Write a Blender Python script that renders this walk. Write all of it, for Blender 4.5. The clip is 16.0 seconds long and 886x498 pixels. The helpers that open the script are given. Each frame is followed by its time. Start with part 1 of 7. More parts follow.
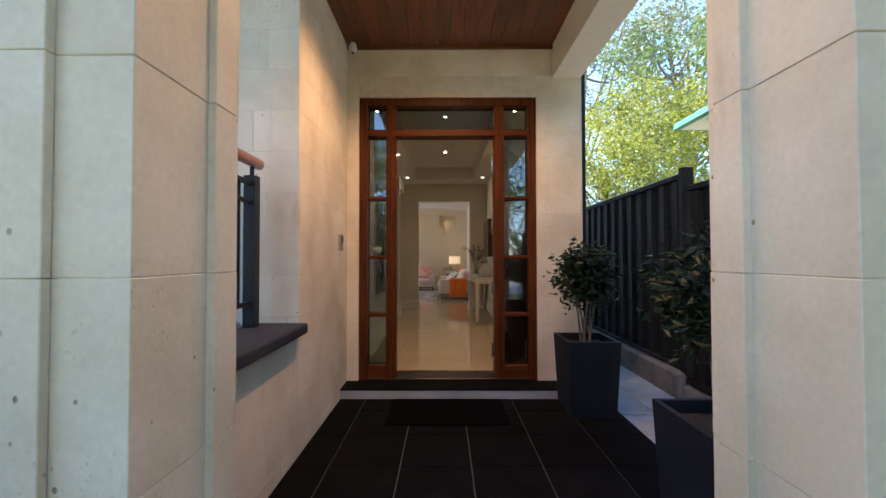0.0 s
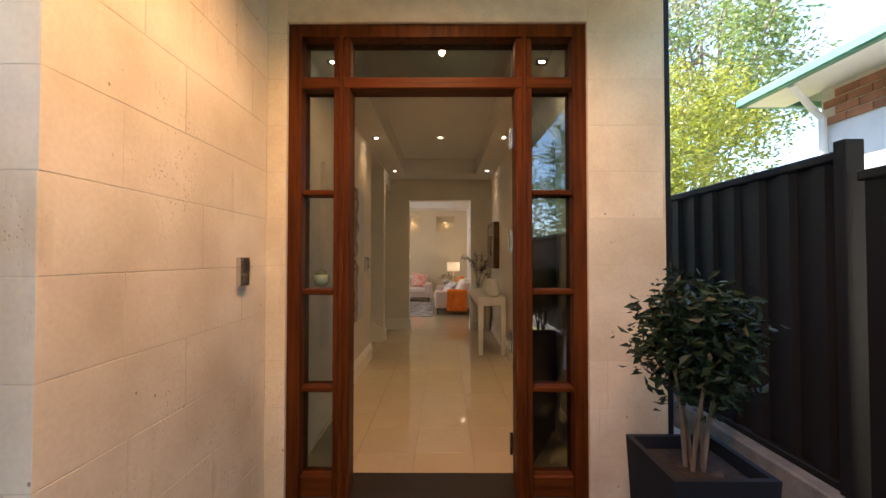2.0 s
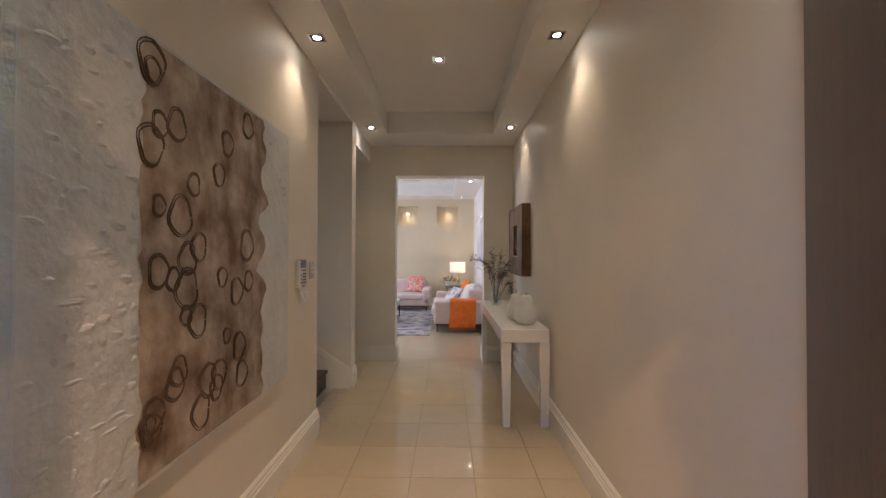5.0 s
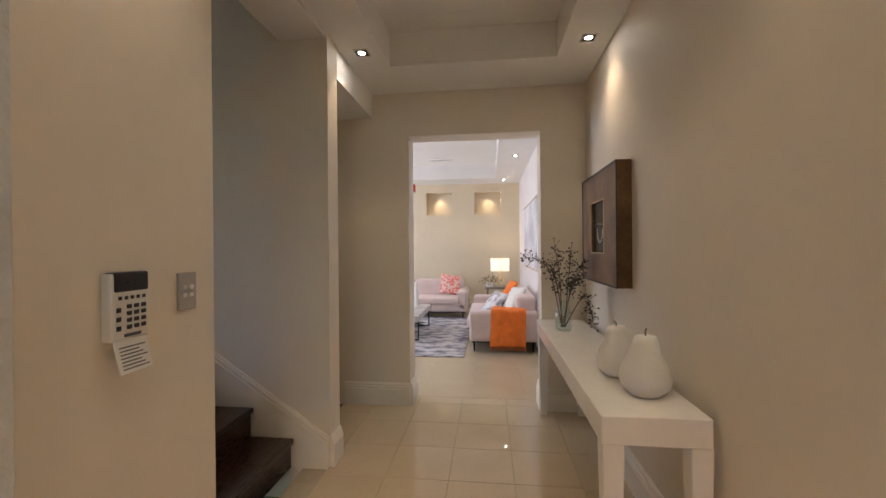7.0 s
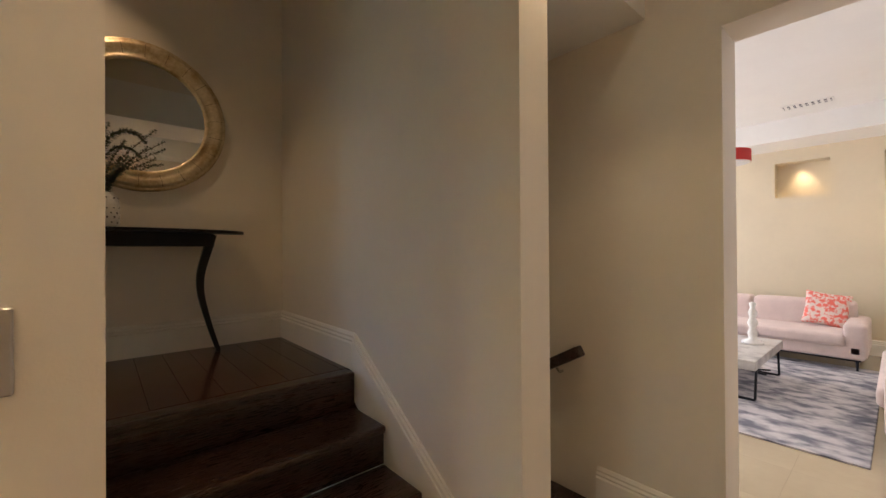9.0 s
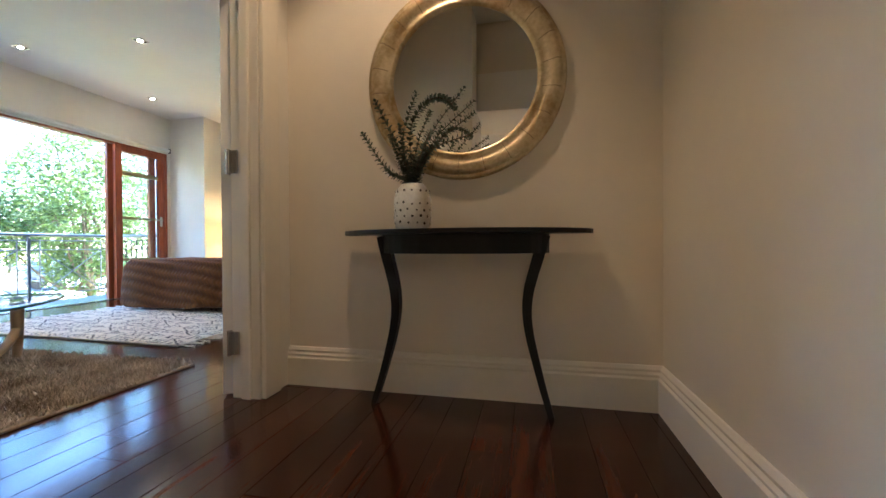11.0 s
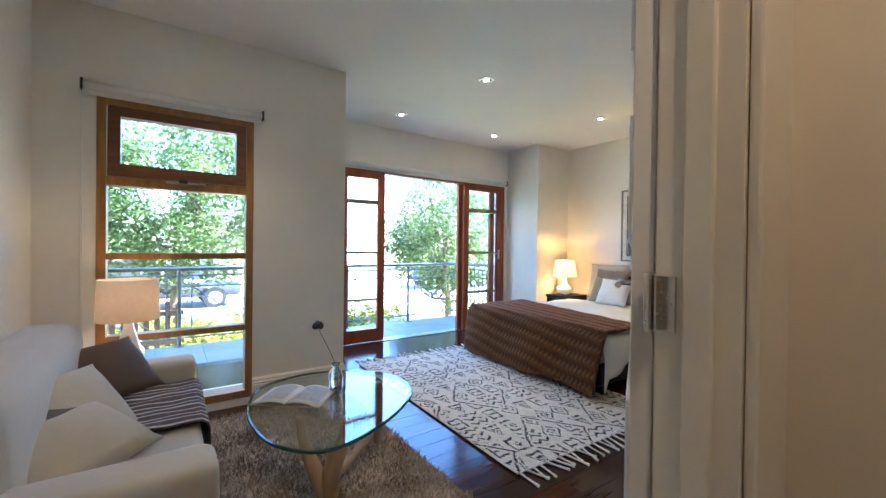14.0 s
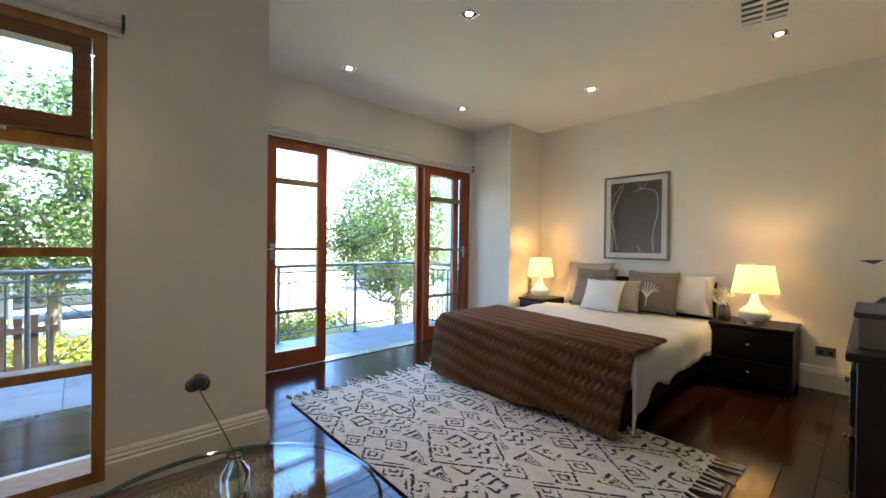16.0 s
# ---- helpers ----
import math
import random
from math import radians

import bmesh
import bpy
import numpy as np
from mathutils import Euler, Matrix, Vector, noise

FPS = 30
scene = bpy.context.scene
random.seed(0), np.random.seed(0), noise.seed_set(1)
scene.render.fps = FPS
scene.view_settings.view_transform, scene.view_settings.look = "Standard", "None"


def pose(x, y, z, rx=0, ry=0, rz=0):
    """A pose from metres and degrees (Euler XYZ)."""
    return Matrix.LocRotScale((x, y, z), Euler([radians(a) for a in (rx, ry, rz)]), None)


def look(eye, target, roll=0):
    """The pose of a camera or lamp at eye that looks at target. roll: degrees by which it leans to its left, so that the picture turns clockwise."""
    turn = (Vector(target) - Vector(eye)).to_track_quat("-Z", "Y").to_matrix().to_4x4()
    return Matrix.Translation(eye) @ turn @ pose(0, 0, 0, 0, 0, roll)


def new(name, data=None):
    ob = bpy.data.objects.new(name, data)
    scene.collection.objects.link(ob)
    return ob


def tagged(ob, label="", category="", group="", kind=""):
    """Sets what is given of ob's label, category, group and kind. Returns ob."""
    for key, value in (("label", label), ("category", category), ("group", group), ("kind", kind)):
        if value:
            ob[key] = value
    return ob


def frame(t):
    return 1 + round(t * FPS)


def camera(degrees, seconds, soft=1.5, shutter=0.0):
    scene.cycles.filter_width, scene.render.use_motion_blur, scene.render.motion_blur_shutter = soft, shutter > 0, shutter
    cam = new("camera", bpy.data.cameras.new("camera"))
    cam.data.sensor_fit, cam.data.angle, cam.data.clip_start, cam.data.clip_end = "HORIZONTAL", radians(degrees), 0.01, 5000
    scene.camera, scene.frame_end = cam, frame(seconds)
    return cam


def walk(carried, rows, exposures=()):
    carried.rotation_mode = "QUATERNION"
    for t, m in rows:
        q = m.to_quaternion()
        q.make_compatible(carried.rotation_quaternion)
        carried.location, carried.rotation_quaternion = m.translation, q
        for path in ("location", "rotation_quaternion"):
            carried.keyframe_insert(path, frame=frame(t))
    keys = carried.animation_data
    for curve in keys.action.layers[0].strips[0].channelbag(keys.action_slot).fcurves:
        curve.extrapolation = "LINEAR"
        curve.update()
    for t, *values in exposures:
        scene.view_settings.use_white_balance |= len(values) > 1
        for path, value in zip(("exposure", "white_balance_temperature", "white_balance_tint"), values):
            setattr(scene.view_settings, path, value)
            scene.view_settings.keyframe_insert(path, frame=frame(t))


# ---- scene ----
cam = camera(96.4, 16.0, soft=1.5, shutter=0.0)
PATH = [
    (0, (0.031, 0.048, 1.042), (0.024, 2.047, 1.085), -0.1),
    (0.5, (0.042, 0.407, 1.077), (0.042, 2.407, 1.119), -0.1),
    (1, (0.062, 0.751, 1.116), (0.06, 2.75, 1.161), 0.0),
    (1.5, (0.087, 1.11, 1.175), (0.081, 3.11, 1.22), 0.0),
    (2, (0.095, 1.433, 1.223), (0.09, 3.433, 1.265), 0.0),
    (2.5, (0.108, 1.756, 1.251), (0.094, 3.756, 1.297), 0.0),
    (3, (0.13, 2.072, 1.268), (0.115, 4.071, 1.314), 0.0),
    (3.5, (0.124, 2.403, 1.264), (0.116, 4.402, 1.313), 0.0),
    (4, (0.109, 2.743, 1.259), (0.096, 4.742, 1.305), 0.1),
    (6.5, (0.14, 4.643, 1.28), (0.067, 6.642, 1.276), -0.5),
    (7, (0.146, 5.009, 1.281), (-0.083, 6.996, 1.278), -0.5),
    (7.5, (0.17, 5.367, 1.281), (-0.33, 7.302, 1.283), -0.5),
    (8, (0.145, 5.7, 1.288), (-0.716, 7.505, 1.298), -0.4),
    (8.5, (0.078, 6.017, 1.281), (-1.095, 7.637, 1.299), -0.5),
    (8.7, (0.046, 6.139, 1.283), (-1.281, 7.635, 1.298), -0.4),
    (9.4, (-0.18, 6.40, 1.285), (-1.9, 7.42, 1.29), -0.4),
    (10.1, (-0.6, 6.62, 1.295), (-2.58, 6.90, 1.292), -0.3),
    (10.8, (-1.069, 6.761, 1.334), (-3.055, 6.524, 1.318), -0.3),
    (11, (-1.178, 6.739, 1.352), (-3.131, 6.308, 1.334), -0.3),
    (11.5, (-1.391, 6.668, 1.433), (-3.18, 5.773, 1.423), -0.1),
    (12, (-1.532, 6.555, 1.527), (-3.09, 5.301, 1.519), 0.3),
    (12.5, (-1.654, 6.403, 1.631), (-3.002, 4.925, 1.622), 0.2),
    (13, (-1.767, 6.229, 1.719), (-2.975, 4.635, 1.707), 0.4),
    (13.5, (-1.855, 6.056, 1.778), (-2.999, 4.415, 1.763), 0.5),
    (14, (-1.924, 5.844, 1.82), (-3.061, 4.199, 1.806), 0.7),
    (14.5, (-1.97, 5.621, 1.828), (-3.108, 3.976, 1.818), 0.6),
    (15, (-2.069, 5.374, 1.805), (-3.248, 3.758, 1.798), 0.8),
    (15.5, (-2.188, 5.169, 1.791), (-3.463, 3.628, 1.776), 0.8),
    (16, (-2.313, 5.024, 1.779), (-3.673, 3.558, 1.763), 0.7),
]
EXPOSE = [(0.0, 2.3, 6000, 11), (0.8, 2.5, 7200, 12), (1.5, 2.75, 7300, 12), (2.5, 2.6, 5800, 11), (3.5, 2.8, 5000, 9), (4.0, 3.15, 5000, 10), (6.4, 3.35, 5300, 11), (7.5, 3.5, 5350, 10), (8.7, 3.6, 5700, 10), (11.0, 4.45, 5300, 9), (11.5, 4.5, 5050, 9), (12.5, 4.45, 4800, 9), (13.5, 4.25, 4900, 9), (14.5, 3.95, 5200, 9), (16.0, 3.7, 5600, 9)]
walk(cam, [(t, look(eye, target, roll)) for t, eye, target, roll in PATH], EXPOSE)

# ---- daylight ----
SUN_ELEV, SUN_FROM = radians(52), Vector((-0.85, 0.5, 0)).normalized()
world = bpy.data.worlds.new("world")
scene.world = world
world.use_nodes = True
wn = world.node_tree.nodes
sky = wn.new("ShaderNodeTexSky")
sky.sky_type, sky.sun_disc = "NISHITA", False
sky.dust_density, sky.ozone_density = 0.3, 4.0
sky.sun_elevation = SUN_ELEV
sky.sun_rotation = math.atan2(SUN_FROM.x, SUN_FROM.y)
world.node_tree.links.new(sky.outputs[0], wn["Background"].inputs[0])
wn["Background"].inputs[1].default_value = 0.15
sun_dir = Vector((SUN_FROM.x * math.cos(SUN_ELEV), SUN_FROM.y * math.cos(SUN_ELEV), math.sin(SUN_ELEV)))
sun = new("sun", bpy.data.lights.new("sun", "SUN"))
sun.data.energy, sun.data.angle, sun.data.color = 4.5, radians(0.6), (1.0, 0.94, 0.85)
sun.matrix_world = look(sun_dir * 30, (0, 0, 0))

WARM = (1.0, 0.70, 0.40)


def area_lamp(name, eye, target, w, h, watts, color=(1, 1, 1)):
    ob = new(name, bpy.data.lights.new(name, "AREA"))
    ob.data.shape, ob.data.size, ob.data.size_y, ob.data.energy, ob.data.color = "RECTANGLE", w, h, watts, color
    ob.matrix_world = look(eye, target)
    return ob


def spot_lamp(x, y, z, watts, color=WARM, cone=95, soft=0.018, tilt=(0, 0)):
    ob = new("spot_beam", bpy.data.lights.new("spot_beam", "SPOT"))
    ob.data.energy, ob.data.color, ob.data.spot_size, ob.data.spot_blend, ob.data.shadow_soft_size = watts, color, radians(cone), 0.6, soft
    ob.matrix_world = look((x, y, z), (x + tilt[0], y + tilt[1], z - 1))
    return ob


def bulb(x, y, z, watts, color=WARM, soft=0.03):
    ob = new("bulb_light", bpy.data.lights.new("bulb_light", "POINT"))
    ob.data.energy, ob.data.color, ob.data.shadow_soft_size = watts, color, soft
    ob.location = (x, y, z)
    return ob


L = 0.69
HALL_SIDE = [(-0.66, 4.1), (-0.66, 5.82), (-0.66, 7.5), (0.76, 4.1), (0.76, 5.8), (0.76, 7.5)]
HALL_MID = [(0.05, 4.93), (0.05, 6.57)]
BED_SPOTS = [(-5.69, 4.6), (-4.07, 3.34), (-3.92, 2.16), (-5.69, 3.31), (-5.23, 2.15), (-2.09, 3.37), (-2.4, 4.6)]
for x, y in HALL_SIDE:
    spot_lamp(x, y, 2.546, 1.5)
for x, y in HALL_MID:
    spot_lamp(x, y, 2.781, 1.6)
for x, y in BED_SPOTS:
    spot_lamp(x, y, 3.191, 1.5)
# four spots added to brighten the living room, with no fittings at them
for x, y in ((0.4, 9.5), (0.4, 11.3), (-2.6, 9.5), (-2.6, 11.3)):
    spot_lamp(x, y, 2.58, 2.1, (1.0, 0.84, 0.72))
for x in (-0.88, 0.13, -1.9):
    spot_lamp(x, 13.42, 2.43, 1.0, WARM, 80, 0.02)
# unseen area lamp added to light the living room; no window is built
area_lamp("living_side_fill", (-3.9, 11.0, 1.5), (0, 11.0, 1.0), 3.0, 2.2, 9, (1.0, 0.93, 0.92))
bulb(-6.25, 4.41, 1.56, 0.9, (1.0, 0.60, 0.22))
bulb(-6.25, 2.44, 1.56, 0.9, (1.0, 0.60, 0.22))
bulb(-1.74, 2.97, 1.50, 0.19, (1.0, 0.66, 0.36))
bulb(0.36, 12.75, 1.0, 0.45)
spot_lamp(0.08, 2.5, 2.84, 20, (1.0, 0.54, 0.27), 140, 0.02)
spot_lamp(0.08, 1.3, 2.84, 15, (1.0, 0.54, 0.27), 140, 0.02)
# unseen warm spot added to light the landing; no fitting there
spot_lamp(-2.35, 6.1, 3.291, 2.6, (1.0, 0.64, 0.34))


# ---- materials ----
def mat(name, color, rough=0.6, metal=0.0, vary=0.12, scale=6.0, bump=0.0, bump_scale=60.0, color2=None, spec=0.5, island=0.0, objvar=0.0, stretch=(1, 1, 1), detail=6, coat=0.0, rough_vary=0.08, sheen=0.0, subsurf=0.0):
    m = bpy.data.materials.new(name)
    m.use_nodes = True
    nt = m.node_tree
    nd, ln = nt.nodes, nt.links.new
    b = nd["Principled BSDF"]
    b.inputs["Roughness"].default_value, b.inputs["Metallic"].default_value = rough, metal
    b.inputs["Specular IOR Level"].default_value = spec
    b.inputs["Coat Weight"].default_value = coat
    b.inputs["Sheen Weight"].default_value = sheen
    tc = nd.new("ShaderNodeTexCoord")
    mp = nd.new("ShaderNodeMapping")
    mp.inputs["Scale"].default_value = stretch
    ln(tc.outputs["Object"], mp.inputs["Vector"])
    shift = nd.new("ShaderNodeVectorMath")
    shift.operation = "ADD"
    info = nd.new("ShaderNodeObjectInfo")
    mul = nd.new("ShaderNodeVectorMath")
    mul.operation = "SCALE"
    mul.inputs["Scale"].default_value = 37.0
    ln(info.outputs["Random"], mul.inputs[0])
    ln(mp.outputs[0], shift.inputs[0])
    ln(mul.outputs[0], shift.inputs[1])
    n1 = nd.new("ShaderNodeTexNoise")
    n1.inputs["Scale"].default_value, n1.inputs["Detail"].default_value = scale, detail
    n2 = nd.new("ShaderNodeTexNoise")
    n2.inputs["Scale"].default_value, n2.inputs["Detail"].default_value = scale * 9, 4
    ln(shift.outputs[0], n1.inputs["Vector"])
    ln(shift.outputs[0], n2.inputs["Vector"])
    add = nd.new("ShaderNodeMath")
    add.operation = "MULTIPLY_ADD"
    add.inputs[1].default_value = 0.35
    ln(n2.outputs[0], add.inputs[0])
    ln(n1.outputs[0], add.inputs[2])
    ramp = nd.new("ShaderNodeValToRGB")
    c = np.array(color)
    lo, hi = (c * (1 - vary), np.minimum(c * (1 + vary), 1)) if color2 is None else (c, np.array(color2))
    ramp.color_ramp.elements[0].position, ramp.color_ramp.elements[0].color = 0.48, (*lo, 1)
    ramp.color_ramp.elements[1].position, ramp.color_ramp.elements[1].color = 0.86, (*hi, 1)
    ln(add.outputs[0], ramp.inputs[0])
    out = ramp.outputs[0]
    for src, amount in ((info.outputs["Random"], objvar), (None, island)):
        if amount:
            if src is None:
                src = nd.new("ShaderNodeNewGeometry").outputs["Random Per Island"]
            hsv = nd.new("ShaderNodeHueSaturation")
            mr = nd.new("ShaderNodeMapRange")
            mr.inputs["To Min"].default_value, mr.inputs["To Max"].default_value = 1 - amount, 1 + amount
            ln(src, mr.inputs["Value"])
            ln(mr.outputs[0], hsv.inputs["Value"])
            ln(out, hsv.inputs["Color"])
            out = hsv.outputs[0]
    ln(out, b.inputs["Base Color"])
    rr = nd.new("ShaderNodeMapRange")
    rr.inputs["To Min"].default_value, rr.inputs["To Max"].default_value = max(rough - rough_vary, 0.02), min(rough + rough_vary, 1)
    ln(n2.outputs[0], rr.inputs["Value"])
    ln(rr.outputs[0], b.inputs["Roughness"])
    if bump:
        n3 = nd.new("ShaderNodeTexNoise")
        n3.inputs["Scale"].default_value, n3.inputs["Detail"].default_value = bump_scale, 5
        ln(shift.outputs[0], n3.inputs["Vector"])
        bp = nd.new("ShaderNodeBump")
        bp.inputs["Strength"].default_value, bp.inputs["Distance"].default_value = bump, 0.01
        ln(n3.outputs[0], bp.inputs["Height"])
        ln(bp.outputs[0], b.inputs["Normal"])
    return m


def glass_mat(name, color=(1, 1, 1), rough=0.0, ior=1.45, mix=0.0):
    """Thin clear pane: mostly straight through, with a Fresnel gloss."""
    m = bpy.data.materials.new(name)
    m.use_nodes = True
    nd, ln = m.node_tree.nodes, m.node_tree.links.new
    nd.remove(nd["Principled BSDF"])
    t, g, mx, fr = nd.new("ShaderNodeBsdfTransparent"), nd.new("ShaderNodeBsdfGlossy"), nd.new("ShaderNodeMixShader"), nd.new("ShaderNodeLayerWeight")
    p5, sc = nd.new("ShaderNodeMath"), nd.new("ShaderNodeMath")
    p5.operation, sc.operation = "POWER", "MULTIPLY_ADD"
    f0 = ((ior - 1) / (ior + 1)) ** 2
    p5.inputs[1].default_value, sc.inputs[1].default_value, sc.inputs[2].default_value = 5.0, 1 - f0, f0
    t.inputs[0].default_value = (*color, 1)
    g.inputs["Roughness"].default_value = rough
    fr.inputs["Blend"].default_value = 0.5
    ln(fr.outputs["Facing"], p5.inputs[0])
    ln(p5.outputs[0], sc.inputs[0])
    ln(sc.outputs[0], mx.inputs[0])
    ln(t.outputs[0], mx.inputs[1])
    ln(g.outputs[0], mx.inputs[2])
    ln(mx.outputs[0], nd["Material Output"].inputs[0])
    return m


def glow(name, color, strength, base=(0.9, 0.9, 0.9)):
    m = mat(name, base, 0.5, vary=0.02)
    b = m.node_tree.nodes["Principled BSDF"]
    b.inputs["Emission Color"].default_value, b.inputs["Emission Strength"].default_value = (*color, 1), strength
    return m


def shade_mat(name, color, through_amount=0.5):
    """Lamp-shade cloth that lets the bulb's light through."""
    m = mat(name, color, 0.9, vary=0.05, scale=40, bump=0.1, bump_scale=300)
    nd, ln = m.node_tree.nodes, m.node_tree.links.new
    tr, mx = nd.new("ShaderNodeBsdfTranslucent"), nd.new("ShaderNodeMixShader")
    tr.inputs[0].default_value = (*color, 1)
    mx.inputs[0].default_value = through_amount
    ln(nd["Principled BSDF"].outputs[0], mx.inputs[1])
    ln(tr.outputs[0], mx.inputs[2])
    ln(mx.outputs[0], nd["Material Output"].inputs[0])
    return m


def stone_mat(name, low, high):
    """Sawn limestone: cloudy colour, brown runs, and pores gathered in patches."""
    m = bpy.data.materials.new(name)
    m.use_nodes = True
    nd, ln = m.node_tree.nodes, m.node_tree.links.new
    b = nd["Principled BSDF"]
    b.inputs["Roughness"].default_value, b.inputs["Specular IOR Level"].default_value = 0.85, 0.25
    geo, info = nd.new("ShaderNodeNewGeometry"), nd.new("ShaderNodeObjectInfo")

    def node(kind, vec, scale, detail=5, stretch=None):
        n = nd.new(kind)
        n.inputs["Scale"].default_value = scale
        if kind == "ShaderNodeTexNoise":
            n.inputs["Detail"].default_value = detail
        if stretch:
            mp = nd.new("ShaderNodeMapping")
            mp.inputs["Scale"].default_value = stretch
            ln(vec, mp.inputs["Vector"])
            vec = mp.outputs[0]
        ln(vec, n.inputs["Vector"])
        return n.outputs[0]

    def span(v, a, c, lo=0.0, hi=1.0):
        n = nd.new("ShaderNodeMapRange")
        for k, x in zip(("From Min", "From Max", "To Min", "To Max"), (a, c, lo, hi)):
            n.inputs[k].default_value = x
        ln(v, n.inputs["Value"])
        return n.outputs[0]

    def times(a, c):
        n = nd.new("ShaderNodeMath")
        n.operation = "MULTIPLY"
        ln(a, n.inputs[0])
        ln(c, n.inputs[1])
        return n.outputs[0]

    def blend(fac, c0, c1):
        n = nd.new("ShaderNodeMix")
        n.data_type = "RGBA"
        ln(fac, n.inputs[0])
        for k, c in ((6, c0), (7, c1)):
            if isinstance(c, tuple):
                n.inputs[k].default_value = (*c, 1)
            else:
                ln(c, n.inputs[k])
        return n.outputs[2]

    p = geo.outputs["Position"]
    col = blend(span(node("ShaderNodeTexNoise", p, 2.3, 7), 0.32, 0.66), low, high)
    grain = node("ShaderNodeTexNoise", p, 70, 4)
    hsv = nd.new("ShaderNodeHueSaturation")
    ln(times(span(grain, 0.2, 0.8, 0.93, 1.06), span(info.outputs["Random"], 0, 1, 0.955, 1.035)), hsv.inputs["Value"])
    ln(col, hsv.inputs["Color"])
    runs = times(span(node("ShaderNodeTexNoise", p, 5, 5, (2.2, 2.2, 0.35)), 0.60, 0.76, 0, 0.55), span(node("ShaderNodeTexNoise", p, 1.1, 3), 0.45, 0.65))
    col = blend(runs, hsv.outputs[0], (0.36, 0.25, 0.13))
    patch = span(node("ShaderNodeTexNoise", p, 1.9, 4), 0.53, 0.64)
    pore = times(span(node("ShaderNodeTexVoronoi", p, 75, stretch=(1, 1, 0.7)), 0.10, 0.26, 1, 0), patch)
    hole = times(span(node("ShaderNodeTexVoronoi", p, 17, stretch=(1, 1, 0.75)), 0.05, 0.085, 1, 0), span(node("ShaderNodeTexNoise", p, 2.7, 3), 0.50, 0.60))
    col = blend(times(span(pore, 0, 1, 0, 0.55), patch), col, (0.30, 0.22, 0.13))
    col = blend(span(hole, 0, 1, 0, 0.8), col, (0.16, 0.11, 0.07))
    ln(col, b.inputs["Base Color"])
    total = nd.new("ShaderNodeMath")
    total.operation = "SUBTRACT"
    ln(span(grain, 0, 1, 0, 0.16), total.inputs[0])
    dips = nd.new("ShaderNodeMath")
    dips.operation = "MAXIMUM"
    ln(pore, dips.inputs[0])
    ln(hole, dips.inputs[1])
    ln(dips.outputs[0], total.inputs[1])
    bp = nd.new("ShaderNodeBump")
    bp.inputs["Strength"].default_value, bp.inputs["Distance"].default_value = 0.6, 0.003
    ln(total.outputs[0], bp.inputs["Height"])
    ln(bp.outputs[0], b.inputs["Normal"])
    return m


def leaf_mat(name, color, color2, rough=0.45, through_amount=0.35, island=0.4):
    """Leaf that lets part of the sun through its blade."""
    m = mat(name, color, rough, vary=0.2, scale=0.6, island=island, color2=color2)
    nd, ln = m.node_tree.nodes, m.node_tree.links.new
    b = nd["Principled BSDF"]
    tr, mx = nd.new("ShaderNodeBsdfTranslucent"), nd.new("ShaderNodeMixShader")
    ln(b.inputs["Base Color"].links[0].from_socket, tr.inputs[0])
    mx.inputs[0].default_value = through_amount
    ln(b.outputs[0], mx.inputs[1])
    ln(tr.outputs[0], mx.inputs[2])
    ln(mx.outputs[0], nd["Material Output"].inputs[0])
    return m


M = {}
M["hall_paint"] = mat("hall_paint", (0.74, 0.67, 0.55), 0.55, vary=0.03, scale=2.0, bump=0.05, bump_scale=220)
M["bed_paint"] = mat("bed_paint", (0.80, 0.76, 0.67), 0.6, vary=0.03, scale=2.0, bump=0.05, bump_scale=220)
M["ceil_paint"] = mat("ceil_paint", (0.82, 0.80, 0.75), 0.8, vary=0.02, scale=2.0)
M["trim_paint"] = mat("trim_paint", (0.80, 0.75, 0.64), 0.4, vary=0.03, scale=4.0)
M["white_paint"] = mat("white_paint", (0.80, 0.80, 0.79), 0.32, vary=0.03, scale=4.0)
M["living_paint"] = mat("living_paint", (0.84, 0.80, 0.78), 0.6, vary=0.03, scale=2.0)
M["feature_paint"] = mat("feature_paint", (0.66, 0.57, 0.40), 0.6, vary=0.03, scale=2.0)
M["stone"] = stone_mat("limestone", (0.60, 0.51, 0.36), (0.80, 0.72, 0.56))
M["mortar"] = mat("mortar", (0.62, 0.54, 0.40), 0.9, vary=0.08, scale=14, bump=0.2)
M["slate"] = mat("slate_tile", (0.006, 0.0062, 0.0066), 0.62, spec=0.03, vary=0.3, scale=7, bump=0.14, bump_scale=40, objvar=0.2)
M["grout_dark"] = mat("grout_dark", (0.10, 0.10, 0.10), 0.9, vary=0.15, scale=20)
M["coping"] = mat("bluestone_coping", (0.034, 0.037, 0.047), 0.7, spec=0.25, vary=0.3, scale=5, bump=0.3, bump_scale=60)
M["paver"] = mat("pale_paver", (0.38, 0.38, 0.38), 0.85, vary=0.15, scale=5, bump=0.3, bump_scale=70, objvar=0.1)
M["concrete"] = mat("concrete", (0.17, 0.155, 0.14), 0.9, vary=0.3, scale=6, bump=0.6, bump_scale=40)
M["fence"] = mat("fence_steel", (0.011, 0.0095, 0.010), 0.55, spec=0.18, vary=0.12, scale=3, stretch=(1, 1, 0.2))
M["merbau"] = mat("merbau_timber", (0.054, 0.0135, 0.0030), 0.45, vary=0.0, spec=0.12, color2=(0.12, 0.032, 0.0068), scale=3.0, stretch=(14, 14, 0.9), bump=0.06, bump_scale=30)
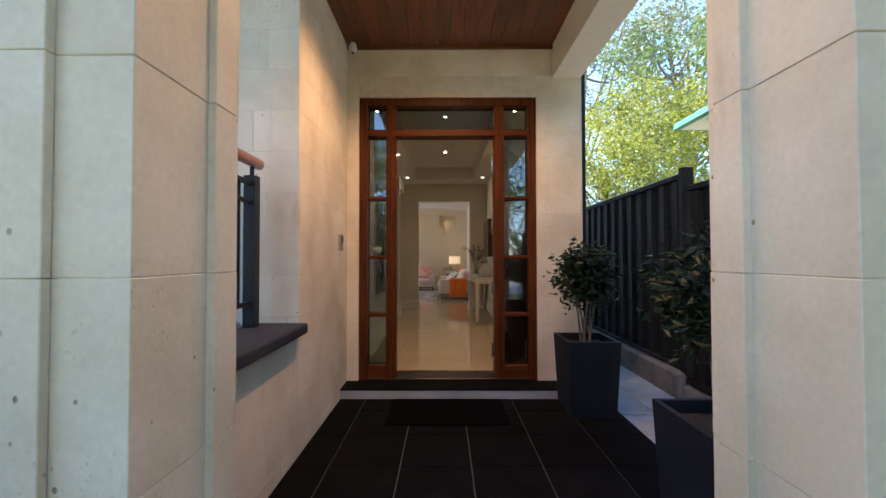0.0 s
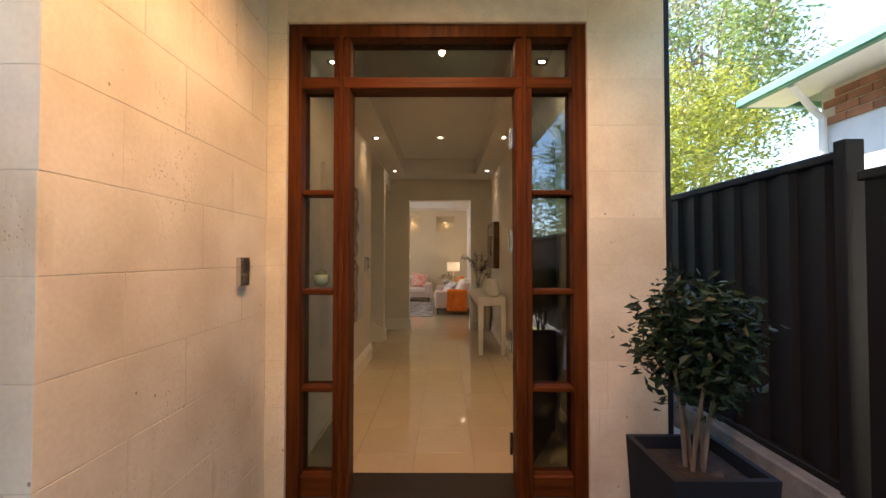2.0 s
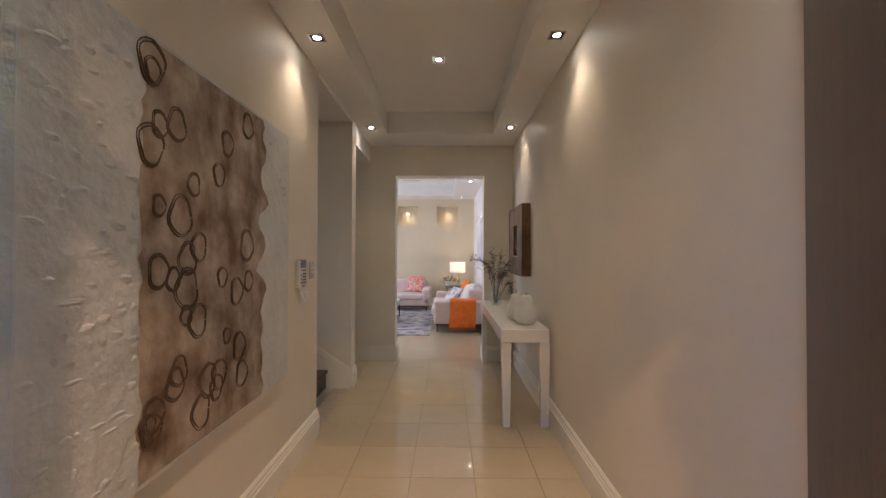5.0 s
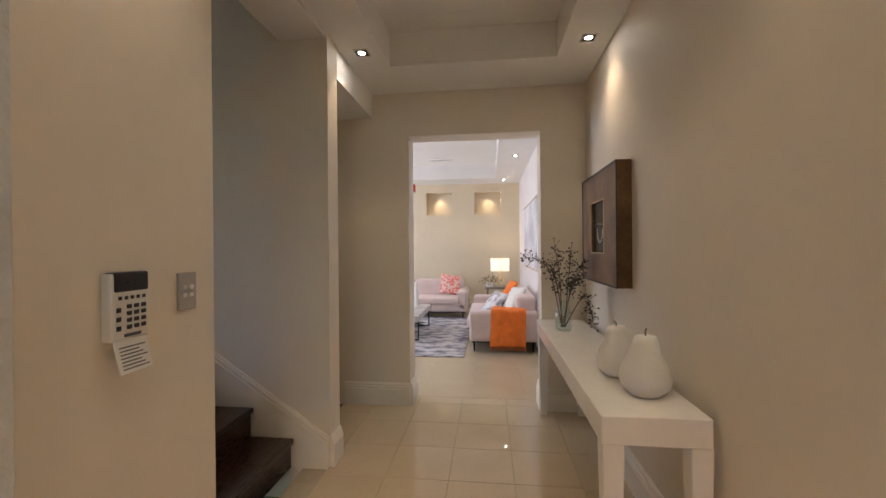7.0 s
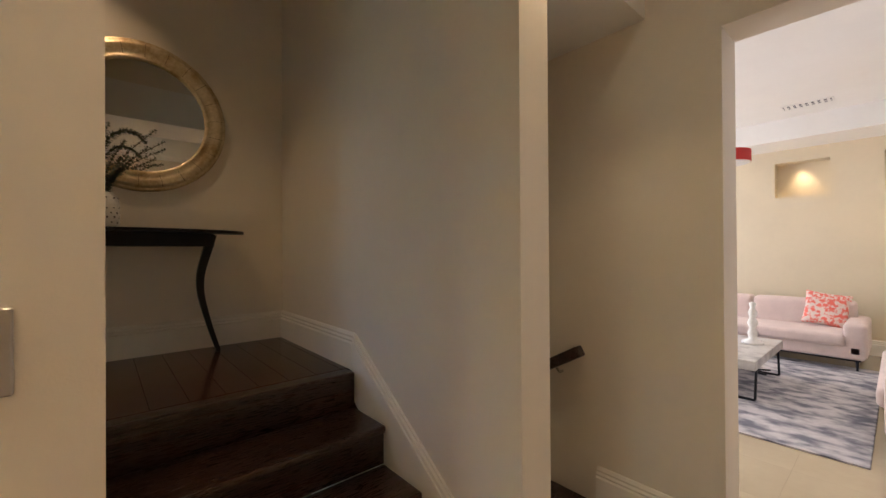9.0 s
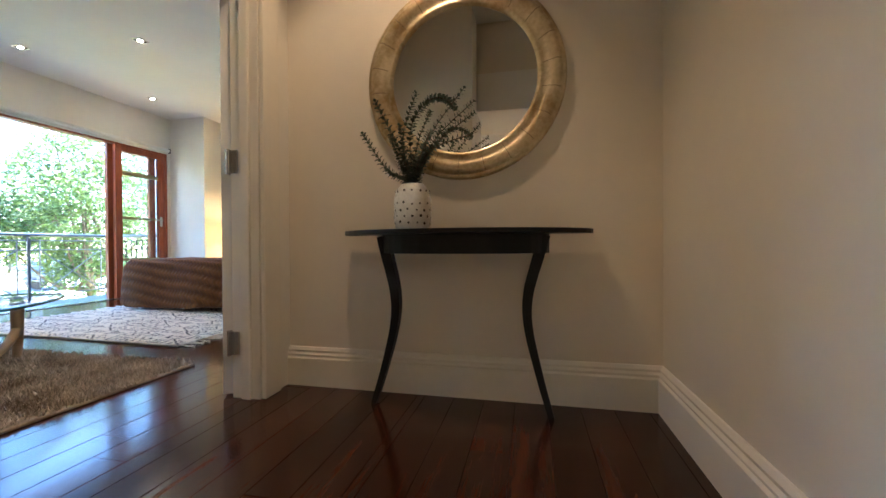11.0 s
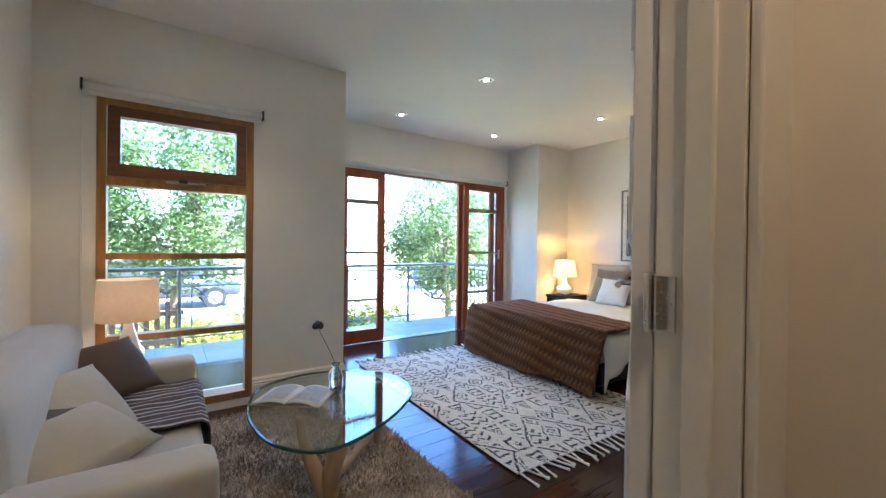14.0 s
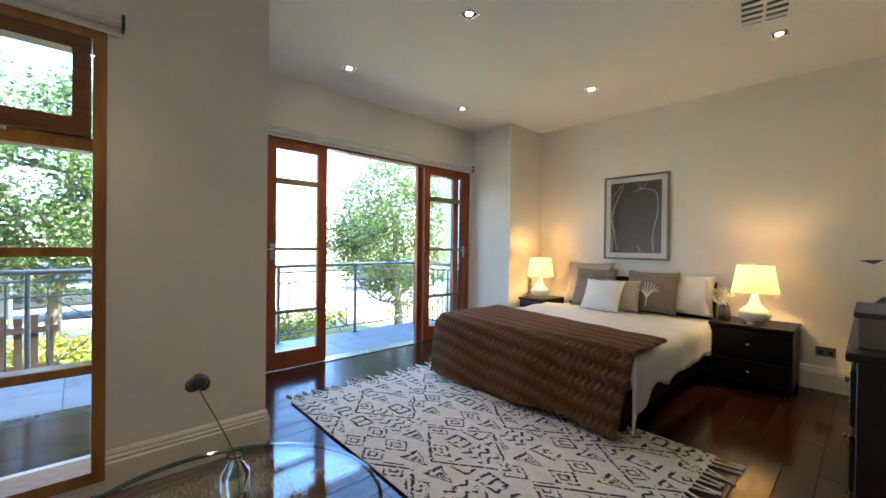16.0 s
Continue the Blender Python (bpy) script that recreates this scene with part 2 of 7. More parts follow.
M["merbau_side"] = mat("merbau_timber_flat", (0.054, 0.0135, 0.0030), 0.45, vary=0.0, spec=0.12, color2=(0.12, 0.032, 0.0068), scale=3.0, stretch=(0.9, 14, 14), bump=0.06, bump_scale=30)
M["ceil_timber"] = mat("ceiling_cedar", (0.09, 0.026, 0.013), 0.3, vary=0.0, color2=(0.20, 0.055, 0.024), scale=2.5, stretch=(14, 0.8, 14), coat=0.2, island=0.25)
M["honey"] = mat("honey_timber", (0.24, 0.105, 0.022), 0.36, vary=0.0, color2=(0.40, 0.19, 0.05), scale=3.0, stretch=(10, 10, 1.0), coat=0.2)
M["dark_sash"] = mat("brown_timber", (0.10, 0.036, 0.013), 0.35, vary=0.0, color2=(0.19, 0.07, 0.022), scale=3.0, stretch=(1.0, 10, 10), coat=0.2)
M["red_timber"] = mat("red_timber", (0.22, 0.045, 0.012), 0.34, vary=0.0, color2=(0.36, 0.085, 0.024), scale=3.0, stretch=(10, 10, 1.0), coat=0.25)
M["olive"] = mat("olive_timber", (0.27, 0.22, 0.08), 0.5, vary=0.15, scale=4)
M["jarrah"] = mat("jarrah_floor", (0.024, 0.0075, 0.0042), 0.15, vary=0.0, spec=0.3, color2=(0.068, 0.021, 0.010), scale=2.2, stretch=(0.9, 12, 12), objvar=0.42, coat=0.06, rough_vary=0.05, bump=0.02, bump_scale=20)
M["stair_wood"] = mat("dark_stair_wood", (0.016, 0.007, 0.0045), 0.28, vary=0.0, color2=(0.042, 0.016, 0.009), scale=2.5, stretch=(10, 0.9, 10), coat=0.2)
M["porcelain"] = mat("polished_porcelain", (0.50, 0.415, 0.28), 0.045, vary=0.04, scale=3, spec=0.6, objvar=0.02, rough_vary=0.03)
M["grout"] = mat("tile_grout", (0.34, 0.29, 0.21), 0.8, vary=0.08, scale=20)
M["black_metal"] = mat("black_metal", (0.009, 0.011, 0.015), 0.4, spec=0.25, vary=0.15, scale=20)
M["grey_metal"] = mat("grey_metal", (0.16, 0.17, 0.18), 0.4, metal=0.7, vary=0.1, scale=20)
M["chrome"] = mat("satin_nickel", (0.62, 0.61, 0.58), 0.25, metal=1.0, vary=0.05, scale=20)
M["glass"] = glass_mat("clear_glass", (0.97, 0.99, 0.98))
M["dark_glass"] = glass_mat("tinted_glass", (0.60, 0.67, 0.67), ior=2.2)
M["table_glass"] = glass_mat("table_glass", (0.95, 0.99, 0.98), ior=1.85)
M["picture_glass"] = glass_mat("picture_glass", (0.96, 0.97, 0.97), ior=1.9)
M["door_wood"] = mat("dark_door_timber", (0.022, 0.006, 0.004), 0.3, vary=0.0, color2=(0.055, 0.015, 0.009), scale=3.0, stretch=(14, 14, 0.9), coat=0.2)
M["mirror"] = mat("mirror_silver", (0.86, 0.87, 0.86), 0.02, metal=1.0, vary=0.0, rough_vary=0.0)
M["gold_leaf"] = mat("antique_gold_leaf", (0.35, 0.24, 0.10), 0.38, metal=0.75, vary=0.0, color2=(0.74, 0.62, 0.40), scale=7, bump=0.1, bump_scale=40)
M["black_wood"] = mat("black_lacquer", (0.004, 0.004, 0.0042), 0.4, spec=0.25, vary=0.2, scale=6, stretch=(1, 8, 8))
M["ebony"] = mat("dark_brown_wood", (0.018, 0.010, 0.008), 0.35, vary=0.25, scale=4, stretch=(1, 8, 8))
M["lacquer_white"] = mat("white_lacquer", (0.80, 0.78, 0.73), 0.22, vary=0.03, scale=5)
M["ceramic"] = mat("white_ceramic", (0.80, 0.78, 0.73), 0.28, vary=0.03, scale=8)
M["matte_white"] = mat("matte_white", (0.78, 0.76, 0.71), 0.7, vary=0.04, scale=8, bump=0.05)
M["lamp_on"] = glow("lamp_lens", (1.0, 0.82, 0.58), 14.0)
M["shade"] = shade_mat("cream_shade", (0.72, 0.60, 0.40), 0.3)
M["sofa_white"] = mat("cream_sofa_cloth", (0.50, 0.46, 0.395), 0.95, vary=0.05, scale=5, bump=0.15, bump_scale=350, sheen=0.2)
M["taupe"] = mat("taupe_cloth", (0.24, 0.19, 0.135), 0.95, vary=0.1, scale=9, bump=0.2, bump_scale=320, sheen=0.2)
M["brown_cloth"] = mat("brown_cushion_cloth", (0.085, 0.055, 0.04), 0.8, vary=0.1, scale=9, bump=0.15, bump_scale=300, sheen=0.2)
M["linen"] = mat("white_linen", (0.80, 0.77, 0.70), 0.95, vary=0.04, scale=6, bump=0.15, bump_scale=60)
M["beige_cloth"] = mat("beige_cushion_cloth", (0.50, 0.44, 0.34), 0.95, vary=0.06, scale=6, bump=0.2, bump_scale=300)
M["pink_cloth"] = mat("pale_pink_sofa_cloth", (0.62, 0.50, 0.45), 0.95, vary=0.06, scale=6, bump=0.15, bump_scale=300, sheen=0.2)
M["orange_cloth"] = mat("orange_throw", (0.78, 0.19, 0.02), 0.95, vary=0.12, scale=14, bump=0.5, bump_scale=130)
M["leaf"] = mat("camellia_leaf", (0.010, 0.024, 0.010), 0.42, vary=0.3, scale=4, island=0.4, spec=0.3)
M["soil"] = mat("soil", (0.03, 0.022, 0.016), 0.95, vary=0.3, scale=20, bump=0.8)
M["bark"] = mat("bark", (0.16, 0.12, 0.085), 0.9, vary=0.3, scale=8, stretch=(4, 4, 1), bump=0.6, bump_scale=30)
M["pot"] = mat("slate_planter", (0.014, 0.018, 0.024), 0.6, spec=0.2, vary=0.25, scale=3, bump=0.15, bump_scale=50)
M["paper"] = mat("paper", (0.80, 0.78, 0.72), 0.8, vary=0.03, scale=10)
M["plastic"] = mat("white_plastic", (0.74, 0.72, 0.66), 0.4, vary=0.02, scale=10)
M["dark_plastic"] = mat("dark_plastic", (0.02, 0.02, 0.025), 0.3, vary=0.05, scale=10)
M["tree_leaf"] = leaf_mat("tree_leaf", (0.075, 0.125, 0.032), (0.16, 0.21, 0.06))
M["lime_leaf"] = leaf_mat("lime_leaf", (0.15, 0.18, 0.02), (0.34, 0.33, 0.05), 0.5, 0.45)
M["gum_leaf"] = leaf_mat("gum_leaf", (0.12, 0.14, 0.07), (0.24, 0.25, 0.14), 0.55)
M["grass"] = mat("dry_grass", (0.16, 0.17, 0.05), 0.95, vary=0.0, color2=(0.34, 0.30, 0.12), scale=1.5, bump=0.6, bump_scale=30)
M["asphalt"] = mat("asphalt", (0.30, 0.30, 0.30), 0.9, vary=0.15, scale=3, bump=0.3, bump_scale=80)
M["brick"] = mat("orange_brick", (0.34, 0.14, 0.07), 0.85, vary=0.2, scale=10, objvar=0.15, bump=0.2)
M["render_white"] = mat("white_render", (0.78, 0.77, 0.74), 0.8, vary=0.05, scale=3)
M["green_trim"] = mat("green_fascia", (0.09, 0.24, 0.16), 0.45, vary=0.08, scale=5)
M["roof_tile"] = mat("grey_roof", (0.16, 0.18, 0.17), 0.7, vary=0.2, scale=5)
M["balcony"] = mat("balcony_tile", (0.20, 0.23, 0.26), 0.45, vary=0.15, scale=5, objvar=0.1, bump=0.08)


# ---- mesh helpers ----
def part(name, bm, material, parent=None, label="", smooth=False):
    me = bpy.data.meshes.new(name)
    bmesh.ops.recalc_face_normals(bm, faces=bm.faces)
    bm.to_mesh(me)
    bm.free()
    for m in material if isinstance(material, (list, tuple)) else [material]:
        me.materials.append(m)
    if smooth:
        me.polygons.foreach_set("use_smooth", [True] * len(me.polygons))
    ob = new(name, me)
    if parent is not None:
        ob.parent = parent
    if label:
        ob["label"] = label
    return ob


def thing(name, m, label, category, group=""):
    ob = new(name)
    ob.empty_display_size = 0.1
    ob.matrix_basis = m
    return tagged(ob, label, category, group)


def structure(name, bm, material, label="", smooth=False, category=""):
    return tagged(part(name, bm, material, None, label, smooth), kind="structure", category=category)


def box(bm, x0, x1, y0, y1, z0, z1, bev=0.0, seg=1, m=None):
    res = bmesh.ops.create_cube(bm, size=1.0)
    vs = res["verts"]
    bmesh.ops.scale(bm, vec=(x1 - x0, y1 - y0, z1 - z0), verts=vs)
    bmesh.ops.translate(bm, vec=((x0 + x1) / 2, (y0 + y1) / 2, (z0 + z1) / 2), verts=vs)
    if bev:
        es = list({e for v in vs for e in v.link_edges})
        r = bmesh.ops.bevel(bm, geom=es, offset=bev, segments=seg, affect="EDGES", profile=0.6)
        vs = list({v for v in r["verts"]} | {v for v in vs if v.is_valid})
    if m is not None:
        bmesh.ops.transform(bm, matrix=m, verts=vs)
    return bm


def B(*a, **k):
    return box(bmesh.new(), *a, **k)


def lathe(bm, prof, seg=24, at=(0, 0, 0)):
    rings = []
    for r, z in prof:
        rings.append([bm.verts.new((at[0] + r * math.cos(2 * math.pi * i / seg), at[1] + r * math.sin(2 * math.pi * i / seg), at[2] + z)) for i in range(seg)])
    for a, b in zip(rings, rings[1:]):
        for i in range(seg):
            bm.faces.new((a[i], a[(i + 1) % seg], b[(i + 1) % seg], b[i]))
    if prof[0][0] > 1e-4:
        bm.faces.new(rings[0][::-1])
    if prof[-1][0] > 1e-4:
        bm.faces.new(rings[-1])
    return bm


def tube(bm, pts, r, seg=8, cap=True):
    pts = [Vector(p) for p in pts]
    rr = r if isinstance(r, (list, tuple)) else [r] * len(pts)
    rings, ref = [], None
    for i, p in enumerate(pts):
        d = (pts[min(i + 1, len(pts) - 1)] - pts[max(i - 1, 0)]).normalized()
        if ref is None:
            ref = d.orthogonal().normalized()
        ref = (ref - d * ref.dot(d)).normalized()
        side = d.cross(ref)
        rings.append([bm.verts.new(p + rr[i] * (ref * math.cos(2 * math.pi * k / seg) + side * math.sin(2 * math.pi * k / seg))) for k in range(seg)])
    for a, b in zip(rings, rings[1:]):
        for k in range(seg):
            bm.faces.new((a[k], a[(k + 1) % seg], b[(k + 1) % seg], b[k]))
    if cap:
        bm.faces.new(rings[0][::-1])
        bm.faces.new(rings[-1])
    return bm


def prism(bm, outline, z0, z1):
    lo = [bm.verts.new((x, y, z0)) for x, y in outline]
    hi = [bm.verts.new((x, y, z1)) for x, y in outline]
    n = len(outline)
    for i in range(n):
        bm.faces.new((lo[i], lo[(i + 1) % n], hi[(i + 1) % n], hi[i]))
    bm.faces.new(lo[::-1])
    bm.faces.new(hi)
    return bm


def spline(pts, n=8, closed=False):
    """Points along a Catmull-Rom curve."""
    P = [Vector(p) for p in pts]
    out, k = [], len(P)
    for i in range(k if closed else k - 1):
        a, b, c, d = (P[(i + j) % k] if closed else P[min(max(i + j, 0), k - 1)] for j in (-1, 0, 1, 2))
        for s in range(n):
            t = s / n
            out.append(0.5 * (2 * b + (c - a) * t + (2 * a - 5 * b + 4 * c - d) * t * t + (3 * b - a - 3 * c + d) * t ** 3))
    if not closed:
        out.append(P[-1])
    return out


def cushion(bm, w, h, t, n=14, sag=0.0, wrinkle=0.006, seed=0):
    """A stuffed square pad in the local xz plane, thickness along y, with drawn-in sides and pointed corners."""
    rows = {}
    for s in (1, -1):
        for i in range(n + 1):
            for j in range(n + 1):
                u, v = 2 * i / n - 1, 2 * j / n - 1
                edge = max(abs(u), abs(v)) > 0.999
                if s < 0 and edge:
                    rows[s, i, j] = rows[1, i, j]
                    continue
                puff = ((1 - u * u) * (1 - v * v)) ** 0.42
                pin = 1 - 0.07 * (1 - abs(u) ** 2) * abs(v) ** 3, 1 - 0.07 * (1 - abs(v) ** 2) * abs(u) ** 3
                x, z = u * w / 2 * pin[1], v * h / 2 * pin[0]
                y = s * t / 2 * puff + wrinkle * noise.noise((x * 9 + seed, z * 9, s * 3.0)) * (0 if edge else 1)
                rows[s, i, j] = bm.verts.new((x, y - sag * (1 - v) * 0.5, z + h / 2))
        for i in range(n):
            for j in range(n):
                q = [rows[s, i, j], rows[s, i + 1, j], rows[s, i + 1, j + 1], rows[s, i, j + 1]]
                bm.faces.new(q if s < 0 else q[::-1])
    return bm


def soft_box(bm, x0, x1, y0, y1, z0, z1, r, seg=4, puff=0.0):
    """A rounded upholstered block."""
    box(bm, x0, x1, y0, y1, z0, z1, bev=r, seg=seg)
    if puff:
        cx, cy = (x0 + x1) / 2, (y0 + y1) / 2
        for v in bm.verts:
            if v.co.z > z1 - 1e-4:
                v.co.z += puff * max(0, 1 - ((v.co.x - cx) / (x1 - x0) * 2) ** 2) * max(0, 1 - ((v.co.y - cy) / (y1 - y0) * 2) ** 2)
    return bm


def sheet_grid(bm, f, nu, nv):
    """A surface f(u, v), u and v from 0 to 1."""
    g = [[bm.verts.new(f(i / nu, j / nv)) for j in range(nv + 1)] for i in range(nu + 1)]
    for i in range(nu):
        for j in range(nv):
            bm.faces.new((g[i][j], g[i + 1][j], g[i + 1][j + 1], g[i][j + 1]))
    return bm


def thicken(ob, d):
    md = ob.modifiers.new("thickness", "SOLIDIFY")
    md.thickness = d
    return ob


SKIRT = ((0.0, 0.0), (0.024, 0.0), (0.024, 0.13), (0.016, 0.137), (0.020, 0.148), (0.012, 0.157), (0.014, 0.167), (0.005, 0.18), (0.0, 0.182))


def skirting(bm, a, b, z, side):
    """A moulded skirting board from a to b; side: the way it stands out from the wall."""
    a, b, side = Vector((*a, z)), Vector((*b, z)), Vector((*side, 0))
    ends = [[bm.verts.new(p + side * o + Vector((0, 0, h))) for o, h in SKIRT] for p in (a, b)]
    n = len(SKIRT)
    for i in range(n):
        bm.faces.new((ends[0][i], ends[0][(i + 1) % n], ends[1][(i + 1) % n], ends[1][i]))
    bm.faces.new(ends[0])
    bm.faces.new(ends[1][::-1])
    return bm


# ---- large structure ----
def wall_along_x(x0, x1, y0, y1, z0, z1, holes=()):
    bm, at = bmesh.new(), x0
    for a, b, lo, hi in sorted(holes):
        if a > at:
            box(bm, at, a, y0, y1, z0, z1)
        if lo > z0:
            box(bm, a, b, y0, y1, z0, lo)
        if hi < z1:
            box(bm, a, b, y0, y1, hi, z1)
        at = b
    if x1 > at:
        box(bm, at, x1, y0, y1, z0, z1)
    return bm


def wall_along_y(x0, x1, y0, y1, z0, z1):
    return B(x0, x1, y0, y1, z0, z1)


ground = structure("ground", B(-400, 400, -400, 400, -1.2, -0.20), M["grass"], "dry lawn and bare soil around the house", category="ground")
structure("road", B(-400, 60, -14.5, -7.5, -0.199, -0.17), M["asphalt"], "sunlit pale asphalt street before the house", category="road")
structure("footpath", B(-400, 60, -7.3, -5.9, -0.199, -0.14), M["paver"], "pale concrete footpath along the street", category="pavement")

wall_facade = structure("wall_facade", wall_along_x(-0.80, 1.2085, 3.4212, 3.70, -0.2, 3.2, [(-0.70, 0.82, -0.02, 2.42)]), M["mortar"], "limestone block wall round the front door", category="wall")
wall_porch = structure("wall_porch", B(-1.28, -0.8012, 2.3012, 3.70, -0.2, 3.6), M["mortar"], "limestone block side wall of the porch", category="wall")
wall_pier = structure("wall_pier", B(-1.48, -1.28, 2.3012, 2.50, 0.5, 3.6), M["mortar"], "limestone pier beside the bedroom window", category="wall")
structure("wall_hall_left", wall_along_y(-0.95, -0.80, 3.70, 6.28, -0.1, 3.0), M["hall_paint"], "cream painted wall of the entrance hall", category="wall")
structure("wall_hall_right", wall_along_y(0.90, 1.05, 3.70, 8.20, -0.1, 3.0), M["hall_paint"], "cream painted wall behind the white console", category="wall")
structure("wall_hall_end", wall_along_x(-2.30, 1.10, 8.20, 8.40, -1.2, 3.0, [(-0.50, 0.556, -0.02, 2.2)]), M["hall_paint"], "cream wall with an open doorway to the living room", category="wall")
structure("wall_stair", B(-3.03, -0.79, 7.25, 7.40, -1.2, 3.4), M["hall_paint"], "cream wall beside the short stairs", category="wall")
structure("wall_stair_inner", B(-1.30, -0.95, 6.15, 6.28, -0.1, 3.4), M["hall_paint"], "cream wall at the foot of the stairs", category="wall")
structure("wall_landing_east", B(-1.38, -1.30, 5.60, 6.28, 0.0, 3.4), M["hall_paint"], "cream wall of the landing", category="wall")
structure("wall_landing_west", B(-3.03, -2.89, 5.60, 7.25, 0.0, 3.4), M["hall_paint"], "cream wall behind the black console and mirror", category="wall")
structure("wall_recess", B(-2.45, -2.30, 7.40, 8.20, -1.2, 3.0), M["hall_paint"], "cream wall of the stairwell going down", category="wall")
structure("wall_bed_north", wall_along_x(-6.75, -1.15, 5.46, 5.60, 0.4, 3.4, [(-2.69, -1.45, L - 0.02, 2.74)]), M["bed_paint"], "cream bedroom wall with double doors", category="wall")
structure("wall_bed_west", B(-6.75, -6.60, 1.45, 5.46, 0.4, 3.4), M["bed_paint"], "cream wall behind the bed", category="wall")
structure("wall_bed_pier", B(-6.60, -5.97, 1.62, 2.20, L, 3.2), M["bed_paint"], "cream corner pier beside the bed", category="wall")
structure("wall_bed_doors", wall_along_x(-6.60, -3.08, 1.45, 1.62, 0.4, 3.4, [(-5.93, -3.44, L - 0.02, 2.69)]), M["bed_paint"], "cream wall round the balcony doors", category="wall")
structure("wall_bed_return", B(-3.08, -2.90, 1.45, 2.46, 0.4, 3.4), M["bed_paint"], "cream return wall between window and balcony doors", category="wall")
structure("wall_bed_window", wall_along_x(-3.08, -1.30, 2.46, 2.78, 0.4, 3.4, [(-2.41, -1.57, 0.745, 2.68)]), M["bed_paint"], "cream wall round the tall window", category="wall")
structure("wall_bed_east", B(-1.30, -1.15, 2.78, 5.46, 0.4, 3.4), M["bed_paint"], "cream wall behind the sofa", category="wall")
# living room
structure("wall_living_right", B(0.78, 0.93, 8.40, 13.30, -0.1, 3.2), M["living_paint"], "pale living room wall with a picture", category="wall")
living_far = structure("wall_living_far", wall_along_x(-4.2, 0.93, 13.30, 13.60, -0.1, 3.2, [(-2.17, -1.62, 1.98, 2.45), (-1.155, -0.605, 1.98, 2.45), (-0.142, 0.406, 1.98, 2.45)]), M["feature_paint"], "tan feature wall with three lit niches", category="wall")
structure("wall_living_niche_back", B(-4.2, 0.93, 13.50, 13.62, 1.9, 2.5), M["feature_paint"], "tan backs of the wall niches", category="wall")
structure("wall_living_left", B(-4.35, -4.2, 8.40, 13.60, -0.1, 3.2), M["living_paint"], "pale far wall of the living room", category="wall")
structure("wall_living_near", B(-4.35, -2.30, 8.25, 8.40, -0.1, 3.2), M["living_paint"], "pale near wall of the living room", category="wall")

# ceilings, each one mesh
bm = bmesh.new()
box(bm, -0.80, -0.53, 3.70, 8.20, 2.555, 2.86)
box(bm, 0.61, 0.90, 3.70, 8.20, 2.555, 2.86)
box(bm, -0.53, 0.61, 7.72, 8.20, 2.555, 2.86)
box(bm, -0.53, 0.61, 3.70, 3.95, 2.555, 2.86)
box(bm, -0.53, 0.61, 3.95, 7.72, 2.79, 2.86)
box(bm, -1.09, -0.80, 6.28, 7.25, 2.53, 2.86)
box(bm, -2.30, -0.80, 7.40, 8.20, 2.36, 2.86)
structure("ceiling_hall", bm, M["ceil_paint"], "cream tray ceiling with dropped edges over the hall", category="ceiling")
structure("ceiling_landing", B(-3.03, -1.09, 5.60, 7.40, 3.30, 3.45), M["ceil_paint"], "cream ceiling over stairs and landing", category="ceiling")
structure("wall_over_soffit", B(-1.09, -0.95, 6.28, 7.25, 2.86, 3.40), M["hall_paint"], "cream wall over the stair opening", category="wall")
structure("ceiling_bedroom", B(-6.75, -1.15, 1.45, 5.60, 3.20, 3.35), M["ceil_paint"], "white flat bedroom ceiling", category="ceiling")
bm = bmesh.new()
box(bm, -4.2, 0.78, 12.64, 13.30, 2.62, 3.0)
box(bm, -4.2, 0.78, 8.40, 9.0, 2.62, 3.0)
box(bm, 0.28, 0.78, 9.0, 12.64, 2.62, 3.0)
box(bm, -4.2, -3.3, 9.0, 12.64, 2.62, 3.0)
box(bm, -3.3, 0.28, 9.0, 12.64, 2.88, 3.0)
structure("ceiling_living", bm, M["ceil_paint"], "white tray ceiling of the living room", category="ceiling")
structure("roof", wall_along_x(-7.2, 1.6, 1.4, 14.2, 3.62, 3.8), M["roof_tile"], "roof over the house", category="roof")

# floors
floor_hall = structure("floor_hall", B(-0.95, 1.05, 3.42, 8.40, -0.2, -0.006), M["grout"], "polished cream porcelain floor of the hall", category="floor")
floor_recess = structure("floor_recess", B(-1.06, -0.80, 7.40, 8.20, -0.2, -0.006), M["grout"], "polished cream floor at the head of the stairs down", category="floor")
floor_living = structure("floor_living", B(-4.2, 0.93, 8.40, 13.62, -0.2, -0.006), M["grout"], "polished cream porcelain floor of the living room", category="floor")
floor_bed = structure("floor_bedroom", B(-6.75, -1.15, 1.45, 5.60, 0.4, L - 0.012), M["stair_wood"], "polished dark red jarrah boards", category="floor")
floor_landing = structure("floor_landing", B(-3.03, -1.81, 5.60, 7.25, 0.4, L - 0.012), M["stair_wood"], "polished dark red jarrah boards of the landing", category="floor")
structure("floor_landing_side", B(-1.81, -1.38, 5.60, 6.28, 0.4, L - 0.012), M["stair_wood"], "dark timber edge of the landing", category="floor")
floor_porch = structure("floor_porch", B(-1.6, 1.30, -1.5, 3.20, -0.5, -0.086), M["grout_dark"], "dark slate tile porch floor", category="floor")
path_side = structure("path_side", B(1.30, 2.3, -1.5, 9.0, -0.5, -0.126), M["concrete"], "pale paved path beside the house", category="pavement")
bm = B(-0.80, 1.20, 3.21, 3.60, -0.014, 0.0, bev=0.003)
structure("door_step", bm, M["slate"], "dark slate front door step", category="step")
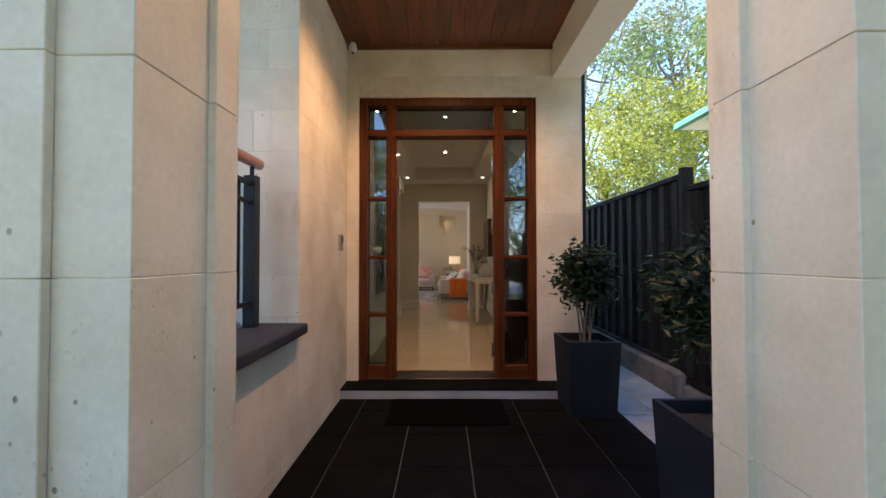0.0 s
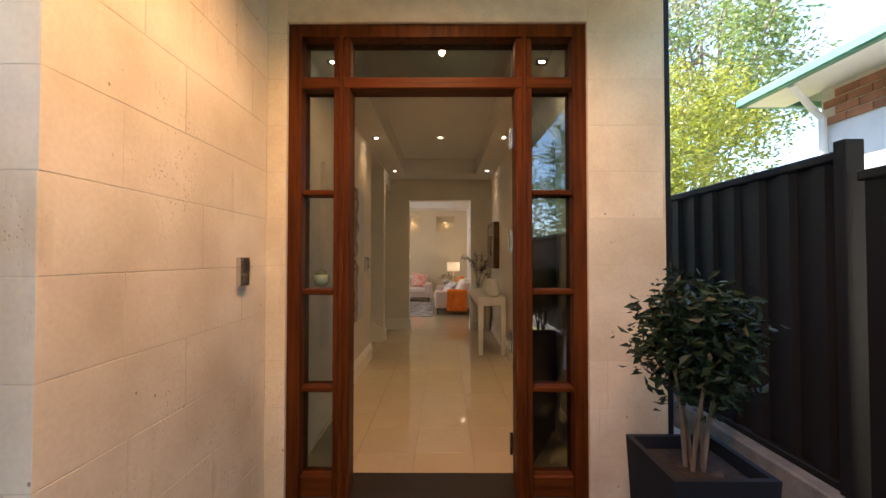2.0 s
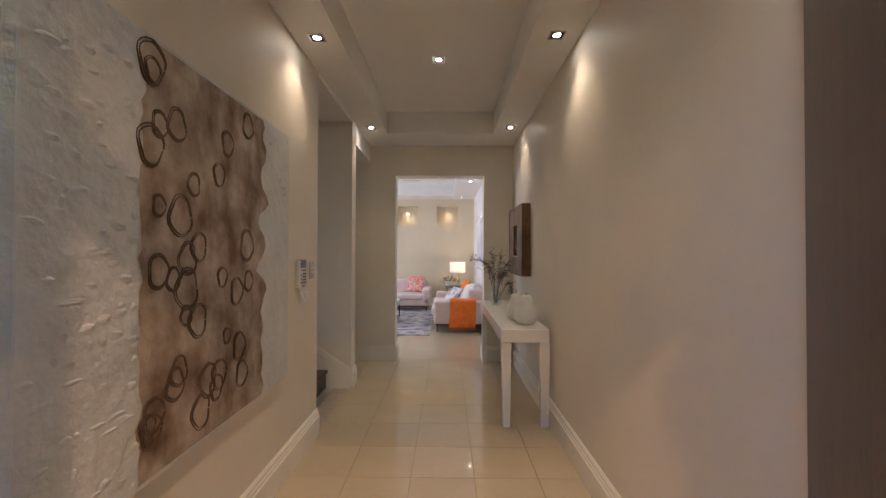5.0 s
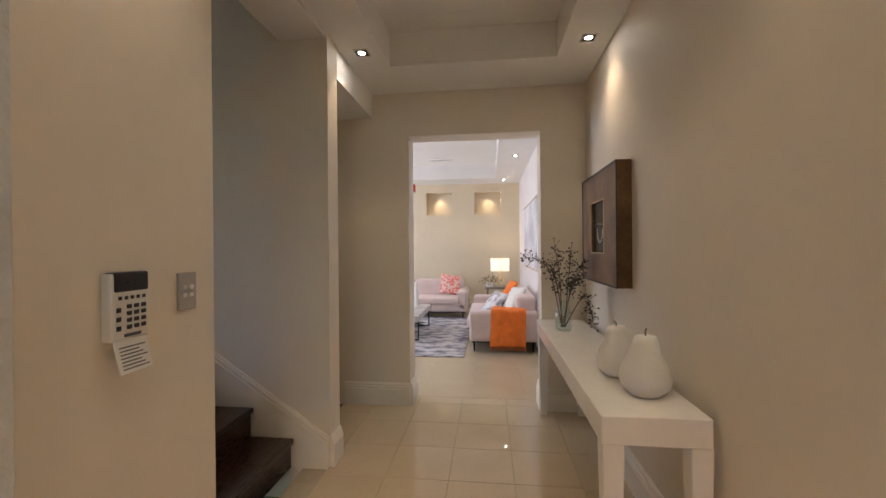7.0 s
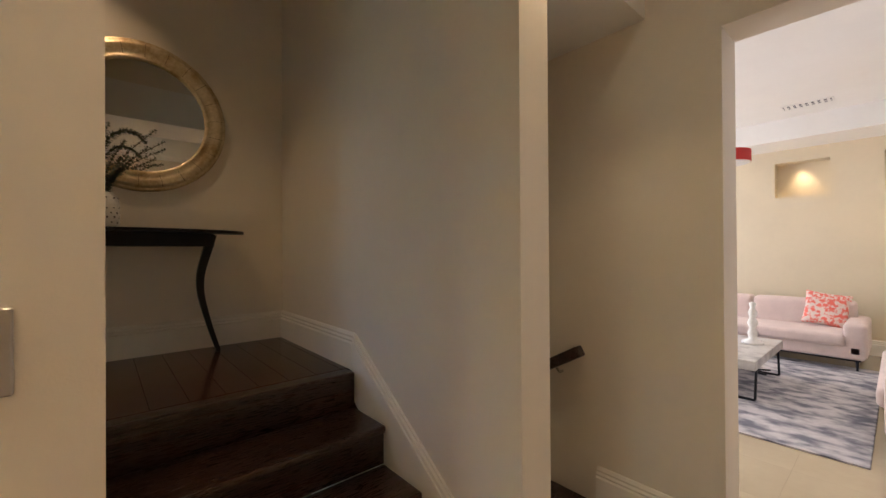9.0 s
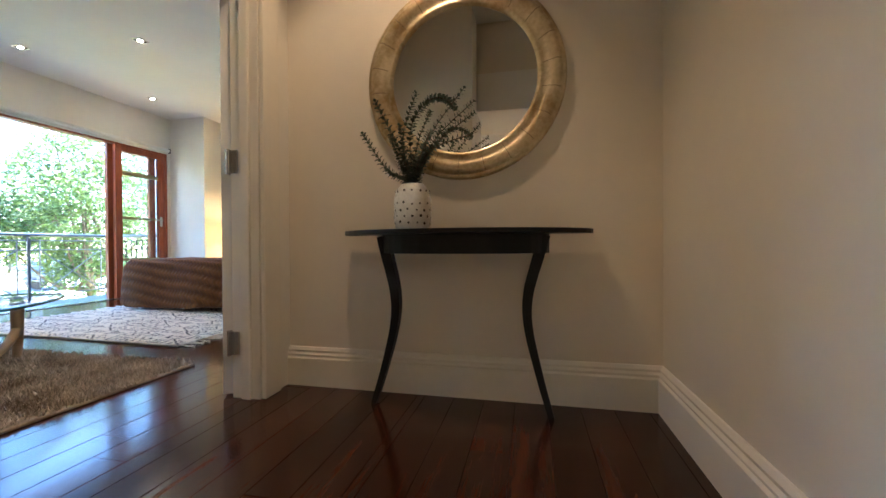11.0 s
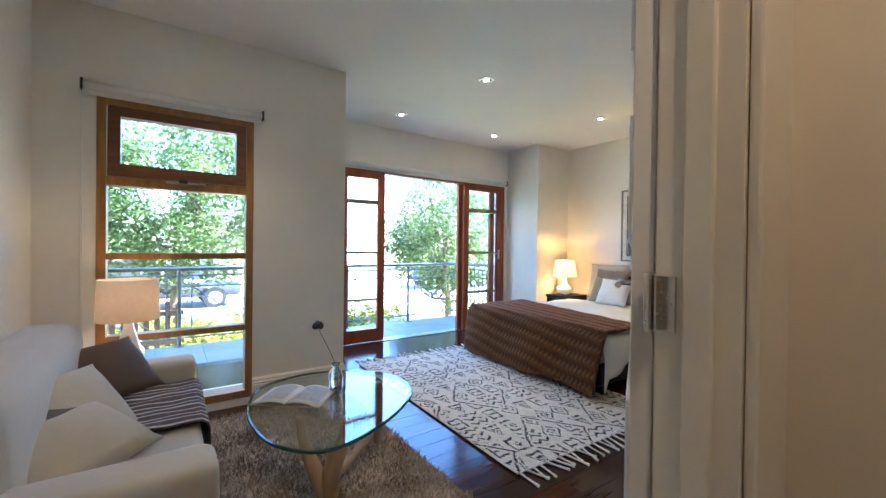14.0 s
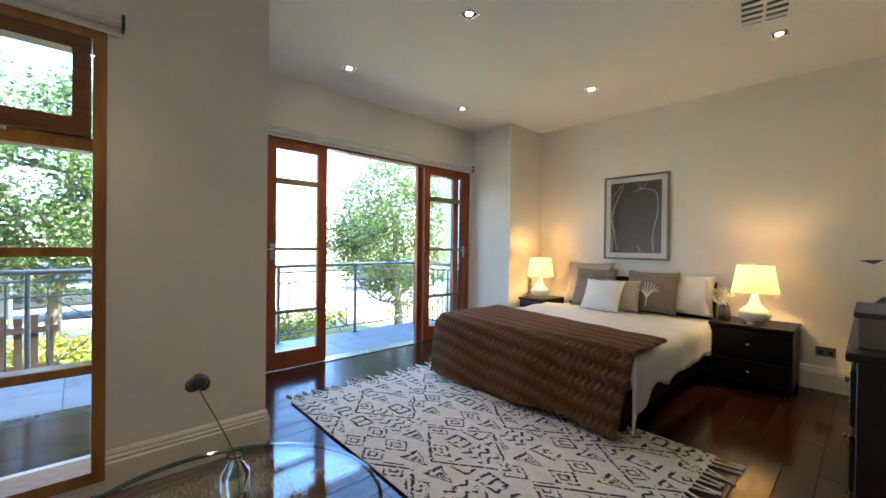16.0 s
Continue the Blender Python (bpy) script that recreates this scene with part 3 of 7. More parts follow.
structure("step_riser", B(-0.80, 1.10, 3.215, 3.42, -0.10, -0.015), M["paver"], "pale riser strip under the door step", category="step")

# stairs
stair = thing("short_stairs", pose(0, 0, 0), "dark polished timber stairs of four risers", "stairs")
xs = [-1.02, -1.27, -1.53, -1.81]
for i in range(4):
    z = L * (i + 1) / 4
    deep = 0.26 if i < 3 else 0.07
    part("tread", B(xs[i] - deep, xs[i] + 0.018, 6.285, 7.222, z - 0.032, z, bev=0.008, seg=2), M["stair_wood"], stair)
    part("riser", B(xs[i] - 0.02, xs[i] - 0.002, 6.285, 7.222, z - L / 4, z - 0.033), M["stair_wood"], stair)
down = thing("stairs_down", pose(0, 0, 0), "dark timber steps leading down from the hall", "stairs")
for i in range(4):
    z = -0.17 * i
    part("tread", B(-1.33 - 0.26 * i, -1.065 - 0.26 * i, 7.41, 8.19, z - 0.16, z - 0.0 - (0.0 if i else 0.004), bev=0.006), M["stair_wood"], down)
rail = thing("handrail", pose(0, 0, 0), "short dark timber handrail on the wall going down", "handrail")
part("rail", B(-0.30, 0.30, -0.03, 0.03, -0.028, 0.028, bev=0.01, seg=2, m=pose(-1.36, 8.13, 0.62, 0, -30, 0)), M["stair_wood"], rail)
part("bracket", tube(bmesh.new(), [(-1.25, 8.13, 0.66), (-1.25, 8.17, 0.62), (-1.25, 8.199, 0.62)], 0.008), M["chrome"], rail)

# skirting boards
bm = bmesh.new()
skirting(bm, (-0.80, 3.72), (-0.80, 6.28), 0, (1, 0))
skirting(bm, (0.90, 8.20), (0.90, 3.72), 0, (-1, 0))
skirting(bm, (-1.05, 8.20), (-0.50, 8.20), 0, (0, -1))
skirting(bm, (0.556, 8.20), (0.90, 8.20), 0, (0, -1))
skirting(bm, (-0.79, 7.25), (-0.79, 7.40), 0, (1, 0))
skirting(bm, (-0.50, 8.20), (-0.50, 8.40), 0, (1, 0))
skirting(bm, (0.556, 8.40), (0.556, 8.20), 0, (-1, 0))
structure("baseboard_hall", bm, M["trim_paint"], "tall moulded cream skirting board", category="baseboard")
bm = bmesh.new()
skirting(bm, (-2.89, 5.60), (-2.89, 7.25), L, (1, 0))
skirting(bm, (-2.89, 7.25), (-1.83, 7.25), L, (0, -1))
skirting(bm, (-1.38, 6.28), (-1.38, 5.63), L, (-1, 0))
structure("baseboard_landing", bm, M["trim_paint"], "tall moulded cream skirting board", category="baseboard")
# raking skirting up the stairs
bm = bmesh.new()
a0, a1 = Vector((-0.80, 7.25, 0.0)), Vector((-1.83, 7.25, L))
for zlo, zhi, o in ((-0.14, 0.14, 0.022), (0.14, 0.155, 0.015), (0.155, 0.168, 0.019), (0.168, 0.182, 0.009)):
    q = []
    for p in (a0, a1):
        for s in (0, 1):
            q.append([bm.verts.new(p + Vector((0, -o * s, z))) for z in (zlo, zhi)])
    f = bm.faces.new
    f((q[1][0], q[3][0], q[3][1], q[1][1]))
    f((q[0][1], q[1][1], q[3][1], q[2][1]))
    f((q[0][0], q[1][0], q[1][1], q[0][1]))
    f((q[2][0], q[3][0], q[3][1], q[2][1]))
structure("baseboard_stairs", bm, M["trim_paint"], "raking cream skirting beside the stairs", category="baseboard")
bm = bmesh.new()
skirting(bm, (-1.30, 2.78), (-1.57, 2.78), L, (0, 1))
skirting(bm, (-2.41, 2.78), (-3.08, 2.78), L, (0, 1))
skirting(bm, (-3.08, 2.78), (-3.08, 1.62), L, (-1, 0))
skirting(bm, (-3.08, 1.62), (-3.44, 1.62), L, (0, 1))
skirting(bm, (-5.97, 1.62), (-5.97, 2.20), L, (1, 0))
skirting(bm, (-5.97, 2.20), (-6.60, 2.20), L, (0, 1))
skirting(bm, (-6.60, 2.20), (-6.60, 5.46), L, (1, 0))
skirting(bm, (-6.60, 5.46), (-2.78, 5.46), L, (0, -1))
skirting(bm, (-1.30, 5.46), (-1.30, 2.78), L, (-1, 0))
structure("baseboard_bedroom", bm, M["trim_paint"], "tall moulded cream skirting board", category="baseboard")
bm = bmesh.new()
skirting(bm, (-4.2, 13.30), (0.78, 13.30), 0, (0, -1))
skirting(bm, (0.78, 13.30), (0.78, 8.40), 0, (-1, 0))
structure("baseboard_living", bm, M["trim_paint"], "moulded cream skirting board", category="baseboard")

# porch roof, beams and pillars
bm = bmesh.new()
for i in range(16):
    x = -0.80 + i * 0.11
    box(bm, x + 0.001, x + 0.109, 0.35, 3.42, 2.86, 2.88, bev=0.003)
structure("ceiling_porch", bm, M["ceil_timber"], "varnished dark red timber board porch ceiling", category="ceiling")
structure("porch_ceiling_backing", B(-0.8, 1.2, 0.3, 3.435, 2.885, 3.3), M["mortar"], "roof over the porch", category="ceiling")
structure("porch_beam", B(0.96, 1.20, 0.35, 3.42, 2.58, 2.884), M["hall_paint"], "cream rendered beam at the porch edge", category="beam")
trim = structure("trim_porch_ceiling", B(-0.80, 0.96, 3.40, 3.419, 2.83, 2.86), M["dark_sash"], "dark timber bead under the porch ceiling", category="trim")

# balcony
floor_balcony = structure("floor_balcony", B(-6.9, -1.06, 0.30, 2.46, 0.35, 0.612), M["concrete"], "grey tiled balcony floor", category="floor")
structure("wall_balcony", B(-0.98, -0.8012, 0.30, 2.3012, -0.2, 0.60), M["mortar"], "limestone wall under the balcony edge", category="wall")
structure("balcony_coping", B(-1.06, -0.74, 0.28, 2.30, 0.615, 0.675, bev=0.018, seg=3), M["coping"], "dark bluestone coping slab on the balcony edge", category="coping")
structure("balcony_roof", B(-7.0, -0.9, 1.2, 2.5, 3.36, 3.6), M["render_white"], "overhanging eave above the balcony", category="roof")
structure("balcony_end_wall", B(-7.05, -6.75, 0.30, 1.6, -0.2, 3.4), M["render_white"], "rendered end wall of the balcony", category="wall")


# ---- front door and porch ----
def pane(name, x0, x1, z0, z1, y, parent, material, thick=0.006):
    ob = part(name, B(x0, x1, y - thick / 2, y + thick / 2, z0, z1), material, parent)
    ob.visible_shadow = False
    return ob


entry = tagged(thing("door_1", pose(0, 0, 0), "red-brown hardwood front door frame with glazed sidelights", "door frame"), kind="structure")
fy0, fy1 = 3.45, 3.57
part("door_frame", wall_along_x(-0.70, 0.82, fy0 - 0.008, fy1 + 0.008, 0.0, 2.42, [(-0.635, 0.755, 0.0, 2.355)]), M["merbau"], entry)
for x in (-0.43, 0.505):
    part("mullion", B(x - 0.042, x + 0.042, fy0 + 0.002, fy1, 0.0, 2.355, bev=0.006), M["merbau"], entry)
    part("bead", B(x - 0.012, x + 0.012, fy0 - 0.012, fy0 + 0.001, 0.0, 2.355, bev=0.004), M["merbau"], entry)
part("transom", B(-0.635, 0.755, fy0 - 0.003, fy1 - 0.004, 2.09, 2.15, bev=0.006), M["merbau_side"], entry)
for x0, x1 in ((-0.635, -0.472), (0.547, 0.755)):
    for z in (0.045, 0.55, 1.045, 1.555):
        h = 0.07 if z < 0.1 else 0.015
        part("glazing_bar", B(x0, x1, fy0 + 0.01, fy1 - 0.01, z - h, z + h, bev=0.006), M["merbau_side"], entry)
    for z0, z1 in ((0.115, 0.535), (0.565, 1.030), (1.060, 1.540), (1.570, 2.09)):
        pane("pane", x0, x1, z0, z1, 3.515, entry, M["dark_glass"])
    pane("pane", x0, x1, 2.15, 2.355, 3.515, entry, M["dark_glass"])
pane("pane", -0.388, 0.463, 2.15, 2.355, 3.515, entry, M["dark_glass"])
part("threshold", B(-0.70, 0.82, fy0, fy1 + 0.12, -0.004, 0.012, bev=0.004), M["ebony"], entry)
leaf = tagged(thing("door_2", pose(0.470, 3.60, 0.015, 0, 0, 61), "open varnished red-brown hardwood front door leaf", "door"), kind="structure")
part("leaf", B(0.0, 0.83, -0.045, 0.0, 0.0, 2.07, bev=0.003), M["door_wood"], leaf)
for z in (0.205, 0.755, 1.295, 1.855):
    h = part("hinge", B(-0.012, 0.055, -0.028, 0.004, z - 0.05, z + 0.05, bev=0.002), M["chrome"], leaf, "satin steel butt hinge")
    part("hinge_pin", lathe(bmesh.new(), [(0.008, -0.06), (0.008, 0.06)], 10, (-0.012, 0.008, z)), M["chrome"], h)
intercom = thing("intercom", pose(-0.80, 3.17, 1.16) @ Matrix.Diagonal((1, 0.8, 0.75, 1)), "silver video intercom panel on the limestone wall", "intercom")
part("body", B(0.0, 0.026, -0.045, 0.045, -0.085, 0.085, bev=0.004), M["chrome"], intercom)
part("screen", B(0.026, 0.029, -0.006, 0.036, 0.0, 0.066), M["dark_plastic"], intercom)
part("speaker_grille", B(0.026, 0.028, -0.02, 0.02, -0.062, -0.038), M["grey_metal"], intercom)
camd = thing("security_camera", pose(-0.74, 3.36, 2.83), "small white dome security camera under the ceiling", "camera")
part("housing", lathe(bmesh.new(), [(0.0, -0.055), (0.028, -0.045), (0.036, -0.015), (0.03, 0.01), (0.022, 0.03)], 18), M["plastic"], camd, smooth=True)
part("lens", lathe(bmesh.new(), [(0.0, -0.062), (0.012, -0.058), (0.012, -0.048)], 12), M["dark_plastic"], camd)
mat_door = thing("door_mat", pose(0.05, 2.95, -0.08), "flat black coir door mat on the slate", "door mat")
part("coir_pad", B(-0.42, 0.42, -0.24, 0.24, 0.0, 0.012, bev=0.004), mat("coir", (0.004, 0.004, 0.004), 0.95, vary=0.4, scale=40, bump=0.8, bump_scale=200, spec=0.02), mat_door)
drain = thing("downpipe", pose(1.225, 3.46, -0.12), "thin black downpipe at the wall's corner", "pipe")
part("pipe", B(-0.02, 0.02, -0.03, 0.03, 0.0, 3.0, bev=0.006), M["black_metal"], drain)


def leaf_mesh(name, spots, size, seed, material, parent, curl=0.25, label="", long=2.0):
    """Many small pointed leaves at the spots, in one mesh."""
    rng = np.random.default_rng(seed)
    n = len(spots)
    d = rng.normal(size=(n, 3))
    d[:, 2] = d[:, 2] * 0.5 - 0.25
    d /= np.linalg.norm(d, axis=1)[:, None]
    s = np.cross(d, rng.normal(size=(n, 3)))
    s /= np.linalg.norm(s, axis=1)[:, None]
    nn = np.cross(d, s)
    k = size * (0.65 + 0.7 * rng.random(n))[:, None]
    P = np.asarray(spots)
    a, b = P, P + d * k * long
    mid = P + d * k * long * 0.5 + nn * k * curl
    v = np.stack([a, mid + s * k * 0.45, b, mid - s * k * 0.45], 1).reshape(-1, 3)
    f = np.arange(4 * n).reshape(-1, 4)
    me = bpy.data.meshes.new(name)
    me.from_pydata(v.tolist(), [], f.tolist())
    me.materials.append(material)
    ob = new(name, me)
    if parent is not None:
        ob.parent = parent
    if label:
        ob["label"] = label
    return ob


def planter(x, y, label, seed, high, spread):
    t = thing("potted_tree", pose(x, y, -0.08, 0, 0, 0), label, "potted plant", "potted trees at the front door")
    bm = bmesh.new()
    w0, w1, h, c = 0.16, 0.185, 0.53, 0.022
    rings = []
    for w, z in ((w0, 0), (w1, h), (w1 - c, h), (w1 - c - 0.005, h - 0.08)):
        rings.append([bm.verts.new((sx * w, sy * w, z)) for sx, sy in ((-1, -1), (1, -1), (1, 1), (-1, 1))])
    for a, b in zip(rings, rings[1:]):
        for i in range(4):
            bm.faces.new((a[i], a[(i + 1) % 4], b[(i + 1) % 4], b[i]))
    bm.faces.new(rings[0][::-1])
    part("planter", bm, M["pot"], t, "square tapered dark slate-grey planter")
    part("soil", B(-0.155, 0.155, -0.155, 0.155, h - 0.08, h - 0.05), M["soil"], t)
    rng = random.Random(seed)
    bm = bmesh.new()
    for k in range(5):
        a = k * 1.3
        tube(bm, spline([(0.03 * math.cos(a), 0.03 * math.sin(a), h - 0.06), (0.05 * math.cos(a + 0.5), 0.05 * math.sin(a + 0.5), h + 0.15), (0.09 * math.cos(a + 0.8), 0.09 * math.sin(a + 0.8), h + 0.34), (0.16 * math.cos(a + 1), 0.16 * math.sin(a + 1), h + high * 0.7)], 5), [0.009] * 5 + [0.007] * 6 + [0.005] * 5, 6)
    part("stem", bm, M["bark"], t)
    g = np.random.default_rng(seed)
    spots = []
    for _ in range(200):
        u = g.normal(size=3)
        u /= np.linalg.norm(u)
        c0 = u * np.array([spread, spread, high * 0.40]) * (0.45 + 0.5 * g.random()) + np.array([0, 0, h + 0.22 + high * 0.40])
        spots.append(c0 + g.normal(size=(14, 3)) * 0.04)
    leaf_mesh("crown", np.concatenate(spots), 0.023, seed, M["leaf"], t, 0.25, "dense glossy dark green leaves")
    return t


planter(1.075, 3.0, "small camellia tree in a square slate planter by the door", 3, 0.62, 0.20)
planter(1.085, 1.54, "bushy dark camellia in a square slate planter", 8, 0.60, 0.27)

# bedroom balcony railing of black metal
def balcony_panel(t, p0, p1, n_posts, metal, top_mat, base, h=0.9):
    """Rails, posts, crossed diagonals and balusters between two points."""
    p0, p1 = Vector((*p0, base)), Vector((*p1, base))
    d = p1 - p0
    up = Vector((0, 0, 1))
    part("top_rail", tube(bmesh.new(), [p0 + up * h, p1 + up * h], 0.024, 12), top_mat, t, smooth=True)
    for hh, r in ((h - 0.075, 0.009), (h - 0.20, 0.008), (0.10, 0.009)):
        part("rail", tube(bmesh.new(), [p0 + up * hh, p1 + up * hh], r, 6), metal, t)
    for i in range(n_posts):
        p = p0 + d * (i / (n_posts - 1))
        part("post", tube(bmesh.new(), [p, p + up * h], 0.02, 8), metal, t)
        part("foot_plate", B(p.x - 0.045, p.x + 0.045, p.y - 0.045, p.y + 0.045, base, base + 0.01), metal, t)
    for i in range(n_posts - 1):
        a, b = p0 + d * ((i + 0.12) / (n_posts - 1)), p0 + d * ((i + 0.88) / (n_posts - 1))
        for s, e in ((a, b), (b, a)):
            part("diagonal", tube(bmesh.new(), [s + up * 0.10, e + up * (h - 0.20)], 0.007, 6), metal, t)
        for q in (0.12, 0.88):
            w = p0 + d * ((i + q) / (n_posts - 1))
            part("baluster", tube(bmesh.new(), [w + up * 0.10, w + up * (h - 0.075)], 0.008, 6), metal, t)


rail_s = thing("balcony_railing", pose(0, 0, 0), "dark metal balcony railing with crossed bars", "railing", "balcony railings")
balcony_panel(rail_s, (-6.05, 0.37), (-1.02, 0.37), 6, M["grey_metal"], M["grey_metal"], 0.62)
rail_w = thing("balcony_railing", pose(0, 0, 0), "dark metal balcony railing at the far end", "railing", "balcony railings")
balcony_panel(rail_w, (-6.05, 0.43), (-6.05, 1.42), 2, M["black_metal"], M["grey_metal"], 0.62)
for q in range(9):
    part("baluster", tube(bmesh.new(), [(-6.05, 0.50 + q * 0.1, 0.72), (-6.05, 0.50 + q * 0.1, 1.44)], 0.009, 6), M["black_metal"], rail_w)
rail_e = thing("balcony_railing", pose(0, 0, 0), "black steel railing with a timber handrail on the coping", "railing", "balcony railings")
part("top_rail", tube(bmesh.new(), [(-1.0, 0.40, 1.56), (-1.0, 2.24, 1.56)], 0.03, 14), M["red_timber"], rail_e, "round varnished timber handrail", smooth=True)
for y in (0.42, 1.2, 2.16):
    part("post", B(-1.03, -0.97, y - 0.03, y + 0.03, 0.675, 1.48), M["black_metal"], rail_e)
    part("post_pin", tube(bmesh.new(), [(-1.0, y, 1.48), (-1.0, y, 1.54)], 0.012), M["black_metal"], rail_e)
for z in (1.44, 1.34, 0.80):
    part("rail", B(-1.015, -0.985, 0.42, 2.16, z - 0.01, z + 0.01), M["black_metal"], rail_e)
for ya, yb in ((2.02, 1.62), (0.62, 1.02)):
    for z0, z1 in ((1.30, 1.08), (0.82, 1.04)):
        part("diagonal", tube(bmesh.new(), [(-1.0, ya, z0), (-1.0, yb, z1)], 0.011, 6), M["black_metal"], rail_e)
for y in (2.02, 1.92, 1.62, 1.02, 0.62):
    part("baluster", tube(bmesh.new(), [(-1.0, y, 0.80), (-1.0, y, 1.44)], 0.011, 6), M["black_metal"], rail_e)

# ---- bedroom joinery ----
win = tagged(thing("window_1", pose(0, 0, 0), "tall honey timber bedroom window with four lights", "window"), kind="structure")
wy0, wy1 = 2.68, 2.785
part("window_frame", wall_along_x(-2.41, -1.57, wy0, wy1, 0.745, 2.68, [(-2.365, -1.615, 0.795, 2.635)]), M["honey"], win)
part("glazing_bar", B(-2.365, -1.615, wy0 + 0.01, wy1 - 0.006, 2.16, 2.215, bev=0.004), M["honey"], win)
for z in (1.735, 1.235):
    part("glazing_bar", B(-2.365, -1.615, wy0 + 0.01, wy1 - 0.006, z - 0.02, z + 0.02, bev=0.004), M["honey"], win)
sash = part("awning_sash", wall_along_x(-2.36, -1.62, wy0 + 0.03, wy1 + 0.004, 2.218, 2.632, [(-2.30, -1.68, 2.29, 2.575)]), M["dark_sash"], win, "darker timber awning sash")
part("winder", B(-2.12, -1.90, wy1 - 0.01, wy1 + 0.02, 2.195, 2.215, bev=0.004), M["chrome"], sash)
part("winder_knob", B(-2.02, -1.97, wy1 + 0.01, wy1 + 0.035, 2.20, 2.225, bev=0.006), M["dark_plastic"], sash)
for z0, z1 in ((0.795, 1.215), (1.255, 1.715), (1.755, 2.16), (2.29, 2.575)):
    pane("pane", -2.365 if z1 < 2.3 else -2.30, -1.615 if z1 < 2.3 else -1.68, z0, z1, 2.735, win, M["glass"])
part("window_sill", B(-2.41, -1.57, wy0 - 0.16, wy0, 0.735, 0.755), M["honey"], win)


def roller_blind(x0, x1, y, z, label, cord):
    t = thing("roller_blind", pose(0, 0, 0), label, "blind", "roller blinds")
    part("roll", tube(bmesh.new(), [(x0, y, z), (x1, y, z)], 0.022, 14), M["matte_white"], t, smooth=True)
    part("hem_bar", B(min(x0, x1), max(x0, x1), y - 0.024, y - 0.012, z - 0.05, z - 0.018, bev=0.003), M["plastic"], t)
    for x in (x0, x1):
        part("bracket", B(x - 0.006, x + 0.006, y - 0.03, y + 0.024, z - 0.035, z + 0.03, bev=0.002), M["dark_plastic"], t)
    if cord:
        part("chain", tube(bmesh.new(), [(cord, y + 0.01, z), (cord, y + 0.01, L + 0.5), (cord + 0.006, y - 0.012, L + 0.47), (cord + 0.012, y - 0.03, L + 0.5), (cord + 0.012, y - 0.03, z)], 0.003, 5), M["plastic"], t)


roller_blind(-1.51, -2.46, 2.815, 2.72, "rolled-up white blind over the tall window", -1.515)
roller_blind(-3.42, -5.92, 1.655, 2.73, "rolled-up white blind over the balcony doors", 0)


def glazed_leaf(x0, x1, y, label, material, group, handle_x=None, z0=L + 0.012, z1=2.675, s=0.085):
    t = tagged(thing("door_leaf", pose(0, 0, 0), label, "glazed door", group), kind="structure")
    t.name = "door_4"
    part("leaf_frame", wall_along_x(x0, x1, y - 0.022, y + 0.022, z0, z1, [(x0 + s, x1 - s, z0 + 0.15, z1 - 0.085)]), material, t)
    bars = (1.19, 1.735, 2.32)
    edges = [z0 + 0.15, *bars, z1 - 0.085]
    for z in bars:
        part("glazing_bar", B(x0 + s, x1 - s, y - 0.016, y + 0.016, z - 0.014 - (0.012 if z > 2.3 else 0), z + 0.014 + (0.012 if z > 2.3 else 0), bev=0.003), M["olive"], t)
    for a, b in zip(edges, edges[1:]):
        pane("pane", x0 + s, x1 - s, a + 0.014, b - 0.014, y, t, M["glass"])
    if handle_x is not None:
        part("lever", tube(bmesh.new(), [(handle_x, y + 0.02, 1.73), (handle_x, y + 0.055, 1.73), (handle_x + 0.09, y + 0.055, 1.73)], 0.008, 8), M["chrome"], t)
        part("lock_plate", B(handle_x - 0.02, handle_x + 0.02, y + 0.022, y + 0.028, 1.64, 1.78, bev=0.002), M["chrome"], t)


fr = tagged(thing("door_3", pose(0, 0, 0), "red timber frame of the balcony doors", "door frame"), kind="structure")
part("door_frame", wall_along_x(-5.93, -3.44, 1.49, 1.60, L, 2.69, [(-5.90, -3.47, L, 2.665)]), M["red_timber"], fr)
part("sill_track", B(-5.90, -3.47, 1.47, 1.615, L - 0.004, L + 0.008), M["chrome"], fr)
glazed_leaf(-4.02, -3.475, 1.575, "red timber balcony door with four glass lights, slid open", M["red_timber"], "balcony doors", -3.53)
glazed_leaf(-5.885, -5.20, 1.575, "red timber balcony door with four glass lights, slid open", M["red_timber"], "balcony doors", -5.83)
glazed_leaf(-5.80, -5.15, 1.515, "olive-edged inner balcony door behind the red one", M["red_timber"], "balcony doors")

casing = tagged(thing("door_5", pose(0, 0, 0), "cream painted casing of the bedroom double doors", "door frame"), kind="structure")
for y0, y1 in ((5.44, 5.46), (5.60, 5.62)):
    part("architrave", B(-2.79, -2.694 if y0 < 5.5 else -2.68, y0, y1, L, 2.84, bev=0.006, seg=2), M["trim_paint"], casing)
    part("architrave", B(-1.46, -1.36 if y0 < 5.5 else -1.385, y0, y1, L, 2.84, bev=0.004, seg=2), M["trim_paint"], casing)
    part("architrave", B(-2.68, -1.46, y0, y1, 2.73, 2.84, bev=0.006, seg=2), M["trim_paint"], casing)
part("jamb", B(-2.69, -2.672, 5.462, 5.598, L, 2.735), M["trim_paint"], casing)
part("jamb", B(-1.468, -1.45, 5.462, 5.598, L, 2.735), M["trim_paint"], casing)
for z in (0.93, 1.72, 2.51):
    hg = part("hinge", B(-2.671, -2.664, 5.463, 5.50, z - 0.05, z + 0.05), M["chrome"], casing, "satin nickel butt hinge")
    part("hinge_pin", lathe(bmesh.new(), [(0.008, -0.055), (0.008, 0.055)], 10, (-2.658, 5.455, z)), M["chrome"], hg)
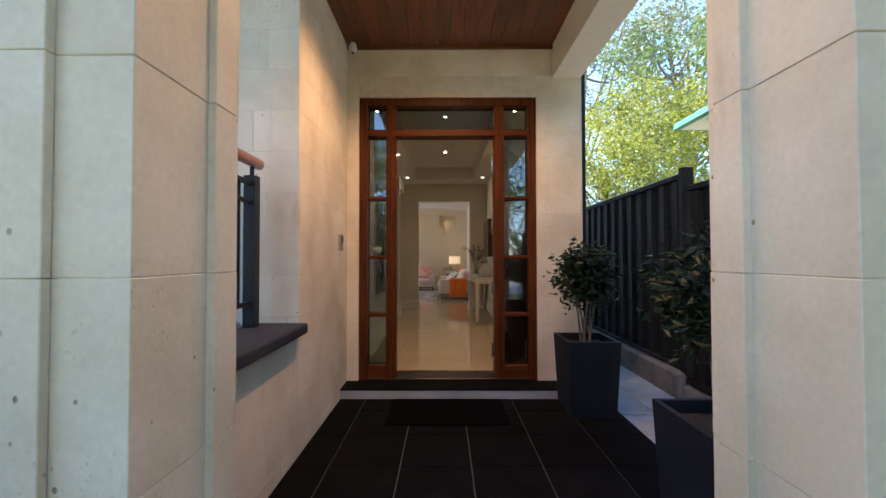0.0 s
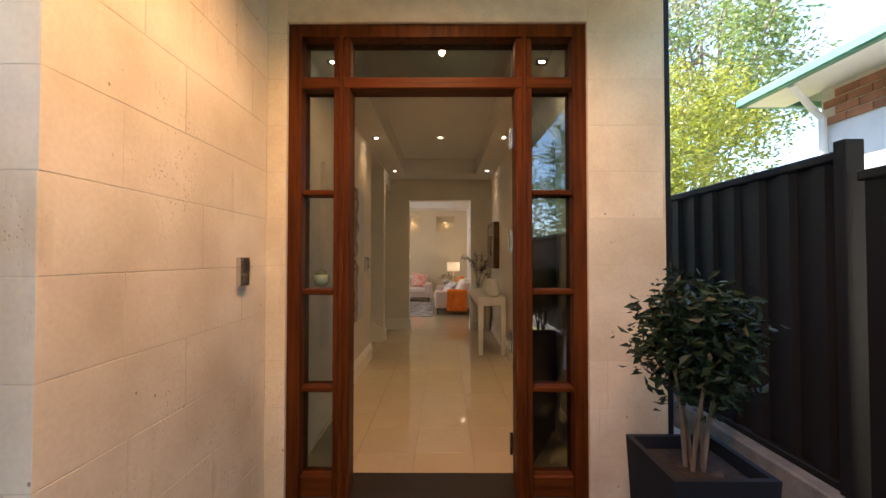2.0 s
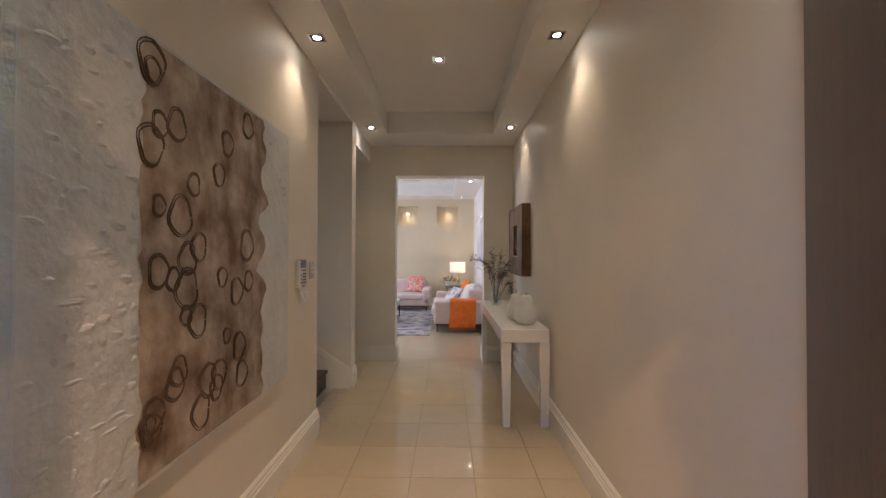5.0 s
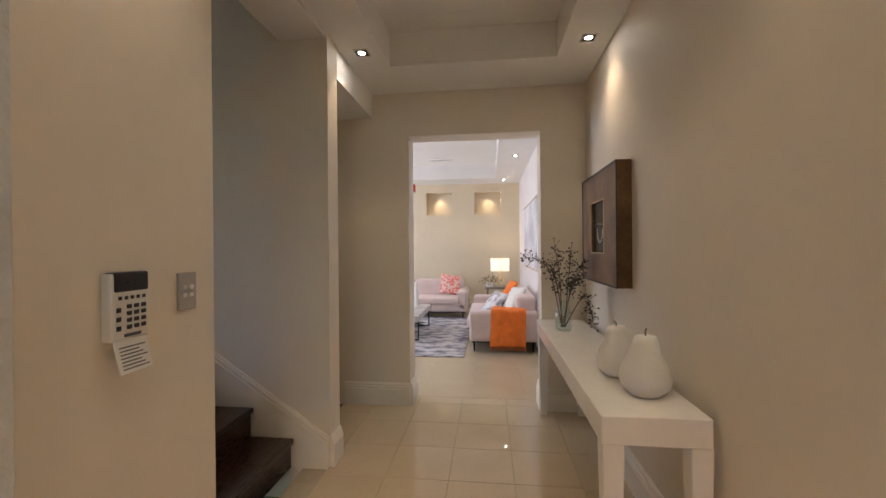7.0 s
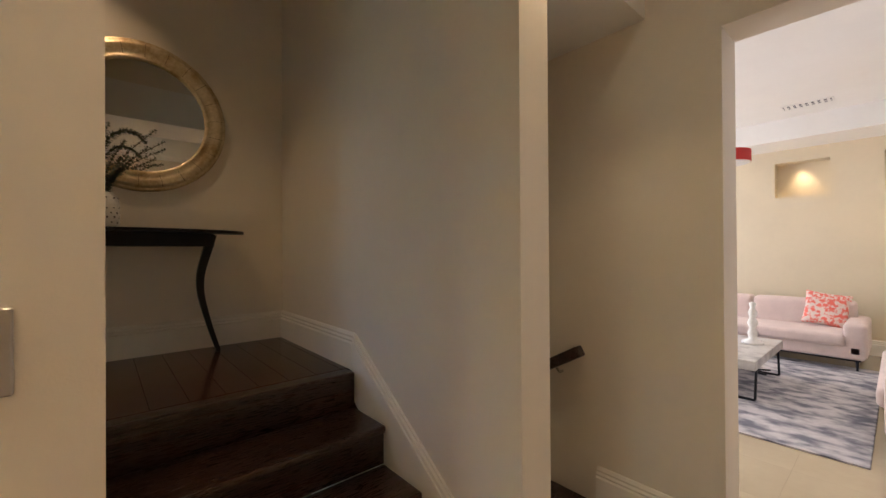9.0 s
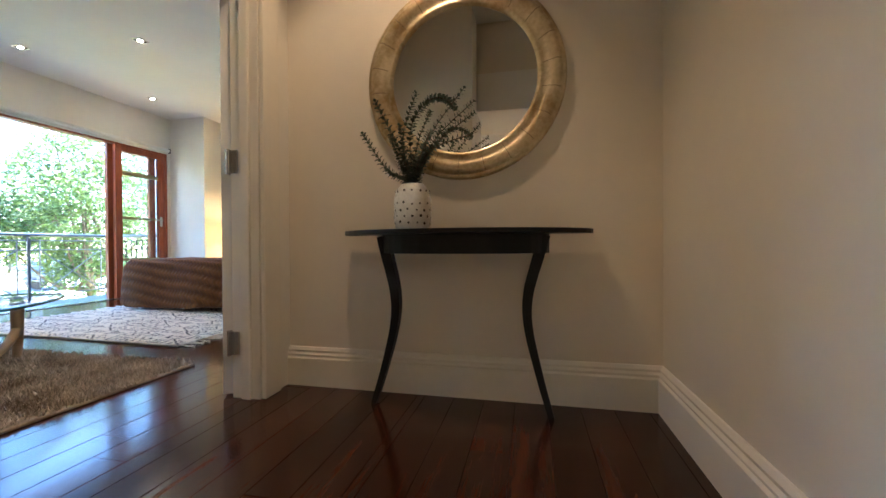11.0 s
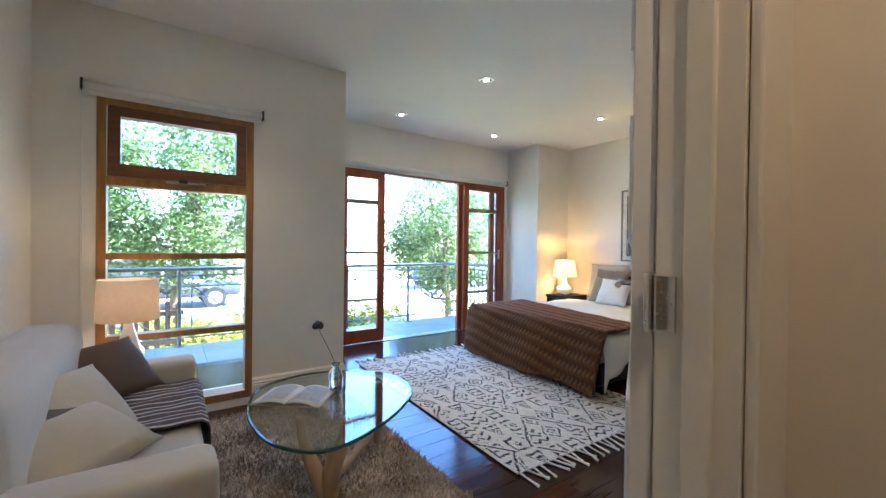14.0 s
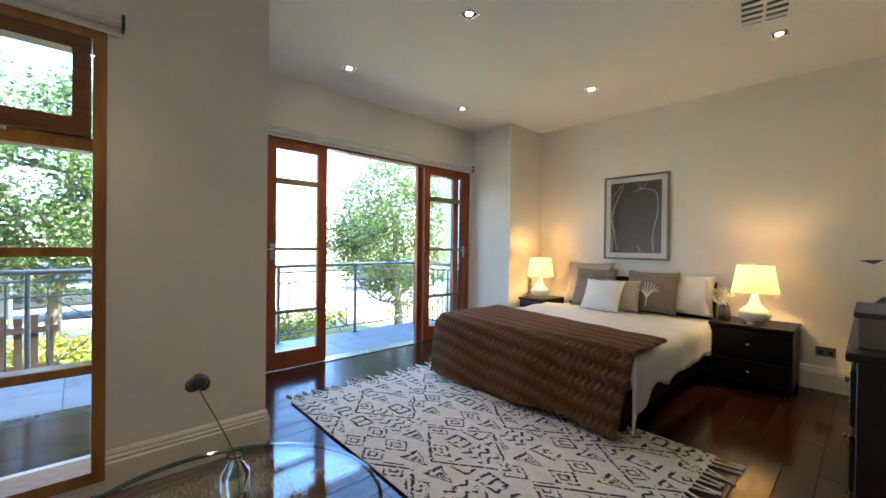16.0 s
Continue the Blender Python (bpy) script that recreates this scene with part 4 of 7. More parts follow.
part("stop", B(-2.672, -2.657, 5.515, 5.56, L, 2.735, bev=0.003), M["trim_paint"], casing)


def panel_leaf(m, label, w=0.615, side=1):
    """A white panelled leaf from its hinge at x = 0; raised mouldings on both faces; side: which face holds the hinge pins."""
    t = tagged(thing("door_6", m, label, "door", "bedroom double doors"), kind="structure")
    part("leaf", B(0.0, w, -0.02, 0.02, 0.012, 2.03, bev=0.002), M["white_paint"], t)
    for f in (1, -1):
        for z0, z1 in ((0.16, 0.80), (1.14, 1.42), (1.56, 1.90)):
            for i, (ins, out) in enumerate(((0.0, 0.009), (0.014, 0.004))):
                x0, x1 = 0.10 + ins, w - 0.10 - ins
                a, b = z0 + ins, z1 - ins
                for xx0, xx1, zz0, zz1 in ((x0, x1, a, a + 0.014), (x0, x1, b - 0.014, b), (x0, x0 + 0.014, a + 0.014, b - 0.014), (x1 - 0.014, x1, a + 0.014, b - 0.014)):
                    y = (0.0195, 0.020 + out)
                    part("moulding", B(xx0, xx1, min(f * y[0], f * y[1]), max(f * y[0], f * y[1]), zz0, zz1, bev=0.002), M["white_paint"], t)
        h = part("lever_handle", tube(bmesh.new(), [(w - 0.06, f * 0.02, 1.02), (w - 0.06, f * 0.062, 1.02), (w - 0.17, f * 0.062, 1.02)], 0.009, 10), M["chrome"], t, "satin nickel lever handle")
        part("rose", B(w - 0.088, w - 0.032, f * 0.0235 - 0.0035, f * 0.0235 + 0.0035, 0.992, 1.048, bev=0.002), M["chrome"], h)
        part("lock_rose", B(w - 0.085, w - 0.035, f * 0.0235 - 0.0035, f * 0.0235 + 0.0035, 0.88, 0.95, bev=0.003), M["chrome"], h)
    for z in (0.24, 1.03, 1.82):
        h = part("hinge", B(-0.002, 0.035, side * 0.0205 - 0.0015, side * 0.0205 + 0.0015, z - 0.05, z + 0.05), M["chrome"], t, "satin nickel butt hinge")
        part("hinge_pin", lathe(bmesh.new(), [(0.006, -0.055), (0.006, 0.055)], 8, (-0.008, side * 0.018, z)), M["chrome"], h)
        part("hinge_plate", B(-0.05, -0.004, side * 0.0205 - 0.0015, side * 0.0205 + 0.0015, z - 0.05, z + 0.05), M["chrome"], h)
    return t


panel_leaf(pose(-2.675, 5.435, L, 0, 0, 180 + 29), "open white panelled bedroom door with a lever handle", side=-1)
panel_leaf(pose(-1.462, 5.43, L, 0, 0, 270 - 11), "open white panelled bedroom door with a lever handle", side=1)


# ---- ceiling fittings ----
def downlight(x, y, z, label, group):
    t = thing("downlight", pose(x, y, z), label, "downlight", group)
    bm = bmesh.new()
    for x0, x1, y0, y1 in ((-0.046, 0.046, -0.046, -0.036), (-0.046, 0.046, 0.036, 0.046), (-0.046, -0.036, -0.036, 0.036), (0.036, 0.046, -0.036, 0.036)):
        box(bm, x0, x1, y0, y1, -0.006, -0.0005)
    part("bezel", bm, M["chrome"], t)
    # flat black plate: the gap's shade is put into its colour
    part("recess", B(-0.036, 0.036, -0.036, 0.036, -0.0025, -0.0008), M["black_metal"], t, "black plate for the shaded gap round the lamp")
    part("gimbal", tube(bmesh.new(), [(0.024 * math.cos(a), 0.024 * math.sin(a), -0.0045) for a in np.linspace(0, 2 * math.pi, 17)], 0.0028, 5, cap=False), M["chrome"], t)
    part("lamp", lathe(bmesh.new(), [(0.0, -0.0045), (0.019, -0.0045), (0.021, -0.0026)], 14), M["lamp_on"], t, "glowing lamp")
    return t


for x, y in HALL_SIDE:
    downlight(x, y, 2.555, "square recessed hall downlight, lit", "hall downlights")
for x, y in HALL_MID:
    downlight(x, y, 2.79, "square recessed hall downlight, lit", "hall downlights")
for x, y in BED_SPOTS:
    downlight(x, y, 3.20, "square recessed bedroom downlight, lit", "bedroom downlights")
for x, y in ((0.54, 10.83), (0.45, 12.86)):
    downlight(x, y, 2.62, "recessed living room downlight, lit", "living room downlights")


def ceiling_vent(x, y, z, w, h, n, rz=0):
    t = thing("ceiling_vent", pose(x, y, z, 0, 0, rz), "white slatted air vent in the ceiling", "vent")
    part("backing", B(-w / 2, w / 2, -h / 2, h / 2, -0.004, -0.001), M["dark_plastic"], t)
    bm = bmesh.new()
    for x0, x1, y0, y1 in ((-w / 2 - 0.015, w / 2 + 0.015, -h / 2 - 0.015, -h / 2), (-w / 2 - 0.015, w / 2 + 0.015, h / 2, h / 2 + 0.015), (-w / 2 - 0.015, -w / 2, -h / 2, h / 2), (w / 2, w / 2 + 0.015, -h / 2, h / 2)):
        box(bm, x0, x1, y0, y1, -0.012, -0.0005)
    part("frame", bm, M["ceil_paint"], t)
    for i in range(n):
        c = -w / 2 + w * (i + 0.5) / n
        part("slat", B(c - w / n * 0.25, c + w / n * 0.25, -h / 2, h / 2, -0.011, -0.005), M["ceil_paint"], t)
    part("slat", B(-w / 2, w / 2, -0.008, 0.008, -0.012, -0.0105), M["ceil_paint"], t)


ceiling_vent(-5.18, 4.60, 3.20, 0.50, 0.22, 7, 10)
ceiling_vent(-0.69, 12.15, 2.88, 0.40, 0.15, 8)


# ---- patterned cloths ----
def graph(name, rough=0.95):
    m = bpy.data.materials.new(name)
    m.use_nodes = True
    nd, ln = m.node_tree.nodes, m.node_tree.links.new
    b = nd["Principled BSDF"]
    b.inputs["Roughness"].default_value = rough
    tc = nd.new("ShaderNodeTexCoord")

    def op(kind, a, b2=None, c=None):
        n = nd.new("ShaderNodeMath")
        n.operation = kind
        for i, v in enumerate((a, b2, c)):
            if v is None:
                continue
            if isinstance(v, (int, float)):
                n.inputs[i].default_value = v
            else:
                ln(v, n.inputs[i])
        return n.outputs[0]

    sep = nd.new("ShaderNodeSeparateXYZ")
    noi = nd.new("ShaderNodeTexNoise")
    noi.inputs["Scale"].default_value, noi.inputs["Detail"].default_value = 26, 3
    ln(tc.outputs["Object"], noi.inputs["Vector"])
    ln(tc.outputs["Object"], sep.inputs[0])
    return m, nd, ln, b, op, sep, noi, tc


def finish(nd, ln, b, mask, dark, light, noi, bump=0.6, height=None):
    mix = nd.new("ShaderNodeMix")
    mix.data_type = "RGBA"
    mix.inputs[6].default_value, mix.inputs[7].default_value = (*light, 1), (*dark, 1)
    ln(mask, mix.inputs[0])
    hsv = nd.new("ShaderNodeHueSaturation")
    mr = nd.new("ShaderNodeMapRange")
    mr.inputs["To Min"].default_value, mr.inputs["To Max"].default_value = 0.75, 1.2
    ln(noi.outputs[0], mr.inputs["Value"])
    ln(mr.outputs[0], hsv.inputs["Value"])
    ln(mix.outputs[2], hsv.inputs["Color"])
    ln(hsv.outputs[0], b.inputs["Base Color"])
    bp = nd.new("ShaderNodeBump")
    bp.inputs["Strength"].default_value, bp.inputs["Distance"].default_value = bump, 0.01
    ln(height if height is not None else noi.outputs[0], bp.inputs["Height"])
    ln(bp.outputs[0], b.inputs["Normal"])


def berber_mat():
    """Cream wool with hand-knotted dark motifs: each cell holds its own figure."""
    m, nd, ln, b, op, sep, noi, tc = graph("berber_wool")
    wide = nd.new("ShaderNodeTexNoise")
    wide.inputs["Scale"].default_value = 7
    ln(tc.outputs["Object"], wide.inputs["Vector"])
    fine = nd.new("ShaderNodeTexNoise")
    fine.inputs["Scale"].default_value, fine.inputs["Detail"].default_value = 75, 2
    ln(tc.outputs["Object"], fine.inputs["Vector"])
    wob = op("ADD", op("MULTIPLY_ADD", wide.outputs[0], 0.22, -0.11), op("MULTIPLY_ADD", fine.outputs[0], 0.16, -0.08))
    u = op("ADD", op("MULTIPLY", sep.outputs[0], 7.0), wob)
    v = op("ADD", op("MULTIPLY", sep.outputs[1], 5.3), op("MULTIPLY", wob, -0.9))
    cell = nd.new("ShaderNodeCombineXYZ")
    ln(op("FLOOR", u), cell.inputs[0])
    ln(op("FLOOR", v), cell.inputs[1])
    wn_ = nd.new("ShaderNodeTexWhiteNoise")
    ln(cell.outputs[0], wn_.inputs[0])
    pick = wn_.outputs["Value"]
    fu, fv = op("FRACT", u), op("FRACT", v)
    du, dv = op("ABSOLUTE", op("SUBTRACT", fu, 0.5)), op("ABSOLUTE", op("SUBTRACT", fv, 0.5))
    dia = op("ADD", du, dv)

    def line_at(x, at, half):
        return op("LESS_THAN", op("ABSOLUTE", op("SUBTRACT", x, at)), half)

    def either(a, c):
        return op("MAXIMUM", a, c)

    def gate(x, lo, hi):
        return op("MULTIPLY", x, op("MULTIPLY", op("GREATER_THAN", pick, lo), op("LESS_THAN", pick, hi)))

    diamond = either(line_at(dia, 0.42, 0.05), line_at(dia, 0.17, 0.05))
    tri = op("MAXIMUM", op("SUBTRACT", op("MULTIPLY", du, 2.0), op("SUBTRACT", 0.86, fv)), op("SUBTRACT", 0.14, fv))
    triangle = either(line_at(tri, -0.02, 0.055), line_at(tri, -0.24, 0.05))
    ladder = either(op("MULTIPLY", line_at(du, 0.30, 0.05), op("LESS_THAN", dv, 0.36)), op("MULTIPLY", line_at(op("FRACT", op("MULTIPLY", fv, 3.0)), 0.5, 0.15), op("LESS_THAN", du, 0.30)))
    zig = op("ABSOLUTE", op("SUBTRACT", op("FRACT", op("MULTIPLY", u, 2.0)), 0.5))
    lattice = line_at(op("FRACT", op("ADD", op("MULTIPLY", v, 3.0), zig)), 0.5, 0.17)
    hook = either(op("MULTIPLY", line_at(op("MAXIMUM", du, dv), 0.34, 0.05), op("GREATER_THAN", fu, 0.3)), line_at(dia, 0.12, 0.05))
    motif = either(either(gate(diamond, -1.0, 0.26), gate(triangle, 0.26, 0.50)), either(gate(ladder, 0.50, 0.66), either(gate(lattice, 0.66, 0.84), gate(hook, 0.84, 2.0))))
    # large open lozenges drawn over the small figures
    bu = op("ABSOLUTE", op("SUBTRACT", op("FRACT", op("ADD", op("MULTIPLY", u, 0.25), 0.1)), 0.5))
    bv = op("ABSOLUTE", op("SUBTRACT", op("FRACT", op("ADD", op("MULTIPLY", v, 0.25), 0.3)), 0.5))
    big = op("ADD", bu, bv)
    motif = op("MULTIPLY", motif, op("GREATER_THAN", op("ABSOLUTE", op("SUBTRACT", big, 0.40)), 0.045))
    motif = either(motif, line_at(big, 0.40, 0.016))
    worn = nd.new("ShaderNodeTexNoise")
    worn.inputs["Scale"].default_value = 48
    ln(tc.outputs["Object"], worn.inputs["Vector"])
    mask = op("MULTIPLY", motif, op("GREATER_THAN", worn.outputs[0], 0.42))
    finish(nd, ln, b, mask, (0.035, 0.035, 0.042), (0.74, 0.69, 0.58), noi, 1.0, fine.outputs[0])
    return m


def stripe_mat(name, axis, freq, dark, light, cuts, bump=0.5):
    """Bands along an axis; cuts: (from, to) in each repeat that are light."""
    m, nd, ln, b, op, sep, noi, tc = graph(name)
    s = op("FRACT", op("ADD", op("MULTIPLY", sep.outputs[axis], freq), op("MULTIPLY", noi.outputs[0], 0.03)))
    mask = None
    for lo, hi in cuts:
        k = op("MULTIPLY", op("GREATER_THAN", s, lo), op("LESS_THAN", s, hi))
        mask = k if mask is None else op("ADD", mask, k)
    finish(nd, ln, b, op("SUBTRACT", 1.0, mask), dark, light, noi, bump)
    return m


def blotch_mat(name, dark, light, scale, lo, hi, rough=0.9, stretch=(1, 1, 1), bump=0.3):
    m, nd, ln, b, op, sep, noi, tc = graph(name, rough)
    mp = nd.new("ShaderNodeMapping")
    mp.inputs["Scale"].default_value = stretch
    ln(tc.outputs["Object"], mp.inputs["Vector"])
    n2 = nd.new("ShaderNodeTexNoise")
    n2.inputs["Scale"].default_value, n2.inputs["Detail"].default_value = scale, 7
    ln(mp.outputs[0], n2.inputs["Vector"])
    mr = nd.new("ShaderNodeMapRange")
    mr.inputs["From Min"].default_value, mr.inputs["From Max"].default_value = lo, hi
    ln(n2.outputs[0], mr.inputs["Value"])
    finish(nd, ln, b, mr.outputs[0], dark, light, noi, bump)
    return m


M["berber"] = berber_mat()
M["stripes"] = stripe_mat("striped_throw", 1, 5.2, (0.075, 0.05, 0.042), (0.55, 0.50, 0.44), ((0.08, 0.13), (0.30, 0.34), (0.52, 0.60), (0.80, 0.84)))
M["coral_print"] = blotch_mat("coral_print", (0.75, 0.16, 0.12), (0.80, 0.66, 0.58), 26, 0.45, 0.55)
M["abstract_rug"] = blotch_mat("abstract_rug", (0.16, 0.16, 0.19), (0.55, 0.52, 0.52), 6, 0.42, 0.62, stretch=(0.9, 1.5, 1))
M["shaggy"] = mat("shaggy_grey_wool", (0.22, 0.165, 0.115), 1.0, vary=0.0, color2=(0.56, 0.47, 0.37), scale=6, island=0.35)
M["silver_silk"] = blotch_mat("silver_print", (0.30, 0.30, 0.33), (0.75, 0.72, 0.72), 12, 0.45, 0.6)
M["pale_abstract"] = blotch_mat("pale_abstract", (0.55, 0.53, 0.54), (0.74, 0.71, 0.70), 2.2, 0.40, 0.62)
M["plaster_art"] = mat("white_plaster_relief", (0.62, 0.62, 0.60), 0.6, vary=0.08, scale=6, bump=1.0, bump_scale=22)
M["brown_art"] = blotch_mat("brown_ink_wash", (0.13, 0.066, 0.028), (0.50, 0.41, 0.31), 5.5, 0.36, 0.66, 0.5, (1, 1.3, 1), 0.7)
M["frame_brass"] = mat("aged_bronze_frame", (0.10, 0.055, 0.025), 0.45, metal=0.35, vary=0.0, color2=(0.26, 0.15, 0.07), scale=5)
M["art_dark"] = mat("dark_print", (0.02, 0.022, 0.025), 0.25, vary=0.3, scale=6)
M["art_grey"] = mat("charcoal_print", (0.075, 0.065, 0.06), 0.12, vary=0.1, scale=8)
M["berry"] = mat("dark_berries", (0.015, 0.012, 0.016), 0.4, vary=0.3, scale=20)
M["eucalypt"] = mat("eucalyptus_leaf", (0.085, 0.11, 0.07), 0.6, vary=0.2, scale=10, island=0.35)
M["petal"] = mat("hydrangea_petal", (0.75, 0.74, 0.66), 0.8, vary=0.06, scale=10, island=0.15)
M["oak"] = mat("pale_oak", (0.36, 0.24, 0.13), 0.45, vary=0.15, scale=4, stretch=(6, 6, 1))
M["red_shade"] = mat("red_shade", (0.45, 0.02, 0.015), 0.7, vary=0.05, scale=10)
M["marble"] = blotch_mat("grey_marble", (0.28, 0.26, 0.25), (0.55, 0.53, 0.50), 6, 0.45, 0.65, 0.3)
M["silver_wood"] = mat("silvered_wood", (0.20, 0.17, 0.14), 0.45, metal=0.3, vary=0.2, scale=8)


# ---- hall things ----
con = thing("console_table", pose(0, 0, 0), "long white lacquered console table against the wall", "console table")
part("tabletop", B(0.515, 0.865, 6.38, 8.17, 0.62, 0.72, bev=0.004), M["lacquer_white"], con)
for x0, x1 in ((0.52, 0.59), (0.80, 0.87)):
    for y0, y1 in ((6.385, 6.455), (8.09, 8.16)):
        bm = bmesh.new()
        box(bm, x0, x1, y0, y1, 0.0, 0.62, bev=0.003)
        cx, cy = (x0 + x1) / 2, (y0 + y1) / 2
        for v in bm.verts:
            k = 0.72 + 0.28 * v.co.z / 0.62
            v.co.x, v.co.y = cx + (v.co.x - cx) * k, cy + (v.co.y - cy) * k
        part("leg", bm, M["lacquer_white"], con)


def pear(x, y, s, rz):
    t = thing("ceramic_pear", pose(x, y, 0.72, 0, 0, rz), "matte white ceramic pear on the white console", "ornament", "ceramic pears")
    bm = lathe(bmesh.new(), [(0.0, 0.0), (0.055 * s, 0.0), (0.088 * s, 0.03), (0.095 * s, 0.065 * s), (0.082 * s, 0.115 * s), (0.058 * s, 0.16 * s), (0.046 * s, 0.20 * s), (0.038 * s, 0.222 * s), (0.015 * s, 0.228 * s), (0.0, 0.222 * s)], 32)
    for v in bm.verts:
        v.co.x += 0.10 * v.co.z * v.co.z / s
        v.co += Vector((noise.noise(v.co * 14), noise.noise(v.co * 14 + Vector((5, 0, 0))), 0)) * 0.003
    part("body", bm, M["matte_white"], t, smooth=True)
    part("stalk", tube(bmesh.new(), spline([(0.006, 0, 0.222 * s), (0.006, 0.004, 0.24 * s), (0.016, 0.008, 0.25 * s)], 4), 0.003, 6), M["bark"], t)


pear(0.735, 6.60, 0.98, 20)
pear(0.705, 6.82, 0.95, 160)
gv = thing("glass_vase", pose(0.645, 7.76, 0.72), "clear glass bottle vase with dark berry branches", "vase")
part("bottle", lathe(bmesh.new(), [(0.0, 0.003), (0.048, 0.0), (0.055, 0.012), (0.055, 0.13), (0.03, 0.155), (0.026, 0.19), (0.032, 0.197), (0.028, 0.19), (0.024, 0.16), (0.05, 0.125), (0.05, 0.012), (0.0, 0.009)], 20), M["table_glass"], gv, smooth=True)
stems, spots = bmesh.new(), []
rb = random.Random(4)
for tip, mid in (((-0.26, -0.02, 0.50), (-0.10, 0, 0.42)), ((-0.05, 0.02, 0.56), (-0.02, 0, 0.32)), ((0.06, 0.03, 0.54), (0.03, 0, 0.3)), ((0.13, -0.02, 0.45), (0.06, 0, 0.3)), ((0.17, -0.10, 0.06), (0.13, -0.04, 0.24)), ((0.10, -0.06, 0.36), (0.05, 0, 0.28)), ((-0.09, -0.05, 0.44), (-0.04, 0, 0.3))):
    line = spline([(rb.uniform(-0.02, 0.02), 0, 0.02), mid, tip], 10)
    tube(stems, line, [0.004 - 0.0001 * i for i in range(len(line))], 5)
    for p in line[9:]:
        for _ in range(5):
            q = p + Vector((rb.gauss(0, 0.022), rb.gauss(0, 0.022), rb.gauss(0, 0.022)))
            tube(stems, [p, q], 0.0012, 3, cap=False)
            spots.append(q)
part("branch", stems, M["bark"], gv)
bm = bmesh.new()
for q in spots:
    bmesh.ops.create_icosphere(bm, subdivisions=1, radius=rb.uniform(0.004, 0.0075), matrix=Matrix.Translation(q))
part("berry", bm, M["berry"], gv, "clusters of small dark berries", smooth=True)["kind"] = "stuff"

pic = thing("framed_print", pose(0, 0, 0), "small dark print in a deep bronze frame over the console", "picture")
bm = bmesh.new()
for y0, y1, z0, z1 in ((7.20, 7.96, 1.06, 1.245), (7.20, 7.96, 1.565, 1.745), (7.20, 7.44, 1.245, 1.565), (7.72, 7.96, 1.245, 1.565)):
    box(bm, 0.822, 0.899, y0, y1, z0, z1)
part("frame", bm, M["frame_brass"], pic)
for y0, y1, z0, z1 in ((7.197, 7.212, 1.057, 1.748), (7.948, 7.963, 1.057, 1.748), (7.212, 7.948, 1.057, 1.069), (7.212, 7.948, 1.736, 1.748)):
    part("edge_bead", B(0.818, 0.8225, y0, y1, z0, z1, bev=0.002), M["ebony"], pic, "worn dark edge")
for y0, y1, z0, z1 in ((7.436, 7.442, 1.241, 1.569), (7.718, 7.724, 1.241, 1.569), (7.442, 7.718, 1.241, 1.247), (7.442, 7.718, 1.563, 1.569)):
    part("inner_lip", B(0.819, 0.826, y0, y1, z0, z1), M["gold_leaf"], pic)
part("print", B(0.838, 0.842, 7.44, 7.72, 1.245, 1.565), M["art_dark"], pic)
bm = bmesh.new()
for r in (0.055, 0.062):
    tube(bm, [(0.8372, 7.58 + r * math.cos(a), 1.38 + r * 1.15 * math.sin(a)) for a in np.linspace(math.pi * 0.95, math.pi * 2.1, 16)], 0.0013, 5)
tube(bm, [(0.8372, 7.52, 1.42), (0.8372, 7.64, 1.43)], 0.0014, 5)
part("drawn_line", bm, M["plastic"], pic)

art = thing("relief_canvas", pose(0, 0, 0), "large white textured canvas with brown ink rings", "painting")
part("canvas", B(-0.798, -0.76, 4.28, 5.67, 0.585, 1.915, bev=0.003), M["plaster_art"], art)
bm = bmesh.new()
rows_n = 40
rnd = random.Random(9)
edge = [[(4.60 + 0.02 * noise.noise((k * 0.35, 1.0, 0)) + 0.02 * rnd.random(), 5.35 + 0.10 * noise.noise((k * 0.3, 7.0, 0)) + 0.02 * rnd.random())] for k in range(rows_n + 1)]
zs = [0.60 + 1.30 * k / rows_n for k in range(rows_n + 1)]
vv = [[bm.verts.new((-0.7585, e[0][0], z)), bm.verts.new((-0.7585, e[0][1], z))] for e, z in zip(edge, zs)]
for a, b2 in zip(vv, vv[1:]):
    bm.faces.new((a[0], a[1], b2[1], b2[0]))
part("ink_wash", bm, M["brown_art"], art, "ragged brown wash")
bm = bmesh.new()
M["brown_ink"] = mat("brown_ink", (0.085, 0.045, 0.02), 0.5, vary=0.4, scale=20)
for _ in range(34):
    k = rnd.random()
    cy, cz, r = 4.64 + 0.62 * k ** 1.6, rnd.uniform(0.68, 1.84), rnd.uniform(0.025, 0.058)
    bm = bmesh.new()
    for q in range(2):
        tube(bm, [(-0.7582, cy + 0.004 * q + r * (1 + 0.14 * math.sin(3 * a + k * 9) - 0.1 * q) * math.cos(a), cz + r * (1.25 - 0.15 * q) * math.sin(a)) for a in np.linspace(0, 6.2, 20)], [0.0012 + 0.003 * abs(math.sin(i * 0.31 + k * 20)) for i in range(20)], 4)
    part("ink_ring", bm, M["brown_ink"], art)
g = np.random.default_rng(17)
